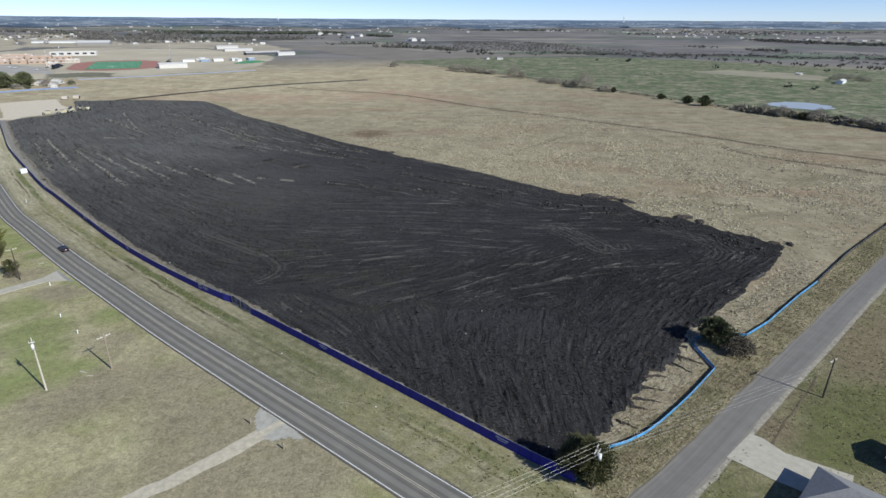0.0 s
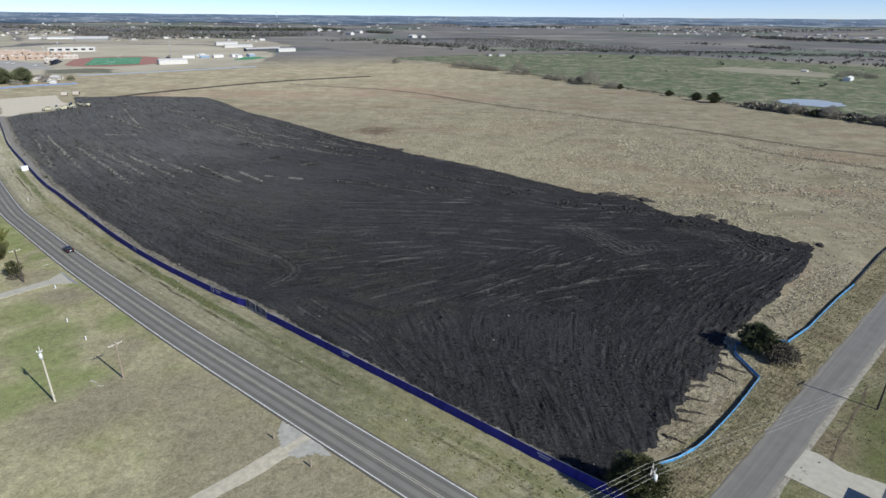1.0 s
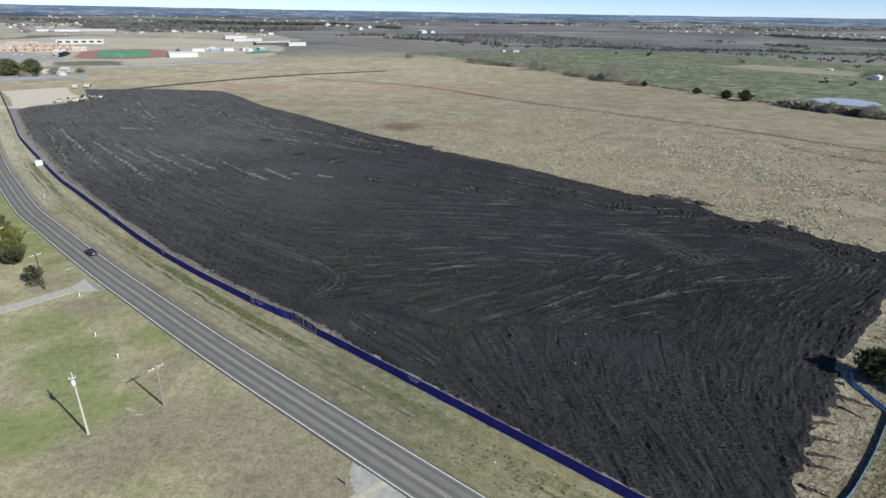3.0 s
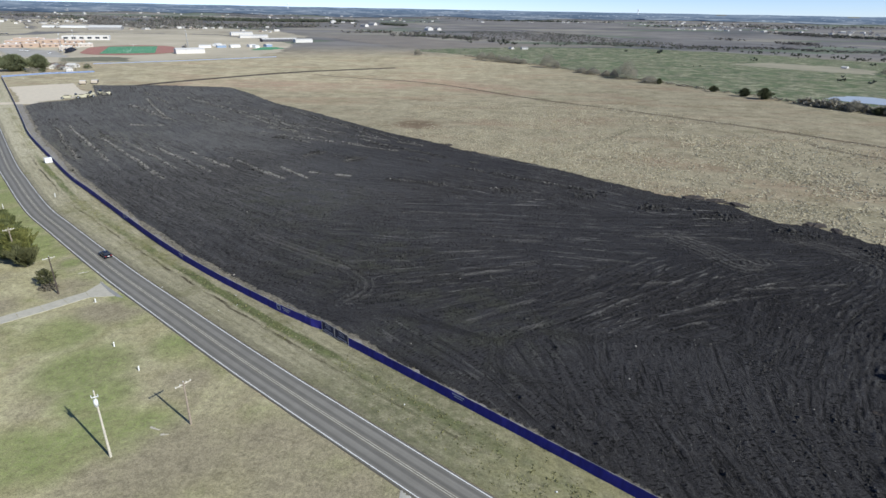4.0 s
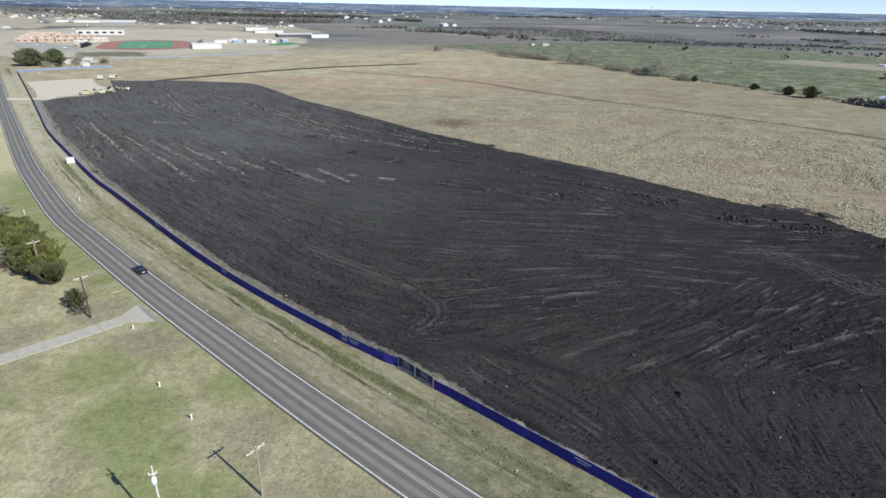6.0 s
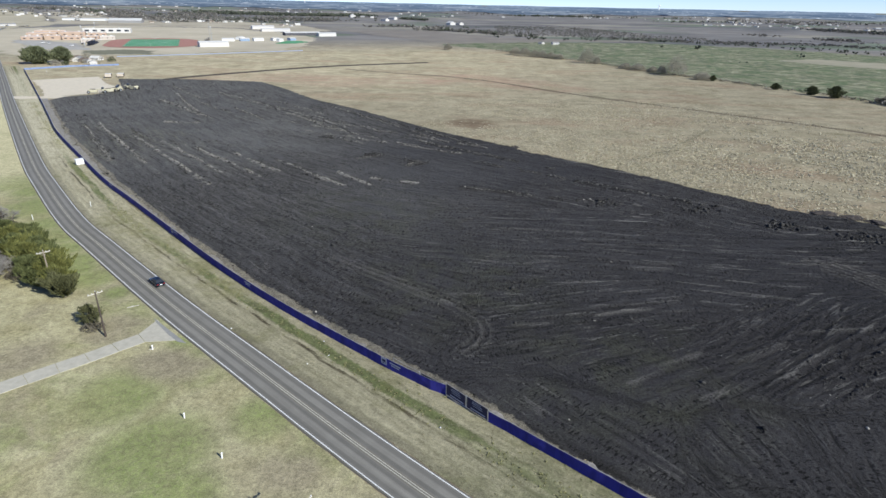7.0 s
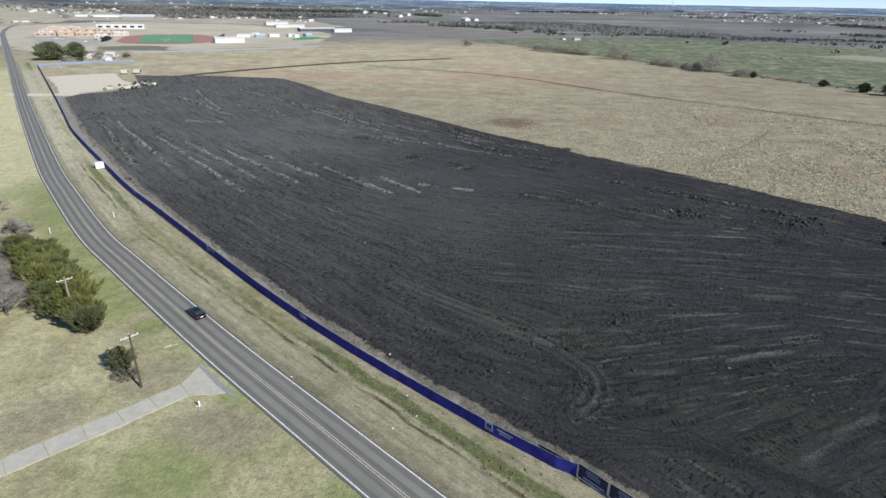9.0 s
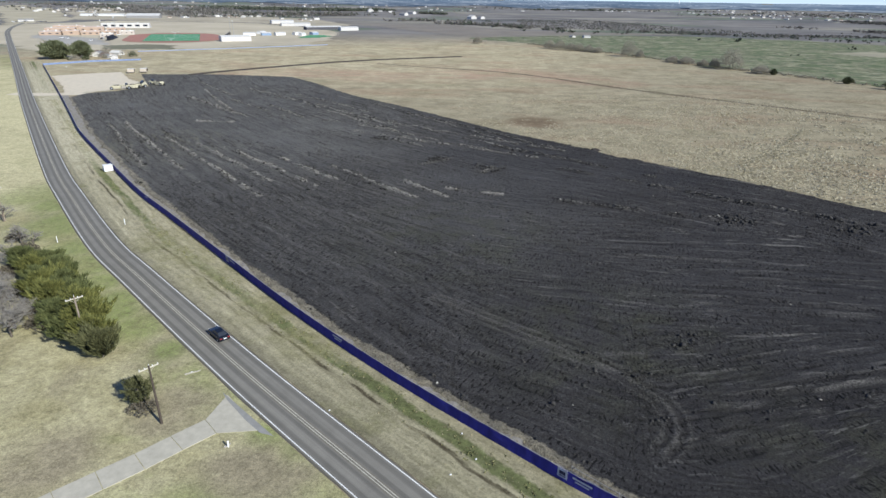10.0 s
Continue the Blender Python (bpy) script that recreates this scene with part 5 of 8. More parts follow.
def banner(x, y, square, bars):
    """Pale print on the road side of the screen: a square mark and unreadable lettering as bars."""
    i = nearest(FALL, x, y)
    a, b = FALL[i], FALL[i + 1]
    d = (b - a).normalized()
    ang = math.degrees(math.atan2(d.y, d.x))
    base = pose(a.x, a.y, terrain(a.x, a.y), 0, 0, ang)
    if square:
        bm = bmesh.new()
        bm_box(bm, (0.9, 0.2, 1.35), (1.3, 0.015, 1.3))
        ob = part("banner_square", bm, M_PRINT, site_fence, "pale square mark on the screen")
        ob.matrix_basis = base
        bm = bmesh.new()
        bm_box(bm, (0.9, 0.212, 1.42), (0.8, 0.012, 0.5))
        bm_box(bm, (0.9, 0.212, 0.98), (0.9, 0.012, 0.14))
        ob = part("banner_mark", bm, M_BANNER, site_fence)
        ob.matrix_basis = base
    bm = bmesh.new()
    x0 = -0.2 if square else 2.4
    for k in range(bars):
        bm_box(bm, (x0 - 1.5, 0.2, 1.55 - 0.42 * k), (2.5 - 0.7 * k, 0.012, 0.26 - 0.06 * k))
    ob = part("banner_lettering", bm, M_PRINT, site_fence, "unreadable pale lettering")
    ob.matrix_basis = base


for args in ((-69.5, 133.0, True, 2), (-104.5, 158, False, 2), (-137.5, 186.5, True, 1), (-177, 222, False, 1), (-30, 103.5, False, 2), (6.5, 76.5, False, 2), (-225, 268, False, 1), (-262, 308, True, 1)):
    banner(*args)


def panel_behind():
    """Two spare steel panels stood along the inside of the fence."""
    for x0, y0, x1, y1, filled in ((-69.6, 133.9, -64.6, 130.3, False), (-64.4, 130.1, -60.4, 127.4, True)):
        L = math.hypot(x1 - x0, y1 - y0)
        g = thing("steel_panel", x0, y0, math.degrees(math.atan2(y1 - y0, x1 - x0)), "spare steel mesh panel stood inside the fence", "fence panel", "spare panels")
        for x in (0.0, L):
            bm = bmesh.new()
            bm_tube(bm, (x, 0, -0.05), (x, 0, 1.0), 0.045, 0.045, 6)
            part("post", bm, M_WHITE if x else M_STEEL, g)
        for z in (0.15, 0.9):
            bm = bmesh.new()
            bm_tube(bm, (0, 0, z), (L, 0, z), 0.035, 0.035, 6)
            part("rail", bm, M_STEEL, g)
        bm = bmesh.new()
        if filled:
            bm_box(bm, (L / 2, 0.05, 0.52), (L - 0.1, 0.02, 0.7))
        else:
            for k in range(1, 34):
                bm_tube(bm, (L * k / 34, 0, 0.15), (L * k / 34, 0, 0.9), 0.006, 0.006, 3, False)
        part("mesh_fill", bm, M_SPOIL if filled else M_STEEL, g)


panel_behind()


def site_gate():
    d = (GATE_B - GATE_A)
    L = d.length
    ang = math.degrees(math.atan2(d.y, d.x))
    g = thing("site_gate", GATE_A.x, GATE_A.y, ang, "closed double site gate with dark navy banners", "gate")
    for x in (0, L / 2, L):
        bm = bmesh.new()
        bm_tube(bm, (x, -0.05, -0.02), (x, -0.05, 2.3), 0.06, 0.06, 8)
        part("gate_post", bm, M_STEEL, g, "pale steel gate post")
    for k, (x0, x1, turn) in enumerate(((0.1, L / 2 - 0.08, -1.5), (L / 2 + 0.08, L - 0.1, 0.0))):
        w = x1 - x0
        bm = bmesh.new()
        for a, b in (((x0, 0, 0.15), (x1, 0, 0.15)), ((x0, 0, 2.2), (x1, 0, 2.2)), ((x0, 0, 0.15), (x0, 0, 2.2)), ((x1, 0, 0.15), (x1, 0, 2.2))):
            bm_tube(bm, a, b, 0.035, 0.035, 6)
        leaf = part("gate_leaf", bm, M_STEEL, g)
        leaf.matrix_basis = pose(0, 0, 0, 0, 0, turn)
        bm = bmesh.new()
        bm_box(bm, ((x0 + x1) / 2, -0.05, 1.18), (w - 0.1, 0.02, 1.95))
        part("gate_banner", bm, M_BANNER, leaf, "dark navy printed banner")
        bm = bmesh.new()
        for j, (zz, ww) in enumerate(((1.85, 0.4), (1.55, 0.5), (1.2, 0.45), (0.55, 0.7))):
            bm_box(bm, ((x0 + x1) / 2 + 0.1 * j - 0.1, -0.068, zz), (w * ww, 0.012, 0.11 if j < 3 else 0.2))
        part("banner_lettering", bm, M_PRINT, leaf, "unreadable pale lettering")


site_gate()

street_fence = new("street_fence")
tagged(street_fence, "bright blue screened fence along the side street", "fence")
JOG = [(16.5, 69.5), (19.5, 73.3), (22.4, 76.8), (26.5, 78.6), (30.5, 81.3), (33.7, 84.2), (38.2, 88.8), (41.4, 92.2), (45.5, 96.9), (49.8, 101.9), (48.7, 110.4), (50.2, 114.0), (56, 116.6), (62, 115.8), (69.7, 122.3), (77, 129.8), (84.5, 137.4), (93.8, 146.2)]
run_fence(street_fence, resample(JOG, 2.44), 0.72, "street", M_AZURE, M_STEEL)

silt = new("silt_fence")
tagged(silt, "low black fabric silt fence on stakes", "fence")
run_fence(silt, resample([(93.8, 146.2), (114.5, 168), (143, 195), (182, 233)], 2.4), 0.75, "silt", simple("black_silt_fabric", (0.02, 0.02, 0.022), 0.2, 3, 0.8), M_WOOD, name="fabric")

north = new("north_fence")
tagged(north, "blue screened fence closing the far side of the site", "fence")
run_fence(north, resample([(-466, 541), (-447, 574), (-415, 598)], 3.05), 1.5, "north", M_NORTHBLUE, M_STEEL)
school_fence = new("school_fence")
tagged(school_fence, "long pale blue screened fence beside the school grounds", "fence")
run_fence(school_fence, resample([(-467, 676), (-398, 734), (-306, 822)], 4.0), 0.95, "school", simple("pale_blue_screen", (0.24, 0.29, 0.4), 0.1, 1.0, 0.7), M_STEEL)


# ---- utility poles and lines ----
def insulator(bm, p):
    bm_tube(bm, p, (p[0], p[1], p[2] + 0.12), 0.05, 0.07, 6)
    bm_tube(bm, (p[0], p[1], p[2] + 0.12), (p[0], p[1], p[2] + 0.2), 0.035, 0.03, 6)


def utility_pole(x, y, h, turn, mat, arm, label, transformer=False, lean=0.0):
    p = thing("utility_pole", x, y, turn, label, "utility pole", "roadside utility poles")
    bm = bmesh.new()
    n = 6
    rings = []
    for k in range(n + 1):
        a = k / n
        r = 0.19 - 0.08 * a
        rings.append([bm.verts.new((lean * a + r * math.cos(0.628 * j), r * math.sin(0.628 * j), (h + 0.05) * a - 0.05)) for j in range(10)])
    for lo, hi in zip(rings, rings[1:]):
        for j in range(10):
            bm.faces.new((lo[j], lo[(j + 1) % 10], hi[(j + 1) % 10], hi[j]))
    bm.faces.new(rings[-1])
    part("shaft", bm, mat, p, smooth=False)
    if arm:
        bm = bmesh.new()
        bm_box(bm, (lean, 0.14, h - 0.45), (arm, 0.13, 0.16), 0, 0.015)
        part("crossarm", bm, M_WOODPALE, p, "pale timber crossarm")
        bm = bmesh.new()
        for s in (-1, 1):
            bm_tube(bm, (lean + s * arm * 0.32, 0.16, h - 0.5), (lean, 0.16, h - 1.15), 0.025, 0.025, 4)
        part("brace", bm, M_WOODPALE, p)
        for k in (-0.46, -0.2, 0.2, 0.46):
            bm = bmesh.new()
            insulator(bm, (lean + k * arm, 0.14, h - 0.37))
            part("insulator", bm, M_CERAMIC, p)
    bm = bmesh.new()
    insulator(bm, (lean, 0, h))
    part("insulator", bm, M_CERAMIC, p)
    if transformer:
        bm = bmesh.new()
        bm_tube(bm, (lean * 0.85, -0.45, h - 2.1), (lean * 0.85, -0.45, h - 1.1), 0.28, 0.28, 12)
        bm_tube(bm, (lean * 0.85, -0.45, h - 1.1), (lean * 0.85, -0.45, h - 1.0), 0.28, 0.16, 12)
        part("transformer", bm, M_CERAMIC, p, "pale grey can transformer", True)
        bm = bmesh.new()
        bm_box(bm, (lean, -0.25, h - 0.75), (0.9, 0.1, 0.1))
        bm_tube(bm, (lean - 0.4, -0.3, h - 0.75), (lean - 0.4, -0.35, h - 0.3), 0.06, 0.04, 6)
        bm_tube(bm, (lean + 0.4, -0.3, h - 0.75), (lean + 0.4, -0.35, h - 0.3), 0.06, 0.04, 6)
        part("cutout", bm, M_CERAMIC, p)
    return p


utility_pole(-80.9, 87.8, 11.4, 30, M_WOODPALE, 0, "tall pale wooden utility pole with a can transformer", True)
utility_pole(-72.7, 95.6, 7.9, 60, M_WOOD, 2.7, "short wooden utility pole with a pale crossarm")
utility_pole(-123.4, 136.3, 9.25, 55, M_WOODDARK, 2.5, "dark creosoted utility pole with a pale crossarm")
utility_pole(-145.5, 152.2, 9.3, 52, M_WOOD, 2.5, "wooden utility pole standing among cedars")
utility_pole(-205.0, 203.5, 9.0, 50, M_WOOD, 2.5, "weathered utility pole among bare roadside trees")
utility_pole(66.4, 93.4, 8.3, 35, M_WOODDARK, 2.4, "dark leaning utility pole beside the side street", False, 0.5)
utility_pole(18.9, 68.0, 8.0, 65, M_WOOD, 2.4, "wooden utility pole rising through the corner tree", True)
utility_pole(-32, 38, 8.3, 60, M_WOOD, 2.4, "wooden utility pole near the road junction")


def cable(name, a, b, sag, label, r=0.013):
    bm = bmesh.new()
    a, b = Vector(a), Vector(b)
    side = (b - a).cross(Vector((0, 0, 1))).normalized() * r
    up, n, prev = Vector((0, 0, r)), 14, None
    for k in range(n + 1):
        t = k / n
        q = a.lerp(b, t) - Vector((0, 0, sag * 4 * t * (1 - t)))
        ring = [bm.verts.new(q + d) for d in (side, up, -side, -up)]
        if prev:
            for j in range(4):
                bm.faces.new((prev[j], prev[(j + 1) % 4], ring[(j + 1) % 4], ring[j]))
        prev = ring
    ob = part(name, bm, M_CABLE)
    tagged(ob, label, "power line", "overhead lines")


for o in (-1.1, -0.45, 0.45, 1.1):
    dx, dy = o * 0.42, -o * 0.9
    cable("power_line", (18.9 + dx, 68.0 + dy, 7.85), (-32 + dx, 38 + dy, 8.1), 0.9, "sagging overhead power line spanning the road", 0.013)
    cable("power_line", (18.9 + dx, 68.0 + dy, 7.85), (66.9 + dx, 93.4 + dy, 8.0), 0.8, "sagging overhead power line along the side street", 0.011)


# ---- vegetation ----
def add_tuft(V, F, c, r, n, rng, up=0.5, leaf=0.35):
    """A clump: small leaf triangles thrown round a centre."""
    for _ in range(n):
        d = Vector((rng.gauss(0, 1), rng.gauss(0, 1), rng.gauss(0, 0.8) + up)).normalized()
        o = c + d * (r * rng.uniform(0.35, 1.0))
        s = Vector((rng.gauss(0, 1), rng.gauss(0, 1), rng.gauss(0, 1))).normalized()
        t = d.cross(s)
        if t.length < 1e-3:
            continue
        t.normalize()
        l = leaf * rng.uniform(0.6, 1.3)
        i = len(V)
        V += [tuple(o - t * l * 0.45), tuple(o + t * l * 0.45), tuple(o + d * l * 1.1)]
        F.append((i, i + 1, i + 2))


def crown_mesh(name, V, F, mat, parent, label=""):
    ob = mesh_object(name, V, F, mat, parent)
    if label:
        tagged(ob, label)
    return ob


def limb_tree(bm, base, h, spread, rng, n_limbs, r0):
    """A tapered trunk with rising limbs; returns limb ends."""
    ends, prev = [], Vector(base)
    bend = Vector((rng.uniform(-0.1, 0.1), rng.uniform(-0.1, 0.1), 0))
    n = 5
    for k in range(n):
        q = Vector(base) + Vector((0, 0, h * (k + 1) / n)) + bend * h * ((k + 1) / n) ** 2
        bm_tube(bm, prev, q, r0 * (1 - k / n * 0.8), r0 * (1 - (k + 1) / n * 0.8), 7, k in (0, n - 1))
        prev = q
    for k in range(n_limbs):
        t = rng.uniform(0.2, 0.9)
        a = Vector(base) + Vector((0, 0, h * t)) + bend * h * t ** 2
        ang = rng.uniform(0, 2 * math.pi)
        e = a + Vector((math.cos(ang), math.sin(ang), rng.uniform(0.15, 0.6))) * spread * (1.05 - t * 0.75) * rng.uniform(0.6, 1)
        bm_tube(bm, a, e, r0 * 0.32 * (1.1 - t), r0 * 0.08, 5, False)
        ends.append(e)
    return ends


def spray(V, F, c, d, l, n, rng, spread=0.75, thin=0.3):
    """A fan of narrow leaf blades that points along d."""
    for _ in range(n):
        e = (d + Vector((rng.gauss(0, spread), rng.gauss(0, spread), rng.gauss(0.1, spread)))).normalized()
        t = e.cross(Vector((rng.gauss(0, 1), rng.gauss(0, 1), rng.gauss(0, 1))))
        if t.length < 1e-3:
            continue
        t.normalize()
        k = l * rng.uniform(0.6, 1.3)
        o = c + e * (k * rng.uniform(-0.2, 0.3))
        i = len(V)
        V += [tuple(o - t * k * thin), tuple(o + t * k * thin), tuple(o + e * k)]
        F.append((i, i + 1, i + 2))


def cedar(x, y, h, w, mat, label, seed, group="", name="cedar_tree", bulge=0.35, clumps=260, open_crown=0.0, leaf=1.0, sweep=0.0, lobes=1.0):
    """A trunk with rising boughs that carry sprays of foliage."""
    rng = random.Random(seed)
    t = thing(name, x, y, rng.uniform(0, 360), label, "tree", group)
    bm = bmesh.new()
    limb_tree(bm, (0, 0, -0.1), h * 0.9, w * 0.45, rng, 16, 0.05 * h ** 0.8)
    part("trunk", bm, M_BARK, t)
    V, F = [], []
    ph = [rng.uniform(0, 6.28) for _ in range(4)]
    l = (0.085 * w ** 0.75 + 0.16) * leaf
    for _ in range(max(30, int(clumps * 0.42))):
        v = rng.random() ** 0.85
        a = rng.uniform(0, 2 * math.pi)
        lobe = max(0.3, 1 + lobes * (0.2 * math.cos(2 * a + ph[0]) + 0.17 * math.cos(3 * a + ph[1] + 5 * v) + 0.15 * math.cos(5 * a + ph[2] - 7 * v)))
        prof = (0.35 + 0.65 * min(1, v / bulge) if v < bulge else ((1 - v) / (1 - bulge)) ** 0.7)
        r = w / 2 * prof * lobe * rng.uniform(0.75, 1.12) + 0.15
        z0 = h * (0.05 + 0.78 * v)
        lift = 0.25 + 0.8 * v + sweep
        d = Vector((math.cos(a), math.sin(a), lift)).normalized()
        n = 6
        for k in range(n):
            u = (0.3 + open_crown * 0.3) + (0.7 - open_crown * 0.3) * (k + rng.random() * 0.7) / n
            c = Vector((math.cos(a) * r * u, math.sin(a) * r * u, z0 + r * u * lift * 0.42))
            c += Vector((rng.gauss(0, 0.05), rng.gauss(0, 0.05), rng.gauss(0, 0.04))) * w * 0.5
            spray(V, F, c, d, l * (1.5 + sweep), 12 if not open_crown else 8, rng, 0.5 - 0.25 * sweep, 0.12 - 0.03 * sweep)
    crown_mesh("crown", V, F, mat, t)
    return t


def bare_tree(x, y, h, w, label, seed, group="", mat=None, name="bare_tree", depth=4, category="tree"):
    rng = random.Random(seed)
    t = thing(name, x, y, rng.uniform(0, 360), label, category, group)
    bm, bt = bmesh.new(), bmesh.new()

    def grow(p, d, l, r, lev):
        q = p + d * l
        bm_tube(bm if lev < 2 else bt, p, q, r, r * 0.66, 6 if lev < 2 else 3, False)
        if lev >= depth:
            return
        for k in range(rng.choice((3, 4)) if lev else 6):
            nd = (d + Vector((rng.gauss(0, 0.55) * w / h * 1.3, rng.gauss(0, 0.55) * w / h * 1.3, rng.gauss(0.12, 0.3)))).normalized()
            grow(p + d * l * rng.uniform(0.55, 1.0), nd, l * rng.uniform(0.55, 0.85), r * 0.6, lev + 1)

    grow(Vector((0, 0, -0.1)), Vector((0, 0, 1)), h * 0.34, 0.028 * h, 0)
    part("trunk", bm, M_BARK, t)
    part("bare_crown", bt, mat or M_TWIG, t)
    return t


def shrub(x, y, h, w, mat, label, seed, group="", name="shrub", n=90):
    rng = random.Random(seed)
    t = thing(name, x, y, 0, label, "shrub", group)
    for _ in range(7):
        a = rng.uniform(0, 6.28)
        bm = bmesh.new()
        bm_tube(bm, (0, 0, -0.05), (math.cos(a) * w * 0.35, math.sin(a) * w * 0.35, h * 0.7), 0.05, 0.02, 4, False)
        part("stem", bm, M_BARK, t)
    V, F = [], []
    for _ in range(n):
        a, r = rng.uniform(0, 6.28), math.sqrt(rng.random()) * w / 2
        zt = h * (1 - (2 * r / w) ** 2 * 0.6) * rng.uniform(0.25, 1)
        add_tuft(V, F, Vector((r * math.cos(a), r * math.sin(a), zt)), 0.09 * w + 0.1, 12, rng, 0.4, 0.07 * w ** 0.6 + 0.08)
    crown_mesh("crown", V, F, mat, t)
    return t


# corner of the site and side street
cedar(18.4, 69.8, 8.8, 7.4, M_OLIVE, "tall ragged olive-brown cedar at the fence corner", 11, clumps=2300, open_crown=0.15, leaf=0.55, bulge=0.42)
cedar(16.0, 71.6, 6.0, 5.0, M_OLIVE, "tall ragged olive-brown cedar at the fence corner", 12, clumps=900, open_crown=0.2, leaf=0.55)
cedar(53.4, 112.0, 6.9, 7.6, M_CEDARD, "rounded dark green cedar beside the blue fence", 13, bulge=0.3, clumps=1300, leaf=0.6)
bare_tree(57.4, 108.6, 5.2, 9.0, "leafless grey shrubby tree beside a cedar", 14, mat=M_SHRUB, depth=6)
shrub(57.0, 108.8, 3.6, 6.5, M_SHRUB, "dense grey-brown leafless shrub beside a cedar", 15, "", "shrub", 260)

# cedar row along the road
ROW = "roadside cedar row"
for k, (x, y, h, w, m) in enumerate(((-141.1, 149.8, 4.7, 5.6, M_OLIVE), (-144.6, 152.0, 5.2, 5.0, M_CEDARY), (-147.5, 155.6, 5.6, 5.2, M_CEDARY), (-149.5, 153.6, 4.6, 4.6, M_CEDAR), (-151.2, 159.1, 5.8, 5.2, M_CEDARY), (-153.6, 157.2, 5.4, 5.4, M_CEDAR), (-155.5, 163.1, 5.6, 5.0, M_CEDAR), (-157.6, 161.0, 5.8, 5.4, M_CEDARY), (-160.5, 167.5, 5.4, 5.2, M_CEDAR), (-162.6, 165.2, 5.8, 5.4, M_CEDARY), (-166.4, 169.0, 5.4, 5.2, M_CEDAR), (-171.0, 172.6, 5.2, 5.0, M_CEDARY), (-176.0, 176.4, 4.8, 4.8, M_CEDAR), (-163.1, 170.2, 4.6, 4.6, M_CEDARY), (-167.1, 173.9, 4.4, 4.6, M_CEDAR), (-171.5, 178.1, 4.2, 4.4, M_CEDAR), (-148.4, 156.6, 4.2, 4.4, M_CEDAR), (-152.8, 161.3, 4.4, 4.2, M_CEDARY), (-157.2, 165.0, 4.4, 4.4, M_CEDAR), (-160.4, 164.0, 4.6, 4.6, M_CEDAR), (-144.9, 154.0, 4.0, 3.8, M_CEDARY), (-164.4, 171.4, 4.4, 4.4, M_CEDAR))):
    lab = "yellow-green bushy cedar in a roadside row" if m is M_CEDARY else "green bushy cedar in a roadside row"
    cedar(x, y, h * (0.92 + 0.26 * ((k * 7) % 5) / 4), w * 1.0, m, lab, 40 + k, ROW, bulge=0.26, clumps=700, leaf=0.8, sweep=1.0, lobes=2.1)
for k, (x, y, h, w) in enumerate(((-161.5, 156.0, 8.5, 13), (-167.5, 160.5, 8.5, 13), (-172, 165, 7.5, 10), (-178, 170.5, 7.5, 8.0), (-182.5, 180, 6.5, 7.0), (-189, 190, 6.5, 7.0), (-186, 176, 6.5, 7.0), (-195, 184, 7, 7.5), (-160, 153.5, 7, 9), (-165.5, 157, 8, 10), (-205, 203, 6, 8), (-212, 208, 6, 8), (-186, 190, 4.5, 6))):
    bare_tree(x, y, h, w, "leafless grey tree behind the cedar row", 70 + k, "bare roadside trees", depth=6 if k < 4 else 5)
for k, (x, y) in enumerate(((-163, 161.5), (-170, 167), (-179, 175), (-184, 186), (-192, 192), (-158, 157.5))):
    shrub(x, y, 2.2, 4.2, M_SHRUB, "tangled brown undergrowth beneath bare trees", 90 + k, "undergrowth", "undergrowth", 120)
cedar(-128.6, 139.9, 4.6, 4.2, M_OLIVE, "small grey-olive cedar beside a utility pole", 61, bulge=0.45, clumps=330, leaf=0.7, open_crown=0.6)
shrub(-127.4, 138.6, 1.3, 3.6, M_SHRUB, "dead brown brush under a small cedar", 62, "", "brush", 60)

# oaks and houses beyond the far corner
for k, (x, y, h, w) in enumerate(((-491, 590, 16.0, 24), (-478, 606, 15, 20))):
    cedar(x, y, h, w, M_OAK, "broad dark evergreen oak by the houses", 120 + k, "oaks by the houses", "oak_tree", 0.22, 1000, leaf=1.5)
for k, (x, y, h, w) in enumerate(((-470, 594, 6, 11), (-462, 606, 6, 9), (-472, 630, 8, 10), (-447, 600, 5, 8), (-484, 641, 7, 10), (-455, 632, 7, 9), (-440, 606, 4, 6))):
    bare_tree(x, y, h, w, "leafless grey yard tree by the houses", 130 + k, "yard trees", depth=4)

for k, (x, y, h, w, m) in enumerate(((-481, 627, 5, 9, M_HEDGE), (-457, 610, 4, 7, M_HEDGE), (-468.7, 583.6, 5, 9, M_HEDGE), (-460.5, 586.2, 3.5, 6, M_CEDARD), (-441.4, 627.4, 5, 8, M_CEDARD), (-476, 586, 2.5, 4, M_CEDARD), (-450, 640, 5, 8, M_HEDGE), (-490, 660, 6, 9, M_HEDGE))):
    shrub(x, y, h, w, m, "leafless grey bush by the houses" if m is M_HEDGE else "dark green bush by the houses", 140 + k, "yard bushes", "yard_bush", 130)

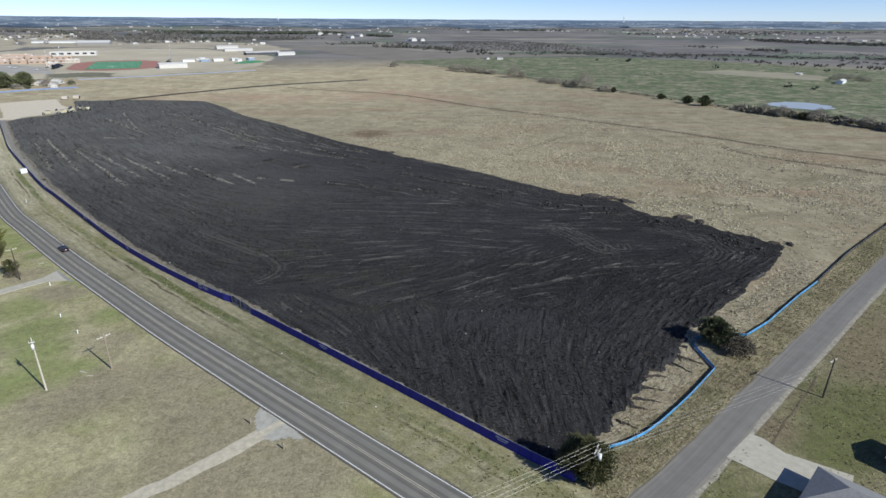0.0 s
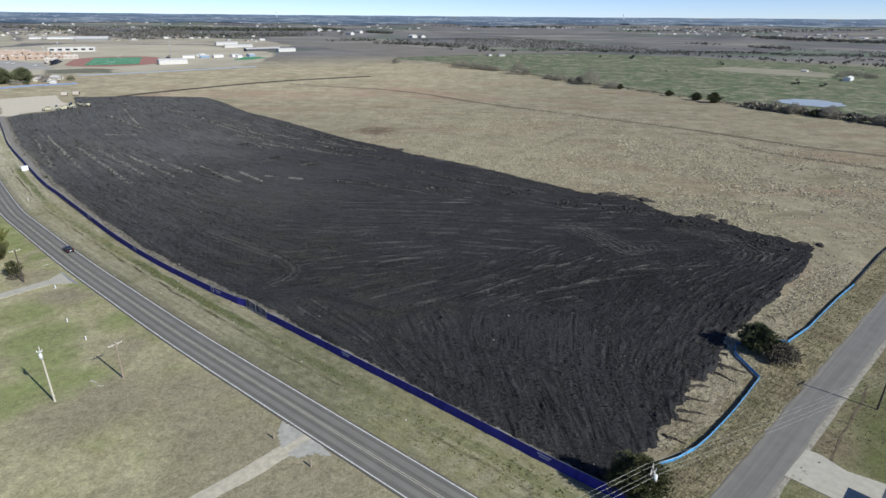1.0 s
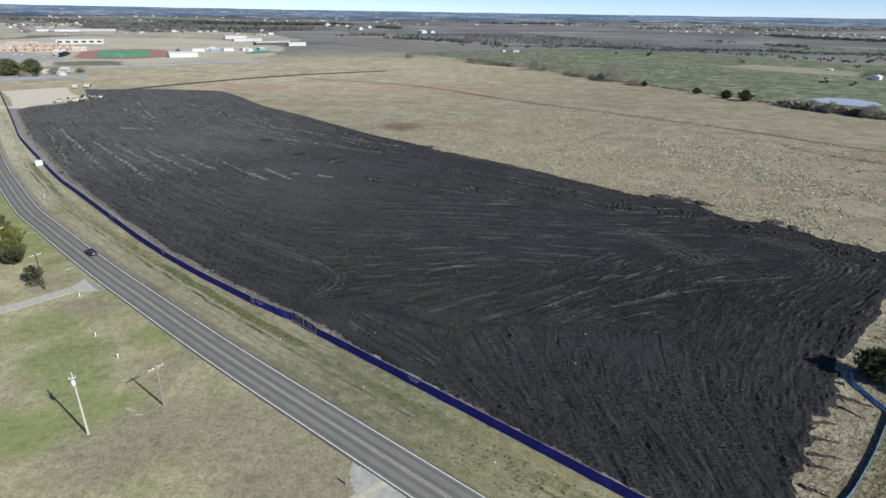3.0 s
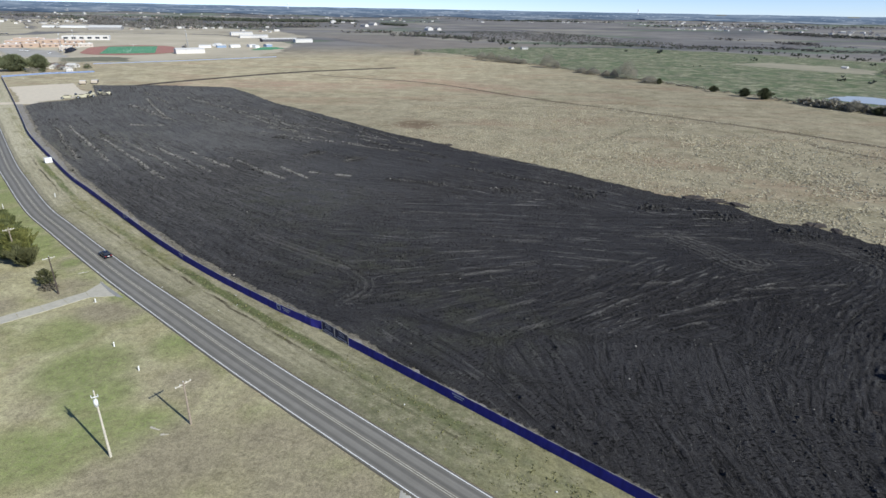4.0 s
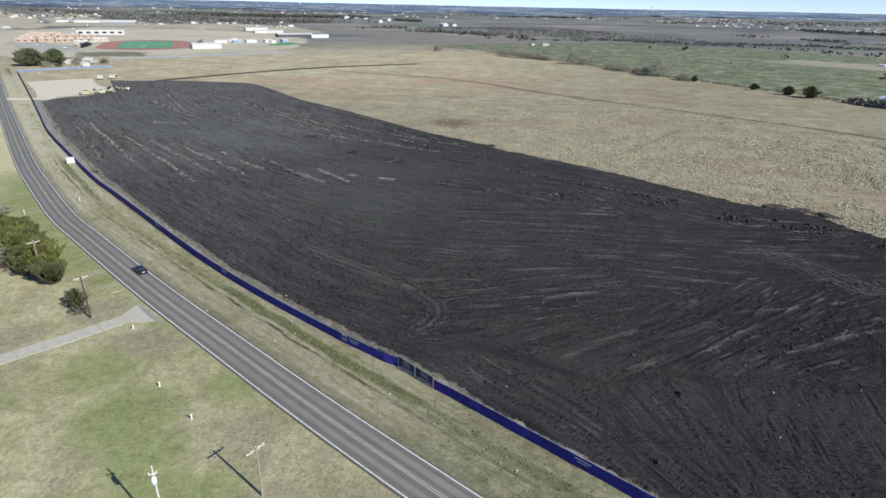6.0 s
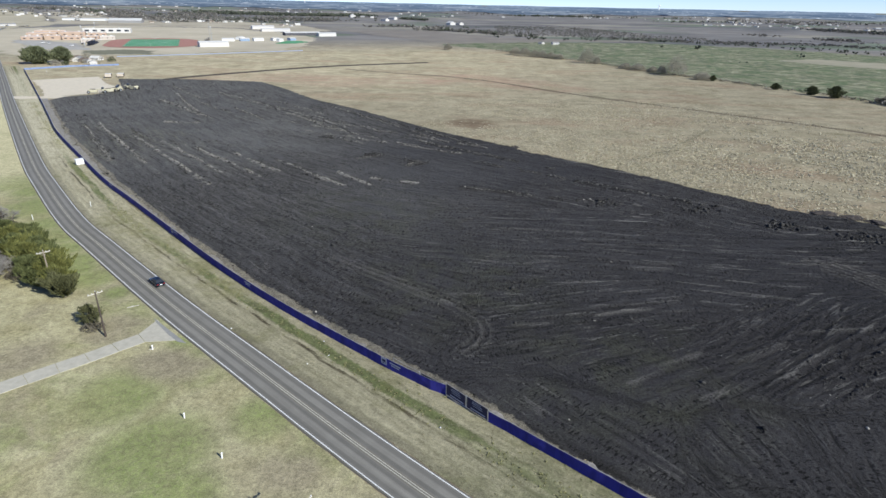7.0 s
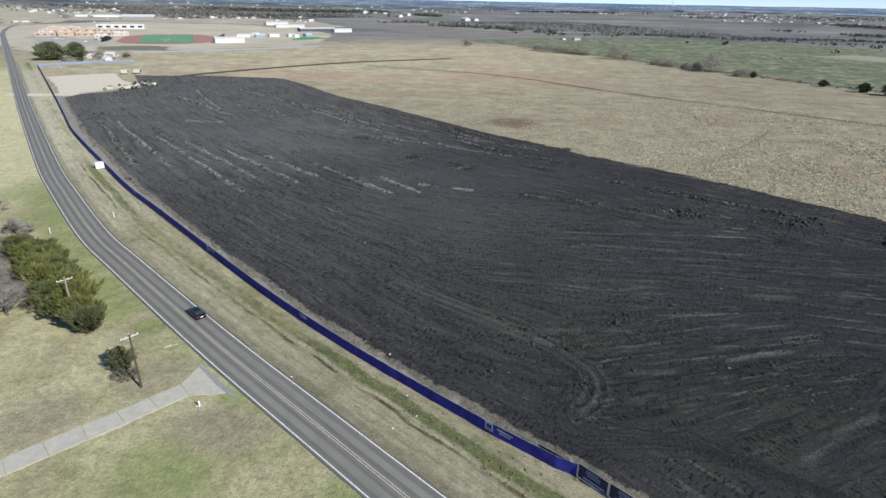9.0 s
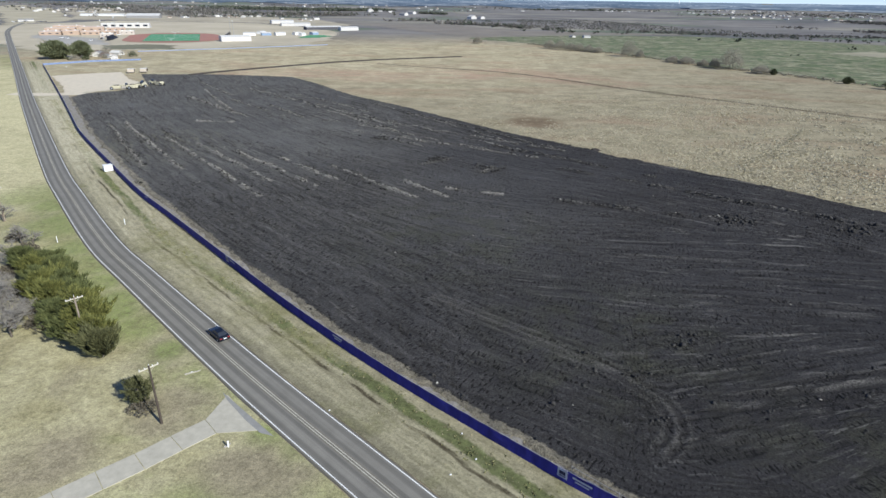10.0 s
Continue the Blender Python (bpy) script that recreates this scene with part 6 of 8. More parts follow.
# hedgerow
HEDGE = "hedgerow trees"
for k, (x, y, h, w) in enumerate(((192, 502, 9, 12), (183, 516, 7, 9), (169, 545, 5.0, 7), (138, 597, 5.0, 6), (215, 470, 4.5, 7), (237, 433, 5.0, 8), (255, 420, 5, 8))):
    cedar(x, y, h, w, M_CEDARD, "dark green cedar in the pasture hedgerow", 150 + k, HEDGE, bulge=0.18, clumps=420)
for k, (x, y, h, w) in enumerate(((-30, 838, 8, 14), (-18, 825, 8.5, 14), (-6, 815, 7, 12), (3, 808, 6.5, 12), (13, 798, 6, 12), (22, 788, 5, 10), (48, 744, 14, 17), (58, 735, 7, 8), (80, 690, 4.5, 12), (90, 677, 5, 14), (101, 660, 4.5, 9), (116, 633, 15, 19), (106, 646, 7, 9), (131, 604, 5, 14), (222, 460, 6, 10), (229, 448, 6, 11), (243, 428, 6, 11), (250, 437, 6, 10), (262, 400, 6, 11), (268, 385, 6, 11), (-122, 900, 7, 12))):
    shrub(x, y, h * 1.25, w, M_HEDGE, "large leafless grey-brown hedgerow bush", 170 + k, HEDGE, "hedgerow_bush", 420)


def batch_tufts(name, pts, mat, label, category, size, n, seed, up=0.8, flat=0.6):
    """Many small clumps as one object."""
    rng = np.random.RandomState(seed)
    m = len(pts)
    c = np.repeat(np.asarray(pts, dtype=np.float64), n, axis=0)
    s = np.repeat(np.asarray(size, dtype=np.float64) * np.ones(m), n)
    d = rng.normal(size=(m * n, 3))
    d[:, 2] = np.abs(d[:, 2]) * flat + up
    d /= np.linalg.norm(d, axis=1)[:, None]
    t = np.cross(d, rng.normal(size=(m * n, 3)))
    t /= np.linalg.norm(t, axis=1)[:, None] + 1e-9
    o = c + d * (s * rng.uniform(0.0, 0.35, m * n))[:, None]
    V = np.stack([o - t * (s * 0.3)[:, None], o + t * (s * 0.3)[:, None], o + d * s[:, None]], axis=1).reshape(-1, 3)
    me = bpy.data.meshes.new(name)
    me.vertices.add(len(V))
    me.vertices.foreach_set("co", V.astype(np.float32).ravel())
    me.loops.add(len(V))
    me.loops.foreach_set("vertex_index", np.arange(len(V), dtype=np.int32))
    k = len(V) // 3
    me.polygons.add(k)
    me.polygons.foreach_set("loop_start", np.arange(0, 3 * k, 3, dtype=np.int32))
    me.polygons.foreach_set("loop_total", np.full(k, 3, dtype=np.int32))
    me.materials.append(mat)
    me.update(calc_edges=True)
    ob = new(name, me)
    tagged(ob, label, category, kind="stuff")
    return ob


def hedge_stuff():
    rng = np.random.RandomState(5)
    line = spline([(-53, 905), (8, 806), (44, 768), (115, 643), (142, 603), (171, 551), (197, 511), (219, 462), (246, 432), (268, 388), (330, 300)], 1.2)
    pts, sz = [], []
    for i, p in enumerate(line):
        dens = noise.noise((i * 0.03, 3.3, 0))
        for _ in range(4 if p.y < 480 else 2 if dens > -0.05 else 1):
            q = (p.x + rng.normal() * 2.6, p.y + rng.normal() * 2.6)
            pts.append((*q, terrain(*q) + 0.2 + rng.rand() * (3.2 if p.y < 480 else 1.0)))
            sz.append((2.1 if p.y < 480 else 1.0) * rng.uniform(0.6, 1.3))
    batch_tufts("hedgerow_brush", pts, M_HEDGE, "brown leafless hedgerow brush beside green pasture", "hedge", sz, 14, 6, 0.5, 0.8)


hedge_stuff()


def far_woods():
    """Tree lines, woods and thickets out to the far country."""
    rng = np.random.RandomState(8)
    kinds = {"grey": ([], []), "brown": ([], []), "dark": ([], [])}

    def put(kind, x, y, h, n=3):
        pts, sz = kinds[kind]
        for _ in range(n):
            pts.append((x + rng.normal() * h * 0.4, y + rng.normal() * h * 0.4, terrain(x, y) + h * rng.uniform(0.0, 0.5)))
            sz.append(h * rng.uniform(0.3, 0.55))

    def row(kind, line, n, width, h, gap=0.35, mixed=0.0):
        """Trees along a line of plan points, with gaps."""
        seg = [(Vector(a), Vector(b)) for a, b in zip(line, line[1:])]
        cum = np.cumsum([0] + [(b - a).length for a, b in seg])
        for d in rng.uniform(0, cum[-1], n):
            i = min(len(seg) - 1, int(np.searchsorted(cum, d) - 1) if d > 0 else 0)
            q = seg[i][0].lerp(seg[i][1], (d - cum[i]) / (cum[i + 1] - cum[i]))
            x, y = q.x + rng.normal() * width, q.y + rng.normal() * width
            if vnoise(np.array([x / 40]), np.array([y / 40]), 3)[0] < gap:
                continue
            put("dark" if rng.rand() < mixed else kind, x, y, h * rng.uniform(0.6, 1.25))

    def thicket(kind, poly, n, h, mixed=0.0, gap=0.3):
        """Trees strewn over a polygon of the plan."""
        xs = rng.uniform(min(p[0] for p in poly), max(p[0] for p in poly), n)
        ys = rng.uniform(min(p[1] for p in poly), max(p[1] for p in poly), n)
        ok = inside(poly, xs, ys) & (vnoise(xs / 55, ys / 55, 12) > gap)
        for x, y in zip(xs[ok], ys[ok]):
            put("dark" if rng.rand() < mixed else kind, x, y, h * rng.uniform(0.6, 1.3), 2 if h > 7 else 1)

    # brown woods and evergreen belts beyond the school
    thicket("brown", [(-1330, 1971), (-1128, 2006), (-1083, 2240), (-813, 1692), (-872, 1545), (-1120, 1667)], 3800, 8.5, 0.05)
    row("dark", [(-1131, 2164), (-800, 2171), (-536, 2298)], 700, 22, 11, 0.2)
    row("brown", [(-821, 1690), (-698, 1795), (-553, 1828)], 420, 26, 10, 0.25, 0.2)
    row("dark", [(-376, 2123), (-289, 2045)], 110, 7, 8, 0.1)
    row("brown", [(-363, 1536), (-303, 1602), (-221, 1556), (-124, 1625)], 90, 14, 7, 0.4, 0.4)
    row("brown", [(-220, 1450), (-136, 1435), (-52, 1330)], 130, 12, 8, 0.3, 0.35)
    row("brown", [(-52, 1330), (20, 1230), (110, 1195), (180, 1225)], 160, 10, 7, 0.3, 0.45)
    # scrub between the green pasture and the far fields
    thicket("brown", [(-67, 1726), (127, 1777), (232, 1594), (279, 1393), (370, 1311), (378, 1217), (177, 1211), (70, 1298), (-52, 1330)], 5200, 4.2, 0.1, 0.3)
    row("dark", [(180, 1225), (300, 1160), (380, 1110), (440, 1035), (500, 935), (570, 875)], 60, 8, 6, 0.3)
    row("brown", [(180, 1230), (340, 1190), (520, 1170), (562, 1107), (707, 1079), (960, 900)], 900, 14, 4.2, 0.3, 0.1)
    row("brown", [(523, 1519), (545, 1444)], 16, 6, 6, 0.0)
    row("brown", [(590, 1362), (652, 1308)], 60, 8, 6, 0.0)
    row("grey", [(560, 1300), (1000, 1000)], 150, 24, 4)
    row("grey", [(600, 1000), (900, 660)], 300, 22, 5)
    row("brown", [(828, 1861), (904, 1655), (998, 1536), (1250, 1300)], 900, 22, 7, 0.1, 0.35)
    row("dark", [(19, 2718), (200, 2740), (396, 2755)], 160, 14, 9, 0.3)
    row("brown", [(-1703, 2108), (-1330, 2090)], 160, 40, 10)
    row("grey", [(-1500, 1950), (-1300, 1760), (-1060, 1430)], 60, 30, 8)
    row("dark", [(-1452, 1912), (-1300, 1960)], 50, 20, 9)
    row("grey", [(-900, 1500), (-735, 1644), (-600, 1640)], 90, 22, 8, 0.3, 0.3)
    row("grey", [(-300, 1545), (-190, 1430)], 30, 8, 8)
    for r0, r1, n in ((1900, 2300, 1500), (2300, 2900, 4600)):
        for _ in range(n):
            r, az = rng.uniform(r0, r1), radians(rng.uniform(-62, 62))
            x, y = r * math.sin(az), r * math.cos(az)
            if r < 2350 and x > -420:
                continue
            if vnoise(np.array([(x * 0.88 + y * 0.47) / 420]), np.array([(y * 0.88 - x * 0.47) / 110]), 4)[0] < 0.56:
                continue
            put("dark" if rng.rand() < 0.3 else "brown", x, y, rng.uniform(5, 9))
    # scattered evergreens of the green pasture
    for _ in range(60):
        x, y = rng.uniform(-150, 750), rng.uniform(500, 1400)
        if y > 1380 - abs(x - 200) * 0.9 or (y < 900 - x * 1.1) or y + 1.25 * x < 760:
            continue
        put("dark", x, y, rng.uniform(1.6, 3.2))
    for x, y in ((310, 1149), (353, 1135), (369, 1105), (425, 1151), (412, 1050), (421, 1037), (439, 1024), (460, 1000), (480, 976), (488, 954), (507, 922), (476, 836), (551, 892), (570, 873), (208, 1044), (250, 1007), (348, 889), (332, 648), (346, 623), (-54, 1232), (4, 1184), (31, 1186), (69, 1171), (109, 1190), (133, 1209)):
        put("dark", x, y, rng.uniform(4.5, 7.5), 5)
    batch_tufts("far_woods", kinds["grey"][0], M_FARWOOD, "distant leafless grey tree lines", "woods", kinds["grey"][1], 8, 9, 0.4, 0.9)
    batch_tufts("far_woods", kinds["brown"][0], M_BROWNWOOD, "distant brown leafless woods and thickets", "woods", kinds["brown"][1], 7, 10, 0.4, 0.9)
    batch_tufts("far_evergreens", kinds["dark"][0], M_DARKWOOD, "dark evergreen belts across the far fields", "woods", kinds["dark"][1], 9, 11, 0.7, 0.8)


far_woods()

# ---- buildings ----
def roof_gable(bm, w, l, h, rise, over=0.4, thick=0.18):
    """A gable roof over a plan w (x) by l (y), ridge along y."""
    a = w / 2 + over
    o = [(-a, h - 0.1), (0, h + rise), (a, h - 0.1), (a, h - 0.1 + thick), (0, h + rise + thick * 1.2), (-a, h - 0.1 + thick)]
    bm_prism(bm, o, -l / 2 - over, l / 2 + over)


def roof_hip(bm, w, l, h, rise, over=0.5):
    a, b = w / 2 + over, l / 2 + over
    k = max(0.05, (l - w) / 2)
    base = [bm.verts.new(v) for v in ((-a, -b, h), (a, -b, h), (a, b, h), (-a, b, h))]
    eave = [bm.verts.new((v.co.x, v.co.y, h - 0.2)) for v in base]
    r0, r1 = bm.verts.new((0, -k, h + rise)), bm.verts.new((0, k, h + rise))
    for f in ((base[0], base[1], r0), (base[1], base[2], r1, r0), (base[2], base[3], r1), (base[3], base[0], r0, r1)):
        bm.faces.new(f)
    for i in range(4):
        bm.faces.new((base[i], eave[i], eave[(i + 1) % 4], base[(i + 1) % 4]))
    bm.faces.new(eave)


def window(parent, x, y, z, w, h, axis, mat_frame):
    """A framed pane on a wall that faces along x or y."""
    s = (w, 0.1, h) if axis == 'y' else (0.1, w, h)
    bm = bmesh.new()
    bm_box(bm, (x, y, z), s)
    f = part("window", bm, mat_frame, parent)
    bm = bmesh.new()
    s2 = (w - 0.2, 0.14, h - 0.2) if axis == 'y' else (0.14, w - 0.2, h - 0.2)
    bm_box(bm, (x, y, z), s2)
    part("pane", bm, M_GLASS, f)


def house(name, x, y, turn, w, l, h, rise, wall, roof, label, group="", hip=False, gz=None, fine=True, category="house"):
    t = thing(name, x, y, turn, label, category, group, gz)
    bm = bmesh.new()
    if hip:
        bm_box(bm, (0, 0, h / 2 - 0.15), (w, l, h - 0.1))
    else:
        bm_prism(bm, [(-w / 2, -0.2), (w / 2, -0.2), (w / 2, h), (0, h + rise - 0.05), (-w / 2, h)], -l / 2, l / 2)
    part("wall", bm, wall, t)
    bm = bmesh.new()
    (roof_hip if hip else roof_gable)(bm, w, l, h, rise)
    part("roof", bm, roof, t)
    bm = bmesh.new()
    bm_box(bm, (w / 2, l * 0.06, 1.05), (0.12, 1.0, 2.1))
    part("door", bm, M_ROOFBROWN, t)
    if fine:
        for k in (-0.32, -0.14, 0.26):
            window(t, w / 2, l * k, 1.6, 1.2, 1.3, 'x', M_WHITE)
            window(t, -w / 2, l * k, 1.6, 1.2, 1.3, 'x', M_WHITE)
        for k in (-0.22, 0.22):
            window(t, w * k, -l / 2, 1.6, 1.2, 1.3, 'y', M_WHITE)
    return t


def block(name, x, y, turn, w, l, h, wall, roof, label, bays=0, side=-1, category="building", win=(2.2, 1.6), wz=None, group="", z=None):
    """A flat-roofed building with a parapet and a row of windows along its long side."""
    t = thing(name, x, y, turn, label, category, group, z)
    bm = bmesh.new()
    bm_box(bm, (0, 0, h / 2 - 0.4), (w, l, h + 0.4))
    part("wall", bm, wall, t)
    bm = bmesh.new()
    bm_box(bm, (0, 0, h - 0.1), (w - 0.7, l - 0.7, 0.24))
    part("roof", bm, roof, t)
    bm = bmesh.new()
    for s in (-1, 1):
        bm_box(bm, (s * (w / 2 - 0.15), 0, h + 0.05), (0.34, l + 0.06, 0.5))
        bm_box(bm, (0, s * (l / 2 - 0.15), h + 0.06), (w - 0.7, 0.34, 0.5))
    part("parapet", bm, roof, t)
    for k in range(bays):
        u = (k + 0.5) / bays - 0.5
        window(t, w * u, side * l / 2, wz or h * 0.5, win[0], win[1], 'y', wall)
    for k in (-0.3, 0.25):
        bm = bmesh.new()
        bm_box(bm, (w * k, 0.1 * l, h + 0.6), (2.2, 1.8, 1.0), 0, 0.1)
        part("roof_unit", bm, M_CERAMIC, t)
    return t


def metal_shed(x, y, turn, w, l, h, rise, label, wall=None, doors=3, group="", z=None, roof=None):
    t = thing("metal_shed", x, y, turn, label, "shed", group, z)
    bm = bmesh.new()
    bm_prism(bm, [(-w / 2, -0.3), (w / 2, -0.3), (w / 2, h), (0, h + rise - 0.04), (-w / 2, h)], -l / 2, l / 2)
    part("wall", bm, wall or M_WALLWHITE, t)
    bm = bmesh.new()
    roof_gable(bm, w, l, h, rise, 0.3, 0.12)
    part("roof", bm, roof or M_METALROOF, t)
    for k in range(doors):
        bm = bmesh.new()
        bm_box(bm, (w / 2, l * ((k + 0.5) / doors - 0.5), h * 0.36), (0.14, l / doors * 0.55, h * 0.72))
        part("roller_door", bm, M_CERAMIC, t)
    return t


# house and outbuilding by the side street
house("house", 55.1, 63.8, 47, 8.5, 12.5, 2.7, 2.3, M_BRICKPALE, M_ROOFGREY, "single-storey house with a grey hipped shingle roof", hip=True)
house("house", 71.6, 73.6, 42, 7, 9.5, 2.2, 1.0, M_WALLBLUE, M_ROOFGREY, "blue-grey sided house with white windows")
dv = [(41.9, 76.2, 0.11), (48.2, 82.2, 0.11), (49.8, 81.2, 0.11), (51.9, 77.6, 0.11), (60.0, 73.0, 0.11), (55.0, 66.0, 0.11), (47.0, 71.6, 0.11), (44.4, 74.0, 0.11)]
dr = mesh_object("house_drive", dv + [(x, y, 0.0) for x, y, z in dv], [tuple(range(7, -1, -1))] + [(k, (k + 1) % 8, 8 + (k + 1) % 8, 8 + k) for k in range(8)], M_CONC)
tagged(dr, "pale concrete house driveway off the side street", "driveway", kind="structure")
L = spline([(50.5, 79.4), (55.5, 85.5), (58.3, 88.3), (62, 92.3), (66.2, 96.9), (69.6, 101.1)], 0.6)
ob = ribbon("roadside_ditch", L, [-0.2, -0.06, 0.06, 0.2], M_RUT, 0.05, [0.0, 0.02, 0.02, 0.0], wobble=0.2)
tagged(ob, "narrow dark eroded roadside ditch", "ditch", kind="structure")

# school grounds
pink = simple("pinkish_membrane_roof", (0.52, 0.42, 0.36), 0.1, 0.2, 0.85)
for x, y, w, l, hh, n in ((-725, 880, 26, 26, 4.4, 3), (-703, 893, 20, 22, 5.6, 1), (-683, 906, 24, 28, 4.4, 3), (-662, 921, 20, 22, 4.8, 2), (-742, 905, 18, 22, 4.0, 2)):
    block("school_building", x, y, 33, w, l, hh, M_BRICK, pink, "low pinkish brick school wing with a pale roof", n, -1, win=(3.6, 1.5), group="school wings")
for x, y, w, l, hh in ((-762, 948, 40, 30, 5.4), (-728, 972, 34, 34, 6.6), (-700, 990, 26, 26, 5.0), (-795, 1010, 44, 24, 5.2)):
    block("school_building", x, y, 33, w, l, hh, M_BRICK, pink, "red brick school wing with a pale pinkish roof", 3, -1, win=(3.4, 1.5), group="school wings")
block("school_hall", -741, 1080, 26, 74, 24, 7.0, M_WALLWHITE, M_ROOFPALE, "long white school hall with large dark windows", 6, -1, win=(7.0, 3.2), wz=3.8)
for x, y, w, l in ((-628, 862, 16, 14), (-640, 925, 20, 12)):
    block("field_house", x, y, 30, w, l, 5.0, M_BRICKPALE, M_ROOFPALE, "small pale brick building by the stadium", 3, -1, win=(1.6, 1.2))
metal_shed(-441, 853, 127, 16, 38, 5.8, 1.6, "long white metal field house with a low roof", doors=0)
metal_shed(-560, 1340, 120, 22, 46, 5.5, 1.6, "large white metal barn among farm buildings", doors=2)
metal_shed(-503, 1262, 118, 18, 56, 4.5, 1.4, "white roofed metal building among farm buildings", doors=3)
# The walls are one dark colour; no bays are cut into them.
metal_shed(-416, 1160, 126, 18, 66, 4.5, 1.6, "long grey metal building with dark walls", simple("dark_shed_wall", (0.08, 0.08, 0.09), 0.2, 1, 0.8), doors=0)
metal_shed(-366, 1148, 130, 13, 34, 5.2, 1.2, "white metal building at the edge of the pasture", doors=0)
for k, (x, y, w, l) in enumerate(((-470, 965, 12, 18), (-448, 975, 9, 14), (-430, 985, 8, 16), (-408, 1000, 9, 12), (-386, 1015, 8, 12), (-395, 985, 7, 10), (-468, 1005, 8, 14))):
    metal_shed(x, y, 115 + 9 * k, w, l, 3.4, 1.1, "low metal shed by the ball fields", (M_WHITE, M_WALLBLUE, M_CERAMIC)[k % 3], 2, "ball field sheds")
metal_shed(-1060, 1480, 110, 24, 95, 3.6, 1.6, "long pale metal warehouse in the distance", M_CERAMIC, 0)
metal_shed(-930, 1440, 112, 42, 70, 5, 4.5, "large pale roofed arena building in the distance", M_ROOFGREY, 0)


def stadium():
    """Running track with a turf field, posts and stands."""
    cx, cy, turn = -546, 886, 117

    def oval(r, half, n=28):
        pts = []
        for k in range(n):
            a = -math.pi / 2 + math.pi * k / (n - 1)
            pts.append(Vector((half + r * math.cos(a), r * math.sin(a))))
        for k in range(n):
            a = math.pi / 2 + math.pi * k / (n - 1)
            pts.append(Vector((-half + r * math.cos(a), r * math.sin(a))))
        return pts

    def world(p, dz=0.0):
        c, s = math.cos(radians(turn)), math.sin(radians(turn))
        q = (cx + p.x * c - p.y * s, cy + p.x * s + p.y * c)
        return (*q, terrain(*q) + 0.35 + dz)

    a, b = oval(60, 40), oval(49, 40)
    n = len(a)
    v = [world(p) for p in a] + [world(p) for p in b]
    ob = mesh_object("running_track", v, [(k, (k + 1) % n, n + (k + 1) % n, n + k) for k in range(n)], M_TRACKRED)
    tagged(ob, "red oval running track round a sports field", "running track", kind="structure")
    c0 = world(Vector((0, 0)), -0.05)
    ob = mesh_object("track_infield", [world(p, -0.05) for p in b] + [c0], [(k, (k + 1) % n, n) for k in range(n)], M_TRACKRED)
    tagged(ob, "red synthetic ends inside the running track", "running track", kind="structure")
    hx, hy = 72, 34
    xs = np.linspace(-hx, hx, 13)
    v, f = [], []
    for i, x in enumerate(xs):
        for y in (-hy, 0, hy):
            v.append(world(Vector((x, y)), 0.1))
    for i in range(12):
        for j in range(2):
            q = i * 3 + j
            f.append((q, q + 3, q + 4, q + 1))
    field = mesh_object("sports_field", v, f, M_TURF)
    tagged(field, "green artificial turf sports field with white lines", "sports field", kind="structure")
    for k in range(11):
        x = -60 + 12 * k
        q = [world(Vector((x + s * 0.35, y)), 0.18) for s, y in ((-1, -hy), (1, -hy), (1, hy), (-1, hy))]
        mesh_object("yard_line", q, [(0, 1, 2, 3)], M_LINE, field)
    for s in (-1, 1):
        p = world(Vector((s * 66, 0)))
        g = thing("goal_post", p[0], p[1], turn, "white goal post on a turf field", "goal post", "goal posts", p[2])
        bm = bmesh.new()
        bm_tube(bm, (0, 0, 0), (0, 0, 3), 0.16, 0.14, 8)
        part("stem", bm, M_WHITE, g)
        bm = bmesh.new()
        bm_tube(bm, (0, -4.5, 3), (0, 4.5, 3), 0.08, 0.08, 6)
        part("crossbar", bm, M_WHITE, g)
        for e in (-4.5, 4.5):
            bm = bmesh.new()
            bm_tube(bm, (0, e, 2.9), (0, e, 6.5), 0.07, 0.06, 6)
            part("upright", bm, M_WHITE, g)
    dark = simple("dark_bleacher_metal", (0.06, 0.065, 0.08), 0.2, 2, 0.6)
    for (u, w), L in (((-15, 70), 62), ((50, -70), 26)):
        p = world(Vector((u, w)))
        s = 1 if w > 0 else -1
        st = thing("bleachers", p[0], p[1], turn, "dark metal bleachers facing the field", "bleachers", "stadium stands", p[2])
        for k in range(8):
            bm = bmesh.new()
            bm_box(bm, (0, s * k * 0.9, 0.5 + 0.5 * k), (L, 0.5, 0.12))
            bm_box(bm, (0, s * (k * 0.9 + 0.3), 0.25 + 0.25 * k), (L * 0.98, 0.08, 0.5 + 0.5 * k))
            part("bench", bm, dark, st)
    for u, w in ((-60, 78), (60, 78), (-60, -78), (60, -78)):
        p = world(Vector((u, w)))
        m = thing("light_mast", p[0], p[1], turn, "tall steel stadium floodlight mast", "floodlight", "stadium lights", p[2])
        bm = bmesh.new()
        bm_tube(bm, (0, 0, 0), (0, 0, 24), 0.3, 0.15, 8)
        part("mast", bm, M_STEEL, m)
        bm = bmesh.new()
        bm_box(bm, (0, 0, 24), (5, 0.5, 2.0), 0, 0.05)
        part("lamp_rack", bm, M_CERAMIC, m)
    ob = sheet("practice_field", [(-386, 925), (-355, 945), (-345, 985), (-372, 1012), (-392, 998)], 4, 0.3, M_TURF, 2, 31)[0]
    tagged(ob, "small green ball field beside sheds", "sports field", kind="structure")
    ob = sheet("grass_bank", [(-520, 690), (-440, 715), (-470, 765), (-520, 770), (-560, 740)], 6, 0.2, simple("grey_green_turf", (0.17, 0.165, 0.11), 0.15, 0.05, 0.95), 6, 32)[0]
    tagged(ob, "grey-green grass bank below the school", "grass", kind="structure")
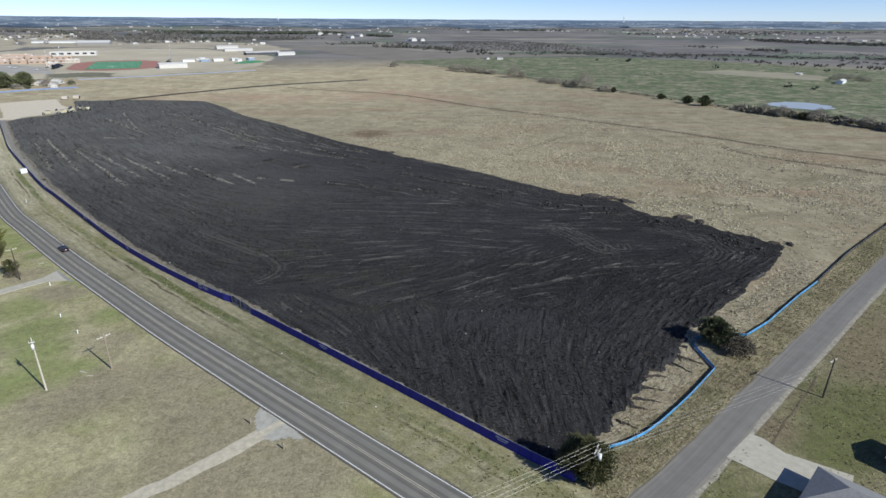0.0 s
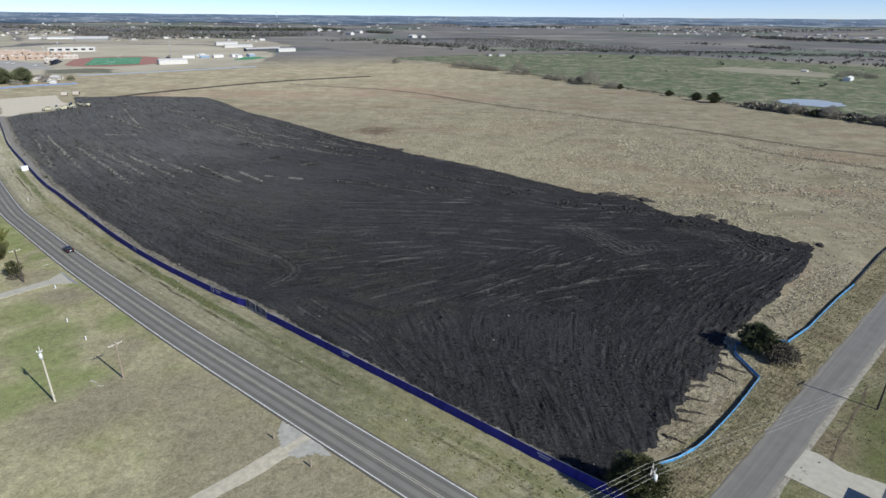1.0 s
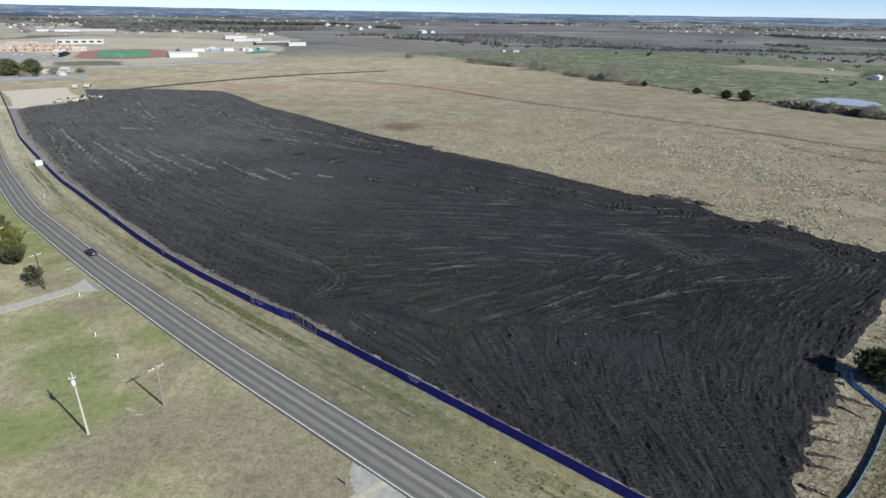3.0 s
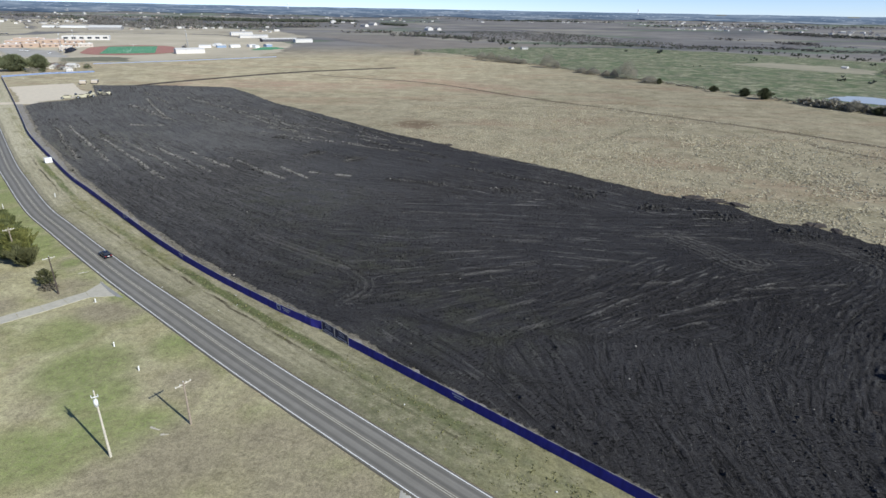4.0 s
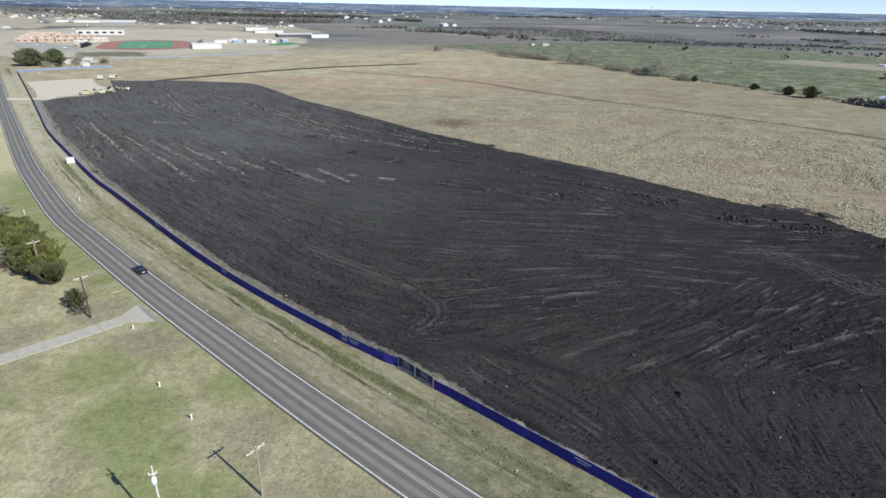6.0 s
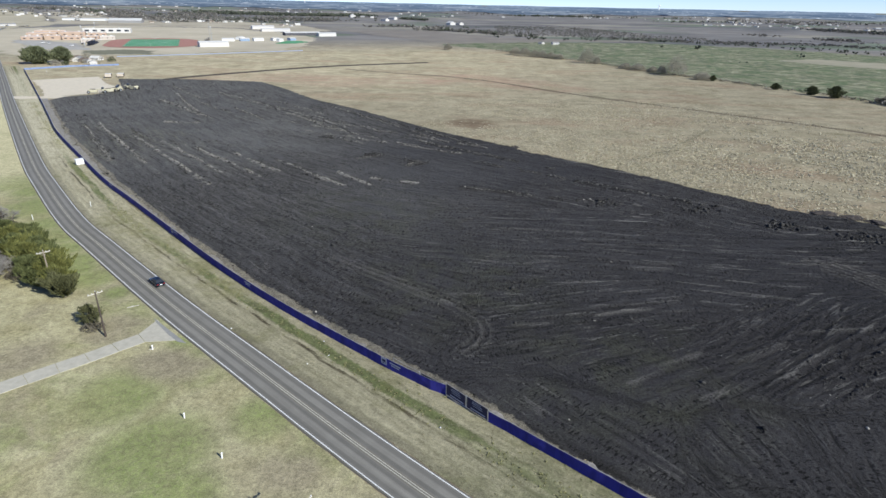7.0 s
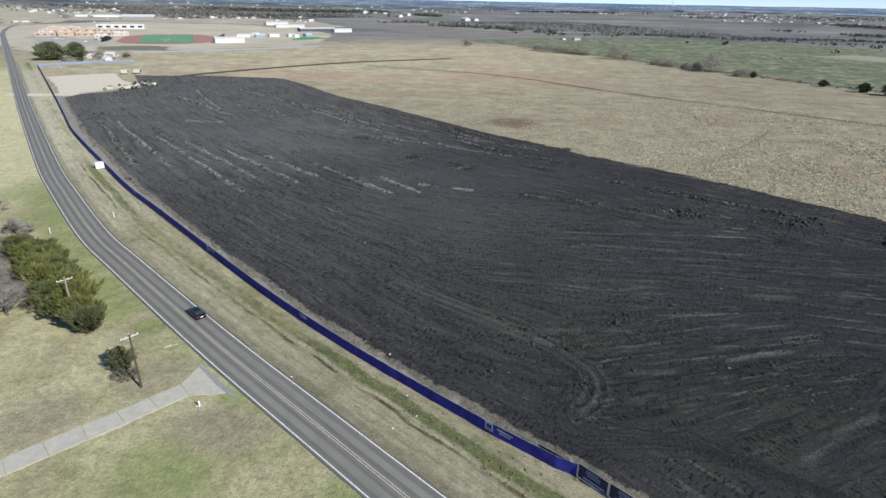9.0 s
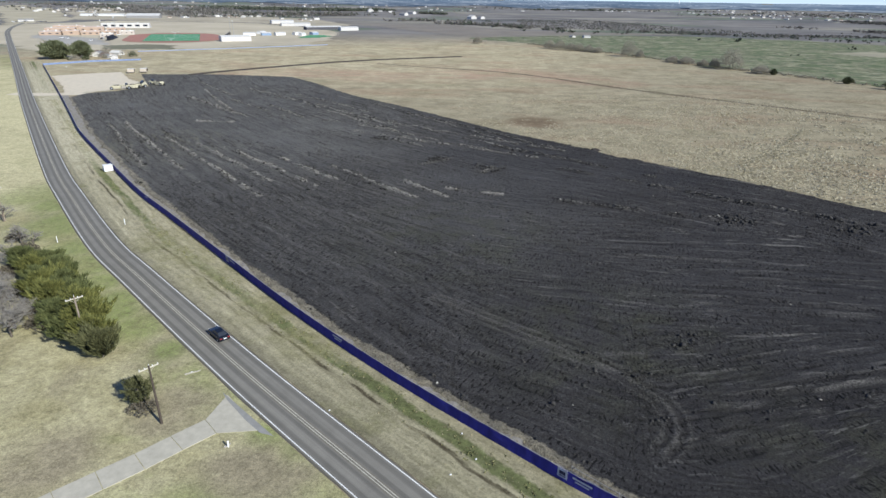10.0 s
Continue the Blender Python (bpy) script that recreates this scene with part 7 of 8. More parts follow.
    ob = sheet("school_grounds", [(-560, 640), (-330, 800), (-330, 1010), (-430, 1200), (-620, 1330), (-900, 1300), (-960, 1050), (-760, 760), (-620, 700)], 9, 0.1, simple("pale_winter_turf", (0.46, 0.405, 0.3), 0.14, 0.012, 0.95), 14, 34)[0]
    tagged(ob, "pale dormant turf round the school", "grass", kind="structure")
    ob = sheet("far_pasture", [(-1500, 1900), (-1000, 1290), (-620, 1335), (-430, 1205), (-400, 1330), (-560, 1600), (-720, 1640), (-880, 1530), (-1115, 1655), (-1330, 1950)], 14, 0.12, simple("tan_far_pasture", (0.38, 0.335, 0.25), 0.2, 0.012, 0.95), 16, 35)[0]
    tagged(ob, "tan dormant pasture among far houses", "pasture", kind="structure")
    ob = sheet("west_pasture", [(-880, 1062), (-930, 1100), (-985, 1290), (-1080, 1400), (-1380, 1760), (-1700, 1990), (-1640, 1760), (-1270, 1395), (-1080, 1180), (-985, 1080), (-930, 1030)], 14, 0.11, simple("tan_roadside_pasture", (0.4, 0.355, 0.255), 0.18, 0.015, 0.95), 16, 36)[0]
    tagged(ob, "tan dormant pasture beside the far road", "pasture", kind="structure")
    ob = sheet("school_lot", [(-751, 880), (-690, 870), (-623, 838), (-573, 788), (-540, 745), (-577, 742), (-615, 722), (-660, 780), (-720, 830)], 6, 0.22, simple("pale_grey_parking_asphalt", (0.37, 0.35, 0.315), 0.14, 0.05, 0.9), 5, 33)[0]
    tagged(ob, "grey asphalt school parking lot", "parking lot", kind="structure")


stadium()

# houses near the far corner, farmsteads and far towns
def scattered_houses():
    rng = random.Random(77)
    protos = {}

    def put(x, y, kind, turn, s):
        fine = math.hypot(x, y) < 1250
        spec = {"white": (M_WALLWHITE, M_ROOFGREY, "white sided house with a grey roof in the distance"), "brick": (M_BRICKPALE, M_ROOFBROWN, "pale brick house with a brown roof in the distance"), "pale": (M_WALLWHITE, M_ROOFPALE, "pale house with a light metal roof in the distance")}[kind]
        key = (kind, fine)
        if key not in protos:
            protos[key] = house("house", x, y, turn, 10, 16, 3.2, 2.6, spec[0], spec[1], spec[2], "scattered far houses", fine=fine)
            protos[key].scale = (s, s, s)
        else:
            c = copy_thing(protos[key], pose(x, y, terrain(x, y), 0, 0, turn))
            c.scale = (s, s, s)

    for x, y, k, t, s in ((-474, 624, "white", 20, 0.8), (-462, 618, "brick", 70, 0.7), (-444, 603, "pale", 35, 0.6), (-482, 630, "brick", 10, 0.8), (-466, 640, "pale", 80, 0.7), (-456, 612, "white", 60, 0.6), (20, 1072, "white", 30, 0.6), (42, 1069, "white", 110, 0.7), (418, 796, "pale", 30, 0.45), (-185, 1779, "pale", 30, 1.6), (-160, 1790, "white", 30, 1.3), (-402, 1937, "white", 50, 1.5), (-561, 2182, "pale", 20, 1.8), (-400, 2070, "white", 60, 1.6)):
        put(x, y, k, t, s)
    kinds = ("white", "white", "brick", "pale")
    for x0, y0, x1, y1, n, w in ((644, 2556, 852, 2330, 26, 30), (852, 2300, 1076, 2149, 18, 40), (1000, 1860, 1140, 1800, 16, 25), (760, 2040, 900, 1990, 14, 25), (560, 2110, 760, 2060, 10, 20), (-1290, 1780, -960, 2050, 26, 70), (-1050, 1560, -640, 1760, 20, 50), (-1360, 2040, -1700, 2300, 20, 120), (-560, 2500, 500, 2650, 22, 60), (-1050, 1187, -990, 1197, 4, 10), (-900, 2500, -300, 2900, 22, 90), (250, 2750, 1300, 2500, 26, 80), (-1900, 2500, -900, 3000, 30, 140), (-880, 1484, -720, 1690, 26, 26), (-1360, 2010, -1100, 1660, 22, 45), (-610, 1590, -540, 1480, 9, 18), (-1300, 1754, -1100, 1510, 16, 45), (-1480, 1800, -1280, 1620, 14, 60), (-570, 2235, -400, 2118, 7, 30), (700, 2215, 860, 2070, 14, 30), (950, 1860, 1230, 2080, 26, 30), (1090, 1812, 1180, 1780, 14, 18), (880, 3000, 1110, 2680, 20, 40)):
        for _ in range(max(4, int(n * 0.6))):
            t = rng.random()
            x, y = x0 + (x1 - x0) * t + rng.gauss(0, w), y0 + (y1 - y0) * t + rng.gauss(0, w)
            put(x, y, rng.choice(kinds), rng.uniform(0, 180), rng.uniform(0.45, 0.85))


scattered_houses()


def water_tower(x, y, h, label):
    t = thing("water_tower", x, y, 0, label, "water tower", "far water towers")
    bm = bmesh.new()
    bm_tube(bm, (0, 0, -2), (0, 0, h * 0.75), 3.0, 2.2, 12)
    part("stem", bm, M_WHITE, t)
    bm = bmesh.new()
    for r0, z0, r1, z1 in ((2.2, 0.7, 5.5, 0.8), (5.5, 0.8, 6, 0.9), (6, 0.9, 5, 1.0), (5, 1.0, 0.5, 1.07)):
        bm_tube(bm, (0, 0, h * z0), (0, 0, h * z1), r0, r1, 16, False)
    part("tank", bm, M_WHITE, t, smooth=True)


water_tower(-1390, 4270, 34, "white water tower on the far skyline")
water_tower(1030, 4370, 32, "white water tower on the far skyline")


# ---- vehicles, machines and small things ----
def wheel(name, parent, x, y, r, w):
    bm = bmesh.new()
    bm_tube(bm, (x, y - w / 2, r), (x, y + w / 2, r), r, r, 14)
    ob = part(name, bm, M_TYRE, parent)
    bm = bmesh.new()
    s = 1 if y > 0 else -1
    bm_tube(bm, (x, y + s * w * 0.3, r), (x, y + s * (w / 2 + 0.012), r), r * 0.6, r * 0.55, 10)
    part("rim", bm, M_STEEL, ob)


def car(x, y, turn, label):
    """A four-door saloon, nose along +x."""
    c = thing("car", x, y, turn, label, "car", z=0.17)
    bm = bmesh.new()
    o = [(-2.35, 0.32), (2.3, 0.3), (2.4, 0.55), (2.25, 0.78), (1.1, 0.93), (-1.45, 0.98), (-2.2, 0.96), (-2.4, 0.75)]
    bm_prism(bm, o, -0.9, 0.9)
    bmesh.ops.bevel(bm, geom=list(bm.edges), offset=0.07, segments=2, affect='EDGES')
    part("body", bm, M_CARBODY, c, smooth=False)
    bm = bmesh.new()
    o = [(-1.75, 0.95), (1.15, 0.92), (0.35, 1.4), (-0.9, 1.45), (-1.25, 1.4)]
    bm_prism(bm, o, -0.74, 0.74)
    for v in bm.verts:
        if v.co.z > 1.2:
            v.co.y *= 0.8
    part("cabin", bm, M_GLASS, c, "dark tinted car windows")
    bm = bmesh.new()
    bm_box(bm, (-0.42, 0, 1.45), (1.35, 1.16, 0.06), 0, 0.02)
    part("roof", bm, M_CARBODY, c)
    for sx in (-1.42, 1.45):
        for sy in (-0.82, 0.82):
            wheel("wheel", c, sx, sy, 0.33, 0.22)
    for sy in (-0.66, 0.66):
        bm = bmesh.new()
        bm_box(bm, (-2.36, sy, 0.8), (0.08, 0.36, 0.16), 0, 0.02)
        part("tail_light", bm, M_RED, c)
        bm = bmesh.new()
        bm_box(bm, (2.3, sy, 0.66), (0.12, 0.36, 0.14), 0, 0.02)
        part("headlight", bm, M_WHITE, c)
    bm = bmesh.new()
    bm_box(bm, (-2.41, 0, 0.72), (0.03, 0.5, 0.16))
    part("number_plate", bm, M_WHITE, c)
    return c


i = nearest(ROAD, -125.5, 156)
n = normals(ROAD)[i]
d = Vector((-n.y, n.x))
car(ROAD[i].x + n.x * 1.75, ROAD[i].y + n.y * 1.75, math.degrees(math.atan2(d.y, d.x)), "dark blue saloon car driving along the county road")


def far_car(x, y, turn, mat, label):
    """A parked car seen from far off: body, cabin and four wheels."""
    c = thing("parked_car", x, y, turn, label, "car", "parked cars", terrain(x, y) + 0.25)
    bm = bmesh.new()
    bm_box(bm, (0, 0, 0.62), (4.6, 1.85, 0.62), 0, 0.12)
    part("body", bm, mat, c)
    bm = bmesh.new()
    bm_box(bm, (-0.3, 0, 1.2), (2.5, 1.65, 0.6), 0, 0.1, 0.8)
    part("cabin", bm, M_GLASS, c)
    for sx in (-1.4, 1.4):
        for sy in (-0.85, 0.85):
            bm = bmesh.new()
            bm_tube(bm, (sx, sy - 0.1, 0.33), (sx, sy + 0.1, 0.33), 0.33, 0.33, 8)
            part("wheel", bm, M_TYRE, c)


for k, (x, y) in enumerate(((-1009.9, 1145.2), (-1007.1, 1149.4), (-1006.5, 1154.5), (-1006.2, 1161.2), (-1004.8, 1166.0), (-1007.3, 1175.3), (-974, 1160.3), (-972.9, 1164), (-972.4, 1168), (-973, 1172.1), (-972.2, 1176.5), (-972.4, 1180.9), (-617.3, 835.5), (-587.2, 803.4), (-606.2, 842.6), (-605, 795.6), (-625, 856), (-632, 878), (-640, 905), (-611, 826), (-655, 820), (-668, 826))):
    dark = 6 <= k < 12 or k % 3 == 1
    far_car(x, y, 30 + 7 * (k % 4), M_CARBODY if dark else M_WHITE, "dark car parked in a far lot" if dark else "white car parked in a far lot")


def scraper(x, y, turn, label, s=1.0):
    """A wheeled earthmoving scraper: tractor, gooseneck and bowl."""
    t = thing("earthmover", x, y, turn, label, "earthmover", "parked earthmovers")
    bm = bmesh.new()
    bm_box(bm, (4.2, 0, 1.9), (3.4, 2.2, 1.5), 0, 0.2)
    bm_box(bm, (5.7, 0, 1.6), (0.8, 1.9, 1.2), 0, 0.15)
    part("engine_hood", bm, M_MACHINE, t)
    bm = bmesh.new()
    bm_box(bm, (2.9, 0, 3.1), (1.5, 1.6, 1.5), 0, 0.12, 0.85)
    part("cab", bm, M_GLASS, t)
    bm = bmesh.new()
    bm_tube(bm, (2.2, 0, 2.2), (0.2, 0, 2.6), 0.35, 0.3, 8)
    bm_tube(bm, (0.2, 0, 2.6), (-0.8, 0, 1.6), 0.3, 0.3, 8)
    part("gooseneck", bm, M_MACHINE, t)
    bm = bmesh.new()
    bm_prism(bm, [(-5.6, 0.7), (-0.6, 0.6), (-0.2, 2.0), (-0.8, 2.5), (-5.2, 2.7), (-6.0, 1.8)], -1.6, 1.6)
    part("bowl", bm, M_MACHINE, t)
    bm = bmesh.new()
    bm_box(bm, (-3.0, 0, 2.7), (3.6, 2.6, 0.3), 0, 0.12, 0.7)
    part("soil_load", bm, M_SPOIL, t)
    for sx in (4.3, -5.6):
        for sy in (-1.35, 1.35):
            wheel("wheel", t, sx, sy, 0.98, 0.75)


scraper(-321, 427.5, 25, "yellow earthmoving scraper parked by the gravel pad")
scraper(-315, 434.5, 60, "yellow earthmoving scraper parked by the gravel pad")
scraper(-311, 449, 160, "dusty yellow scraper at the edge of the black soil")
scraper(-316, 440, 100, "dusty yellow scraper at the edge of the black soil")
for x, y, tn in ((-366.5, 508, 118), (-359.5, 513.5, 112)):
    b = thing("box_trailer", x, y, tn, "tan box trailer parked behind the gravel pad", "trailer", "parked trailers")
    bm = bmesh.new()
    bm_box(bm, (0, 0, 1.9), (5.8, 4.6, 2.2), 0, 0.08)
    part("box", bm, M_TANBOX, b)
    bm = bmesh.new()
    bm_box(bm, (0, 0, 3.06), (5.9, 4.7, 0.12), 0, 0.04)
    part("roof", bm, M_ROOFPALE, b, "pale trailer roof")
    bm = bmesh.new()
    bm_box(bm, (0.2, -2.32, 1.85), (5.0, 0.06, 1.9))
    part("rear_door", bm, M_SPOIL, b)
    for sx in (-2.0, 2.0):
        for sy in (-1.5, 1.5):
            wheel("wheel", b, sx, sy, 0.45, 0.3)


def site_box():
    b = thing("storage_box", -209.2, 250.6, 47, "small white storage box beside the site fence", "storage box")
    bm = bmesh.new()
    bm_box(bm, (0, 0, 1.1), (2.6, 2.0, 1.9), 0, 0.05)
    part("body", bm, M_WHITE, b)
    bm = bmesh.new()
    bm_box(bm, (0, 0, 2.1), (2.8, 2.2, 0.14), 0, 0.03)
    part("roof", bm, M_WHITE, b)
    bm = bmesh.new()
    bm_box(bm, (0.3, -1.02, 1.05), (0.9, 0.06, 1.7))
    part("door", bm, M_CERAMIC, b)
    bm = bmesh.new()
    for s in (-1.1, 1.1):
        bm_box(bm, (s, 0, 0.08), (0.2, 2.2, 0.16))
    part("skids", bm, M_WOODDARK, b)


site_box()


def stake(name, x, y, h, r, mat, label, group, turn=0.0):
    t = thing(name, x, y, turn, label, "marker post", group)
    bm = bmesh.new()
    bm_tube(bm, (0, 0, -0.05), (0.06, 0, h), r, r * 0.9, 8)
    part("post", bm, mat, t)
    bm = bmesh.new()
    bm_tube(bm, (0.06, 0, h), (0.066, 0, h + 0.08), r * 1.15, r * 0.5, 8)
    part("cap", bm, mat, t)
    return t


for x, y in ((-173.6, 205.1), (-181.8, 192.1), (-436, 529)):
    stake("marker_post", x, y, 1.5, 0.09, M_WHITE, "white roadside marker post in the verge", "marker posts")
for x, y in ((-97.9, 116.2), (-88.8, 108.9), (-112.6, 133.1)):
    stake("utility_marker", x, y, 0.9, 0.12, M_WHITE, "short white utility marker in the grass", "utility markers")
for x, y in ((-38.2, 80.2), (-30.4, 74.2)):
    stake("drive_post", x, y, 1.2, 0.14, M_WOOD, "short weathered wooden post by the dirt drive", "drive posts")


def plank(x, y, turn, l, mat, label):
    """A split board lying in the grass, one end raised, with a broken tip."""
    t = thing("plank", x, y, turn, label, "plank", "loose planks")
    bm = bmesh.new()
    bm_box(bm, (0, 0, 0.09), (l, 0.24, 0.06), 0, 0.01)
    for v in bm.verts:
        v.co.z += 0.06 * (v.co.x / l + 0.5)
        if v.co.x > l * 0.4:
            v.co.x += 0.9 * v.co.y
    part("board", bm, mat, t)
    bm = bmesh.new()
    bm_box(bm, (-l * 0.3, 0.22, 0.1), (l * 0.45, 0.09, 0.05), 8, 0.01)
    part("splinter", bm, mat, t)


for x, y, turn, l in ((-77.7, 94.0, -17, 1.9), (-75.6, 92.8, 5, 1.1), (-125, 147.5, 35, 2.2), (-112.7, 133.2, 60, 0.9)):
    plank(x, y, turn, l, M_WOODPALE, "pale weathered board lying in the lawn")


def litter_stones():
    rng = np.random.RandomState(31)
    for x, y in ((-83.3, 139.0), (-81.2, 134.6), (-84.1, 131.7), (-101.9, 141.5), (-125.2, 147.6), (-17, 86), (-40, 103), (-60, 118)):
        bm = bmesh.new()
        bmesh.ops.create_icosphere(bm, subdivisions=1, radius=0.13)
        for v in bm.verts:
            v.co = Vector((v.co.x * 1.2, v.co.y, v.co.z * 0.6)) * rng.uniform(0.8, 1.25)
        ob = part("stone", bm, M_WHITE)
        ob.matrix_basis = pose(x, y, 0.14, 0, 0, rng.uniform(0, 180))
        tagged(ob, "pale stone lying in the verge grass", "stone", "verge stones")


litter_stones()


def soil_heap(x, y, w, h, seed, label="low dark mound of scraped soil on the field edge"):
    rng = random.Random(seed)
    bm = bmesh.new()
    bmesh.ops.create_icosphere(bm, subdivisions=3, radius=1.0)
    for v in bm.verts:
        k = 1 + 0.5 * noise.noise(v.co * 2.1 + Vector((seed, 0, 0))) + 0.25 * noise.noise(v.co * 5.3 + Vector((0, seed, 0)))
        v.co = Vector((v.co.x * w / 2 * k, v.co.y * w / 3.2 * k, max(-0.1, v.co.z * h * k)))
    ob = part("soil_mound", bm, M_SPOIL)
    ob.matrix_basis = pose(x, y, 0.0, 0, 0, rng.uniform(0, 180))
    tagged(ob, label, "soil mound", "field edge mounds")


for k, (x, y, w, h) in enumerate(((48, 227, 8, 0.8), (54, 224, 7, 0.7), (60, 220, 7, 0.7), (76, 201, 7, 0.8), (80, 196, 5, 0.6), (100.6, 174.8, 3.0, 0.8), (96, 176, 4, 0.6), (-44, 305, 5, 0.6))):
    soil_heap(x, y, w, h, 200 + k)


def dirt_ridge(x0, y0, x1, y1, w, seed):
    """A tongue of black soil dragged from the field over the straw, ragged and thinning out."""
    L, rows, cols = math.hypot(x1 - x0, y1 - y0), 34, 13
    bm = bmesh.new()
    grid = []
    for i in range(rows):
        u = i / (rows - 1)
        wide = w * (0.55 + 0.45 * (1 - u)) * (0.75 + 0.7 * noise.noise((u * 5, seed, 0)))
        bend = 0.45 * noise.noise((u * 2.2, seed, 7))
        row = []
        for j in range(cols):
            v = 2 * j / (cols - 1) - 1
            x, y = u * L + 0.25 * noise.noise((u * 6, v * 2, seed)), v * wide / 2 + bend + 0.16 * noise.noise((u * 14, v * 3, seed + 3))
            h = (1 - v * v) * (1 - u ** 3) * (0.28 + 0.32 * noise.noise((u * 9, v * 2.5, seed + 5))) - 0.03
            row.append(bm.verts.new((x, y, h)))
        grid.append(row)
    for i in range(rows - 1):
        for j in range(cols - 1):
            bm.faces.new((grid[i][j], grid[i + 1][j], grid[i + 1][j + 1], grid[i][j + 1]))
    rim = [grid[i][0] for i in range(rows)] + grid[-1][1:] + [grid[i][-1] for i in range(rows - 2, -1, -1)] + grid[0][-2:0:-1]
    low = [bm.verts.new((v.co.x, v.co.y, -0.2)) for v in rim]
    for k in range(len(rim)):
        q = (k + 1) % len(rim)
        bm.faces.new((rim[k], low[k], low[q], rim[q]))
    bmesh.ops.recalc_face_normals(bm, faces=bm.faces)
    ob = part("dirt_ridge", bm, M_SPOIL)
    ob.matrix_basis = pose(x0, y0, 0.05, 0, 0, math.degrees(math.atan2(y1 - y0, x1 - x0)))
    tagged(ob, "dark tongue of soil dragged across pale straw", "dirt ridge", "dirt ridges")


for k, (x0, y0, x1, y1, w) in enumerate(((33.4, 98.9, 39.4, 98.7, 1.3), (32.0, 95.2, 37.4, 94.2, 1.1), (30.8, 91.1, 35.4, 90.3, 0.9), (40.4, 105.6, 44.8, 100.2, 1.0), (37.0, 107.4, 41.8, 102.7, 1.2), (43.0, 107.0, 48.2, 103.6, 1.4), (29.6, 88.6, 32.6, 88.0, 0.8), (26.2, 84.6, 29.4, 82.6, 0.8), (35.0, 101.6, 39.0, 100.4, 0.8))):
    dirt_ridge(x0, y0, x1, y1, w, 300 + 3.7 * k)

# ---- clods, tufts and weeds ----
def clod_mesh(name, pts, sizes, mat, label, seed):
    """Broken lumps of clay: squashed, jittered octahedra and their splits."""
    rng = np.random.RandomState(seed)
    base = np.array([(1, 0, 0), (-1, 0, 0), (0, 1, 0), (0, -1, 0), (0, 0, 1), (0, 0, -0.6), (0.7, 0.7, 0.2), (-0.7, -0.7, 0.3)])
    tri = np.array([(4, 0, 6), (4, 6, 2), (4, 2, 1), (4, 1, 7), (4, 7, 3), (4, 3, 0), (5, 6, 0), (5, 2, 6), (5, 1, 2), (5, 7, 1), (5, 3, 7), (5, 0, 3)])
    m = len(pts)
    V = base[None] * rng.uniform(0.6, 1.35, (m, 8, 3))
    V *= np.asarray(sizes)[:, None, None] * np.array((1, 1, 0.75))
    a = rng.uniform(0, 6.28, m)
    c, s = np.cos(a)[:, None], np.sin(a)[:, None]
    X, Y = V[:, :, 0] * c - V[:, :, 1] * s, V[:, :, 0] * s + V[:, :, 1] * c
    V = np.stack([X, Y, V[:, :, 2]], axis=2) + np.asarray(pts)[:, None, :]
    F = (tri[None] + 8 * np.arange(m)[:, None, None]).reshape(-1, 3).astype(np.int32)
    me = bpy.data.meshes.new(name)
    me.vertices.add(m * 8)
    me.vertices.foreach_set("co", V.astype(np.float32).ravel())
    me.loops.add(F.size)
    me.loops.foreach_set("vertex_index", F.ravel())
    me.polygons.add(len(F))
    me.polygons.foreach_set("loop_start", np.arange(0, F.size, 3, dtype=np.int32))
    me.polygons.foreach_set("loop_total", np.full(len(F), 3, dtype=np.int32))
    me.materials.append(mat)
    me.update(calc_edges=True)
    tagged(new(name, me), label, "soil clods", kind="stuff")


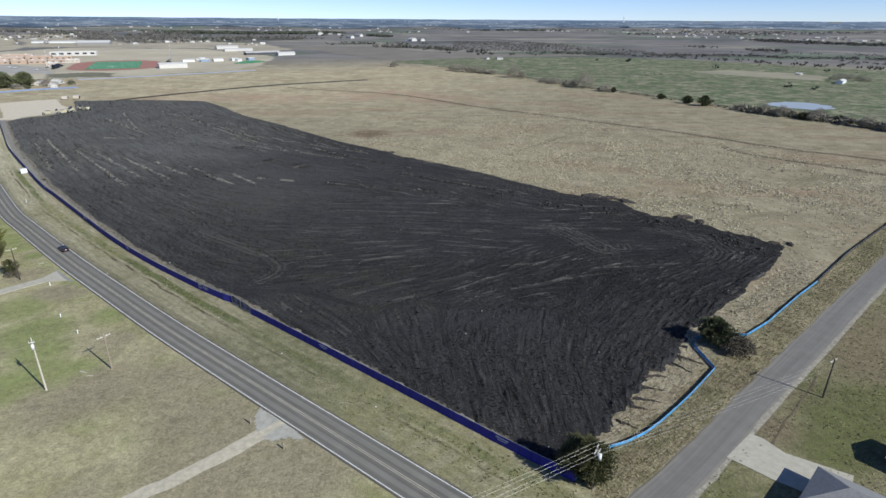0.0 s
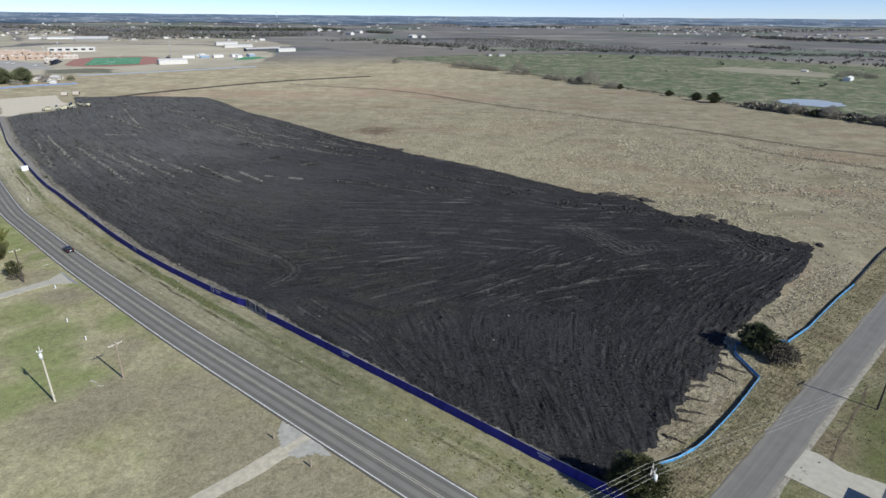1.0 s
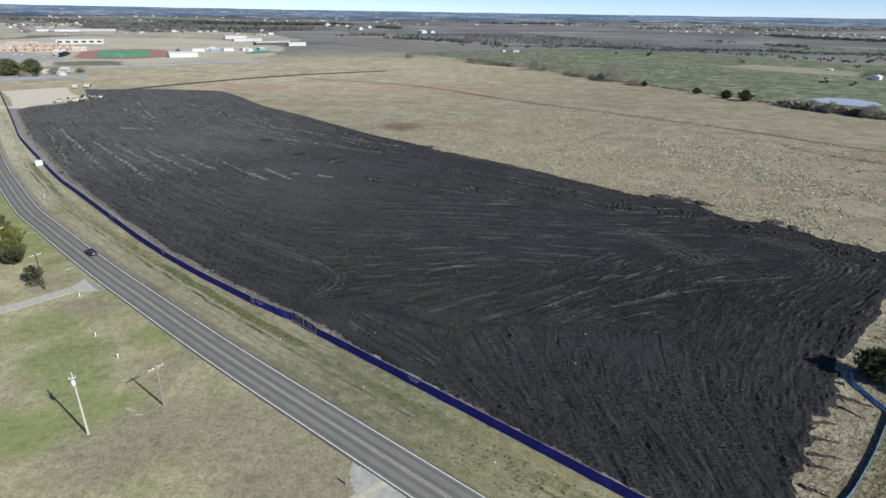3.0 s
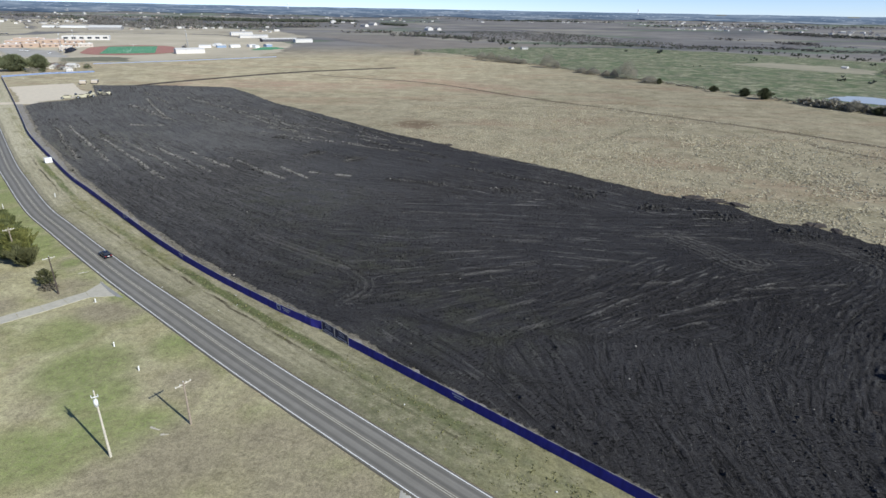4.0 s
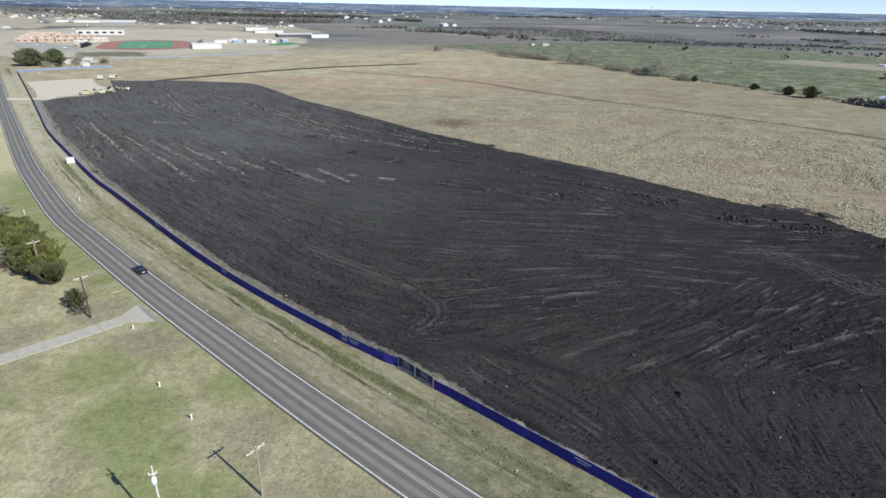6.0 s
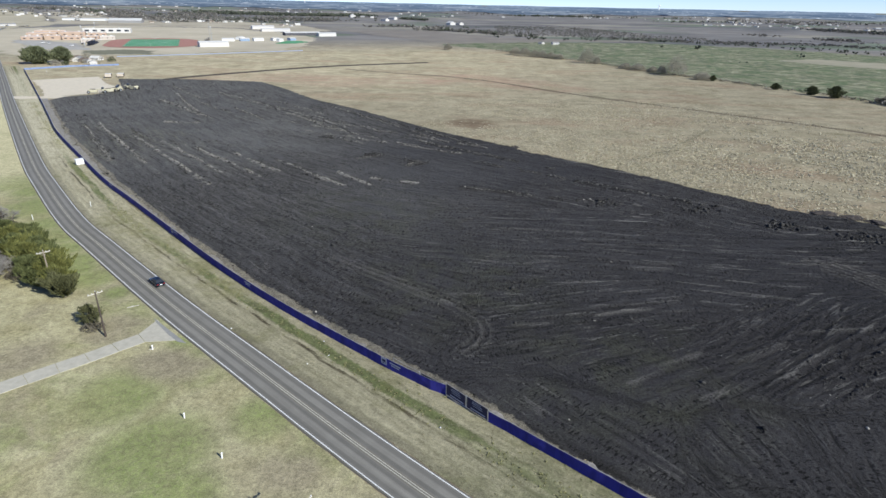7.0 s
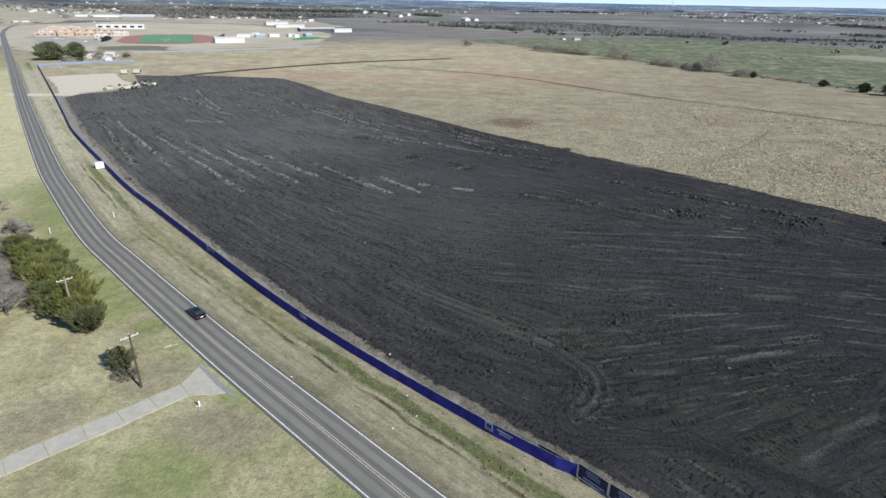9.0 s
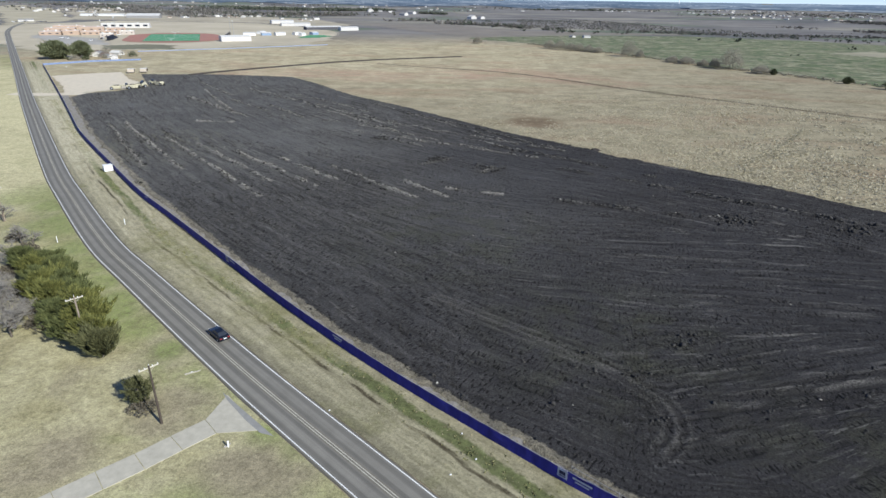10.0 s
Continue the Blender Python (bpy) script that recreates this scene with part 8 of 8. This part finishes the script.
def clods():
    rng = np.random.RandomState(41)

    def drop(xs, ys, ss):
        ok, z, _ = field_at(xs, ys)
        return np.stack([xs, ys, z + ss * 0.25], axis=1)[ok], ss[ok]

    P, S = [], []
    # loose scatter, thicker along the rough edges
    n = 46000
    xs, ys = rng.uniform(-340, 102, n), rng.uniform(70, 518, n)
    ok = rng.rand(n) < np.clip(field_at(xs, ys)[2] - 0.3, 0.05, 1) * 0.9
    ss = rng.gamma(2.0, 0.036, n) + 0.045
    p, s = drop(xs[ok], ys[ok], ss[ok])
    P.append(p), S.append(s)
    # windrows of clods left along the passes
    n = 2900
    X, Y = rng.uniform(-320, 98, n), rng.uniform(78, 500, n)
    ok, _, r = field_at(X, Y)
    ok &= rng.rand(n) < np.clip(r, 0.25, 1)
    A = heading(X, Y) + rng.normal(size=n) * 0.06
    for k, (x, y, a) in enumerate(zip(X[ok], Y[ok], A[ok])):
        L = rng.uniform(4, 26)
        m = int(L / rng.uniform(0.22, 0.7))
        u = np.sort(rng.uniform(-L / 2, L / 2, m))
        gap = vnoise(u / 3.0, np.full(m, k * 3.7), 5) > 0.42
        xs, ys = x + u * math.cos(a) + rng.normal(size=m) * 0.24, y + u * math.sin(a) + rng.normal(size=m) * 0.24
        p, s = drop(xs[gap], ys[gap], (rng.gamma(2.2, 0.044, m) + 0.05)[gap])
        P.append(p), S.append(s)
    # heaps of broken clods
    for x, y, w, m in ((-103.5, 281, 4.0, 130), (-84.6, 271, 5.0, 150), (-131, 312, 5, 90), (-18, 228, 6, 120), (10, 226, 7, 120), (30, 214, 6, 120), (48, 205, 7, 160), (66, 192, 7, 170), (84, 176, 6, 150)):
        xs, ys = x + rng.normal(size=m) * w * 0.5, y + rng.normal(size=m) * w * 0.4
        p, s = drop(xs, ys, rng.gamma(2.4, 0.09, m) + 0.1)
        P.append(p), S.append(s)
    for kk, (ax, ay, bx, by, pale) in enumerate(WINDROWS):
        L = math.hypot(bx - ax, by - ay)
        m = int(L * (9 if pale < 0.3 else 3))
        u = rng.rand(m)
        g = np.clip(vnoise(u * L / 5.0, np.full(m, kk * 1.0), 63) * 2.2 - 0.4, 0, 1) > 0.1
        w = rng.normal(size=m) * 0.7 - 1.2 * (vnoise(u * L / 14, np.full(m, kk * 1.0), 62) - 0.5)
        xs, ys = ax + (bx - ax) * u - (by - ay) / L * w, ay + (by - ay) * u + (bx - ax) / L * w
        p, s = drop(xs[g], ys[g], (rng.gamma(2.2, 0.07, m) + 0.08)[g])
        P.append(p), S.append(s)
    clod_mesh("soil_clods", np.concatenate(P), np.concatenate(S), M_CLOD, "broken black clay clods strewn over the field", 42)
    P, S = [], []
    # pale dried windrows in the far part of the field
    for kk, (ax, ay, bx, by, pale) in enumerate(WINDROWS):
        L = math.hypot(bx - ax, by - ay)
        m = int(L * 14)
        u = rng.rand(m)
        g = (np.clip(vnoise(u * L / 5.0, np.full(m, kk * 1.0), 63) * 2.2 - 0.4, 0, 1) > 0.2) & (rng.rand(m) < 0.15 + 0.7 * pale)
        w = rng.normal(size=m) * 0.34 - 1.2 * (vnoise(u * L / 14, np.full(m, kk * 1.0), 62) - 0.5)
        nx, ny = -(by - ay) / L, (bx - ax) / L
        xs, ys = ax + (bx - ax) * u + nx * w, ay + (by - ay) * u + ny * w
        p, s = drop(xs[g], ys[g], (rng.gamma(2.2, 0.036, m) + 0.05)[g])
        P.append(p), S.append(s)
    k = 26
    gx, gy = rng.uniform(-30, 60, k), rng.uniform(78, 150, k)
    pick = rng.randint(0, k, 160)
    p, s = drop(gx[pick] + rng.normal(size=160) * 1.6, gy[pick] + rng.normal(size=160) * 1.6, rng.gamma(2.2, 0.018, 160) + 0.035)
    P.append(p), S.append(s)
    m = 260
    p, s = drop(rng.uniform(-320, 98, m), rng.uniform(80, 490, m), rng.gamma(2.2, 0.04, m) + 0.06)
    P.append(p), S.append(s)
    clod_mesh("dry_clods", np.concatenate(P), np.concatenate(S), M_PALECLOD, "pale dried clods in rows across the black field", 43)


clods()


def grasses():
    rng = np.random.RandomState(51)
    # bunch grass in the pasture past the field
    n = 170000
    xs, ys = rng.uniform(-110, 260, n), rng.uniform(120, 460, n)
    dist = edge_distance(SOIL, xs, ys)
    inn = inside(SOIL, xs, ys)
    street = (xs - ys + 38) * 0.707
    dens = vnoise(xs / 28, ys / 28, 21) * 0.6 + vnoise(xs / 7, ys / 7, 22) * 0.4
    ok = (~inn) & (dist > 1.0) & ((ys > 190) | (xs > 20)) & (street < -14) & (rng.rand(n) < np.clip((dens - 0.36) * 2.6, 0.03, 1)) & (rng.rand(n) < np.clip(1.35 - dist / 190, 0.0, 1)) & (rng.rand(n) < np.clip((xs + 110) / 130, 0, 1)) & (rng.rand(n) < np.clip((560 - ys - xs * 1.2) / 160, 0, 1))
    xs, ys = xs[ok], ys[ok]
    batch_tufts("bunch_grass", np.stack([xs, ys, np.full(len(xs), 0.0)], axis=1), M_STRAW, "pale straw bunch grass in dry pasture", "grass", rng.uniform(0.22, 0.5, len(xs)) * (1 + 0.6 * np.clip((xs + 10) / 90, 0, 1)) * np.where((xs > 30) & ((xs - ys + 38) * 0.707 > -34), 0.75, 1.0), 6, 52, 0.22, 0.3)
    # thick bunch grass close to the worked edge
    n = 60000
    xs, ys = rng.uniform(-20, 210, n), rng.uniform(130, 340, n)
    dist = edge_distance(SOIL, xs, ys)
    street = (xs - ys + 38) * 0.707
    ok = (~inside(SOIL, xs, ys)) & (dist > 1.0) & (street < -14) & (rng.rand(n) < np.clip(1.25 - dist / 110, 0, 1)) & (rng.rand(n) < np.clip((vnoise(xs / 34, ys / 34, 24) * 0.6 + vnoise(xs / 8, ys / 8, 23) * 0.4 - 0.3) * 3.2, 0.05, 1))
    xs, ys = xs[ok], ys[ok]
    batch_tufts("bunch_grass", np.stack([xs, ys, np.full(len(xs), 0.0)], axis=1), M_STRAW, "thick pale bunch grass beside the worked soil", "grass", rng.uniform(0.3, 0.62, len(xs)) * np.where((xs > 30) & ((xs - ys + 38) * 0.707 > -34), 0.75, 1.0), 6, 55, 0.3, 0.3)
    # straw clumps between the worked soil and the street fence
    n = 5200
    u, off = rng.rand(n), rng.uniform(-7.5, -0.4, n)
    xs, ys = 24 + 80 * u + 0.7 * off, 79 + 79 * u - 0.7 * off
    ok = ~inside(SOIL, xs, ys) & (vnoise(xs / 2.2, ys / 2.2, 25) > 0.3)
    xs, ys = xs[ok], ys[ok]
    batch_tufts("straw_clumps", np.stack([xs, ys, np.full(len(xs), 0.0)], axis=1), M_STRAW, "pale trampled straw clumps by the street fence", "grass", rng.uniform(0.1, 0.24, len(xs)), 6, 56, 0.2, 0.3)
    # tufts along the fence, the verge and the lawn
    P, S, W, WS = [], [], [], []
    ns = normals(ROAD)
    for p, q in zip(ROAD, ns):
        if p.y > 420 or p.x > 16:
            continue
        for _ in range(26):
            o = rng.uniform(4.2, 20.0)
            if 14.2 < o < 14.9:
                continue
            k = p + q * o
            k = k + Vector((rng.normal(), rng.normal())) * 1.0
            P.append((k.x, k.y, 0.03))
            S.append(rng.uniform(0.1, 0.22))
        for _ in range(16):
            o = rng.choice((11.4, 11.9, 12.3, 16.8)) + rng.normal() * 0.5
            k = p + q * o
            if noise.noise((k.x * 0.06, k.y * 0.06, 4.0)) < -0.05:
                continue
            W.append((k.x + rng.normal() * 0.8, k.y + rng.normal() * 0.8, 0.03))
            WS.append(rng.uniform(0.12, 0.3))
        for _ in range(int(45 * max(0, 1 - abs(p.y - 72) / 34))):
            k = p + q * rng.uniform(5.0, 14.0)
            W.append((k.x + rng.normal() * 0.6, k.y + rng.normal() * 0.6, 0.03))
            WS.append(rng.uniform(0.12, 0.3))
        for _ in range(6):
            o = -rng.uniform(4.3, 75)
            k = p + q * o
            P.append((k.x + rng.normal(), k.y + rng.normal(), 0.03))
            S.append(rng.uniform(0.08, 0.2))
    ok = [not (-133 < x < -108 and 115 < y < 143 and abs((x + 121) * 0.74 + (y - 131) * -0.66) < 2.4) for x, y, _ in P]
    P = [p for p, o in zip(P, ok) if o]
    S = [s for s, o in zip(S, ok) if o]
    # tufts along the inside of the site fence
    fl = spline(FENCE[:13], 0.5)
    for p, q in zip(fl, normals(fl)):
        if p.y > 230 or 119 < p.y < 127:
            continue
        for _ in range(3 if noise.noise((p.x * 0.12, p.y * 0.12, 8.0)) > -0.15 else 1):
            k = p + q * abs(rng.normal() * 1.0 + 0.9)
            P.append((k.x, k.y, 0.06)), S.append(rng.uniform(0.12, 0.34))
    # rough tufts on both sides of the side street
    n2 = normals(SIDE)
    for p, q in zip(SIDE, n2):
        if not 62 < p.y < 190:
            continue
        for _ in range(150):
            o = rng.uniform(3.6, 22.0) if rng.rand() < 0.55 else -rng.uniform(3.4, 9.0)
            k = p + q * o + Vector((rng.normal(), rng.normal())) * 0.8
            if abs((k.x - 50) * 0.64 + (k.y - 75) * -0.77) < 4 and 40 < k.x < 62 and k.y < 84:
                continue
            if abs((k.x - k.y + 38.3) * 0.707) < 3.4:
                continue
            if rng.rand() < 0.5:
                W.append((k.x, k.y, 0.04)), WS.append(rng.uniform(0.12, 0.26))
            else:
                P.append((k.x, k.y, 0.04)), S.append(rng.uniform(0.12, 0.3))
    # straw by the street corner
    m = 3000
    u = rng.rand(m)
    xs, ys = 26 + 70 * u, 81 + 68 * u
    off = rng.uniform(-9, 3.2, m)
    xs, ys = xs - off * 0.7 * -1, ys + off * 0.7 * -1
    okk = ~inside(SOIL, xs, ys)
    P += [(a, b, 0.03) for a, b in zip(xs[okk], ys[okk])]
    S += list(rng.uniform(0.12, 0.32, int(okk.sum())))
    batch_tufts("dry_grass", P, M_VSTRAW, "short dry straw grass along verge and fence", "grass", S, 4, 53, 0.25, 0.35)
    batch_tufts("verge_weeds", W, M_WEED, "dark green winter weeds in the verge", "weeds", WS, 6, 54, 0.5, 0.5)


grasses()

# farmstead in the green pasture
metal_shed(410, 690, 140, 7, 20, 3.2, 1.2, "long grey metal barn in the green pasture", M_CERAMIC, 3)
for k, (x, y, h, w) in enumerate(((420, 722, 7, 10), (438, 736, 8, 12), (444, 729, 7, 11), (446, 716, 6, 9), (450, 710, 6, 9))):
    shrub(x, y, h, w, M_HEDGE, "leafless grey tree in the farmyard", 400 + k, "farmyard trees", "yard_tree", 160)
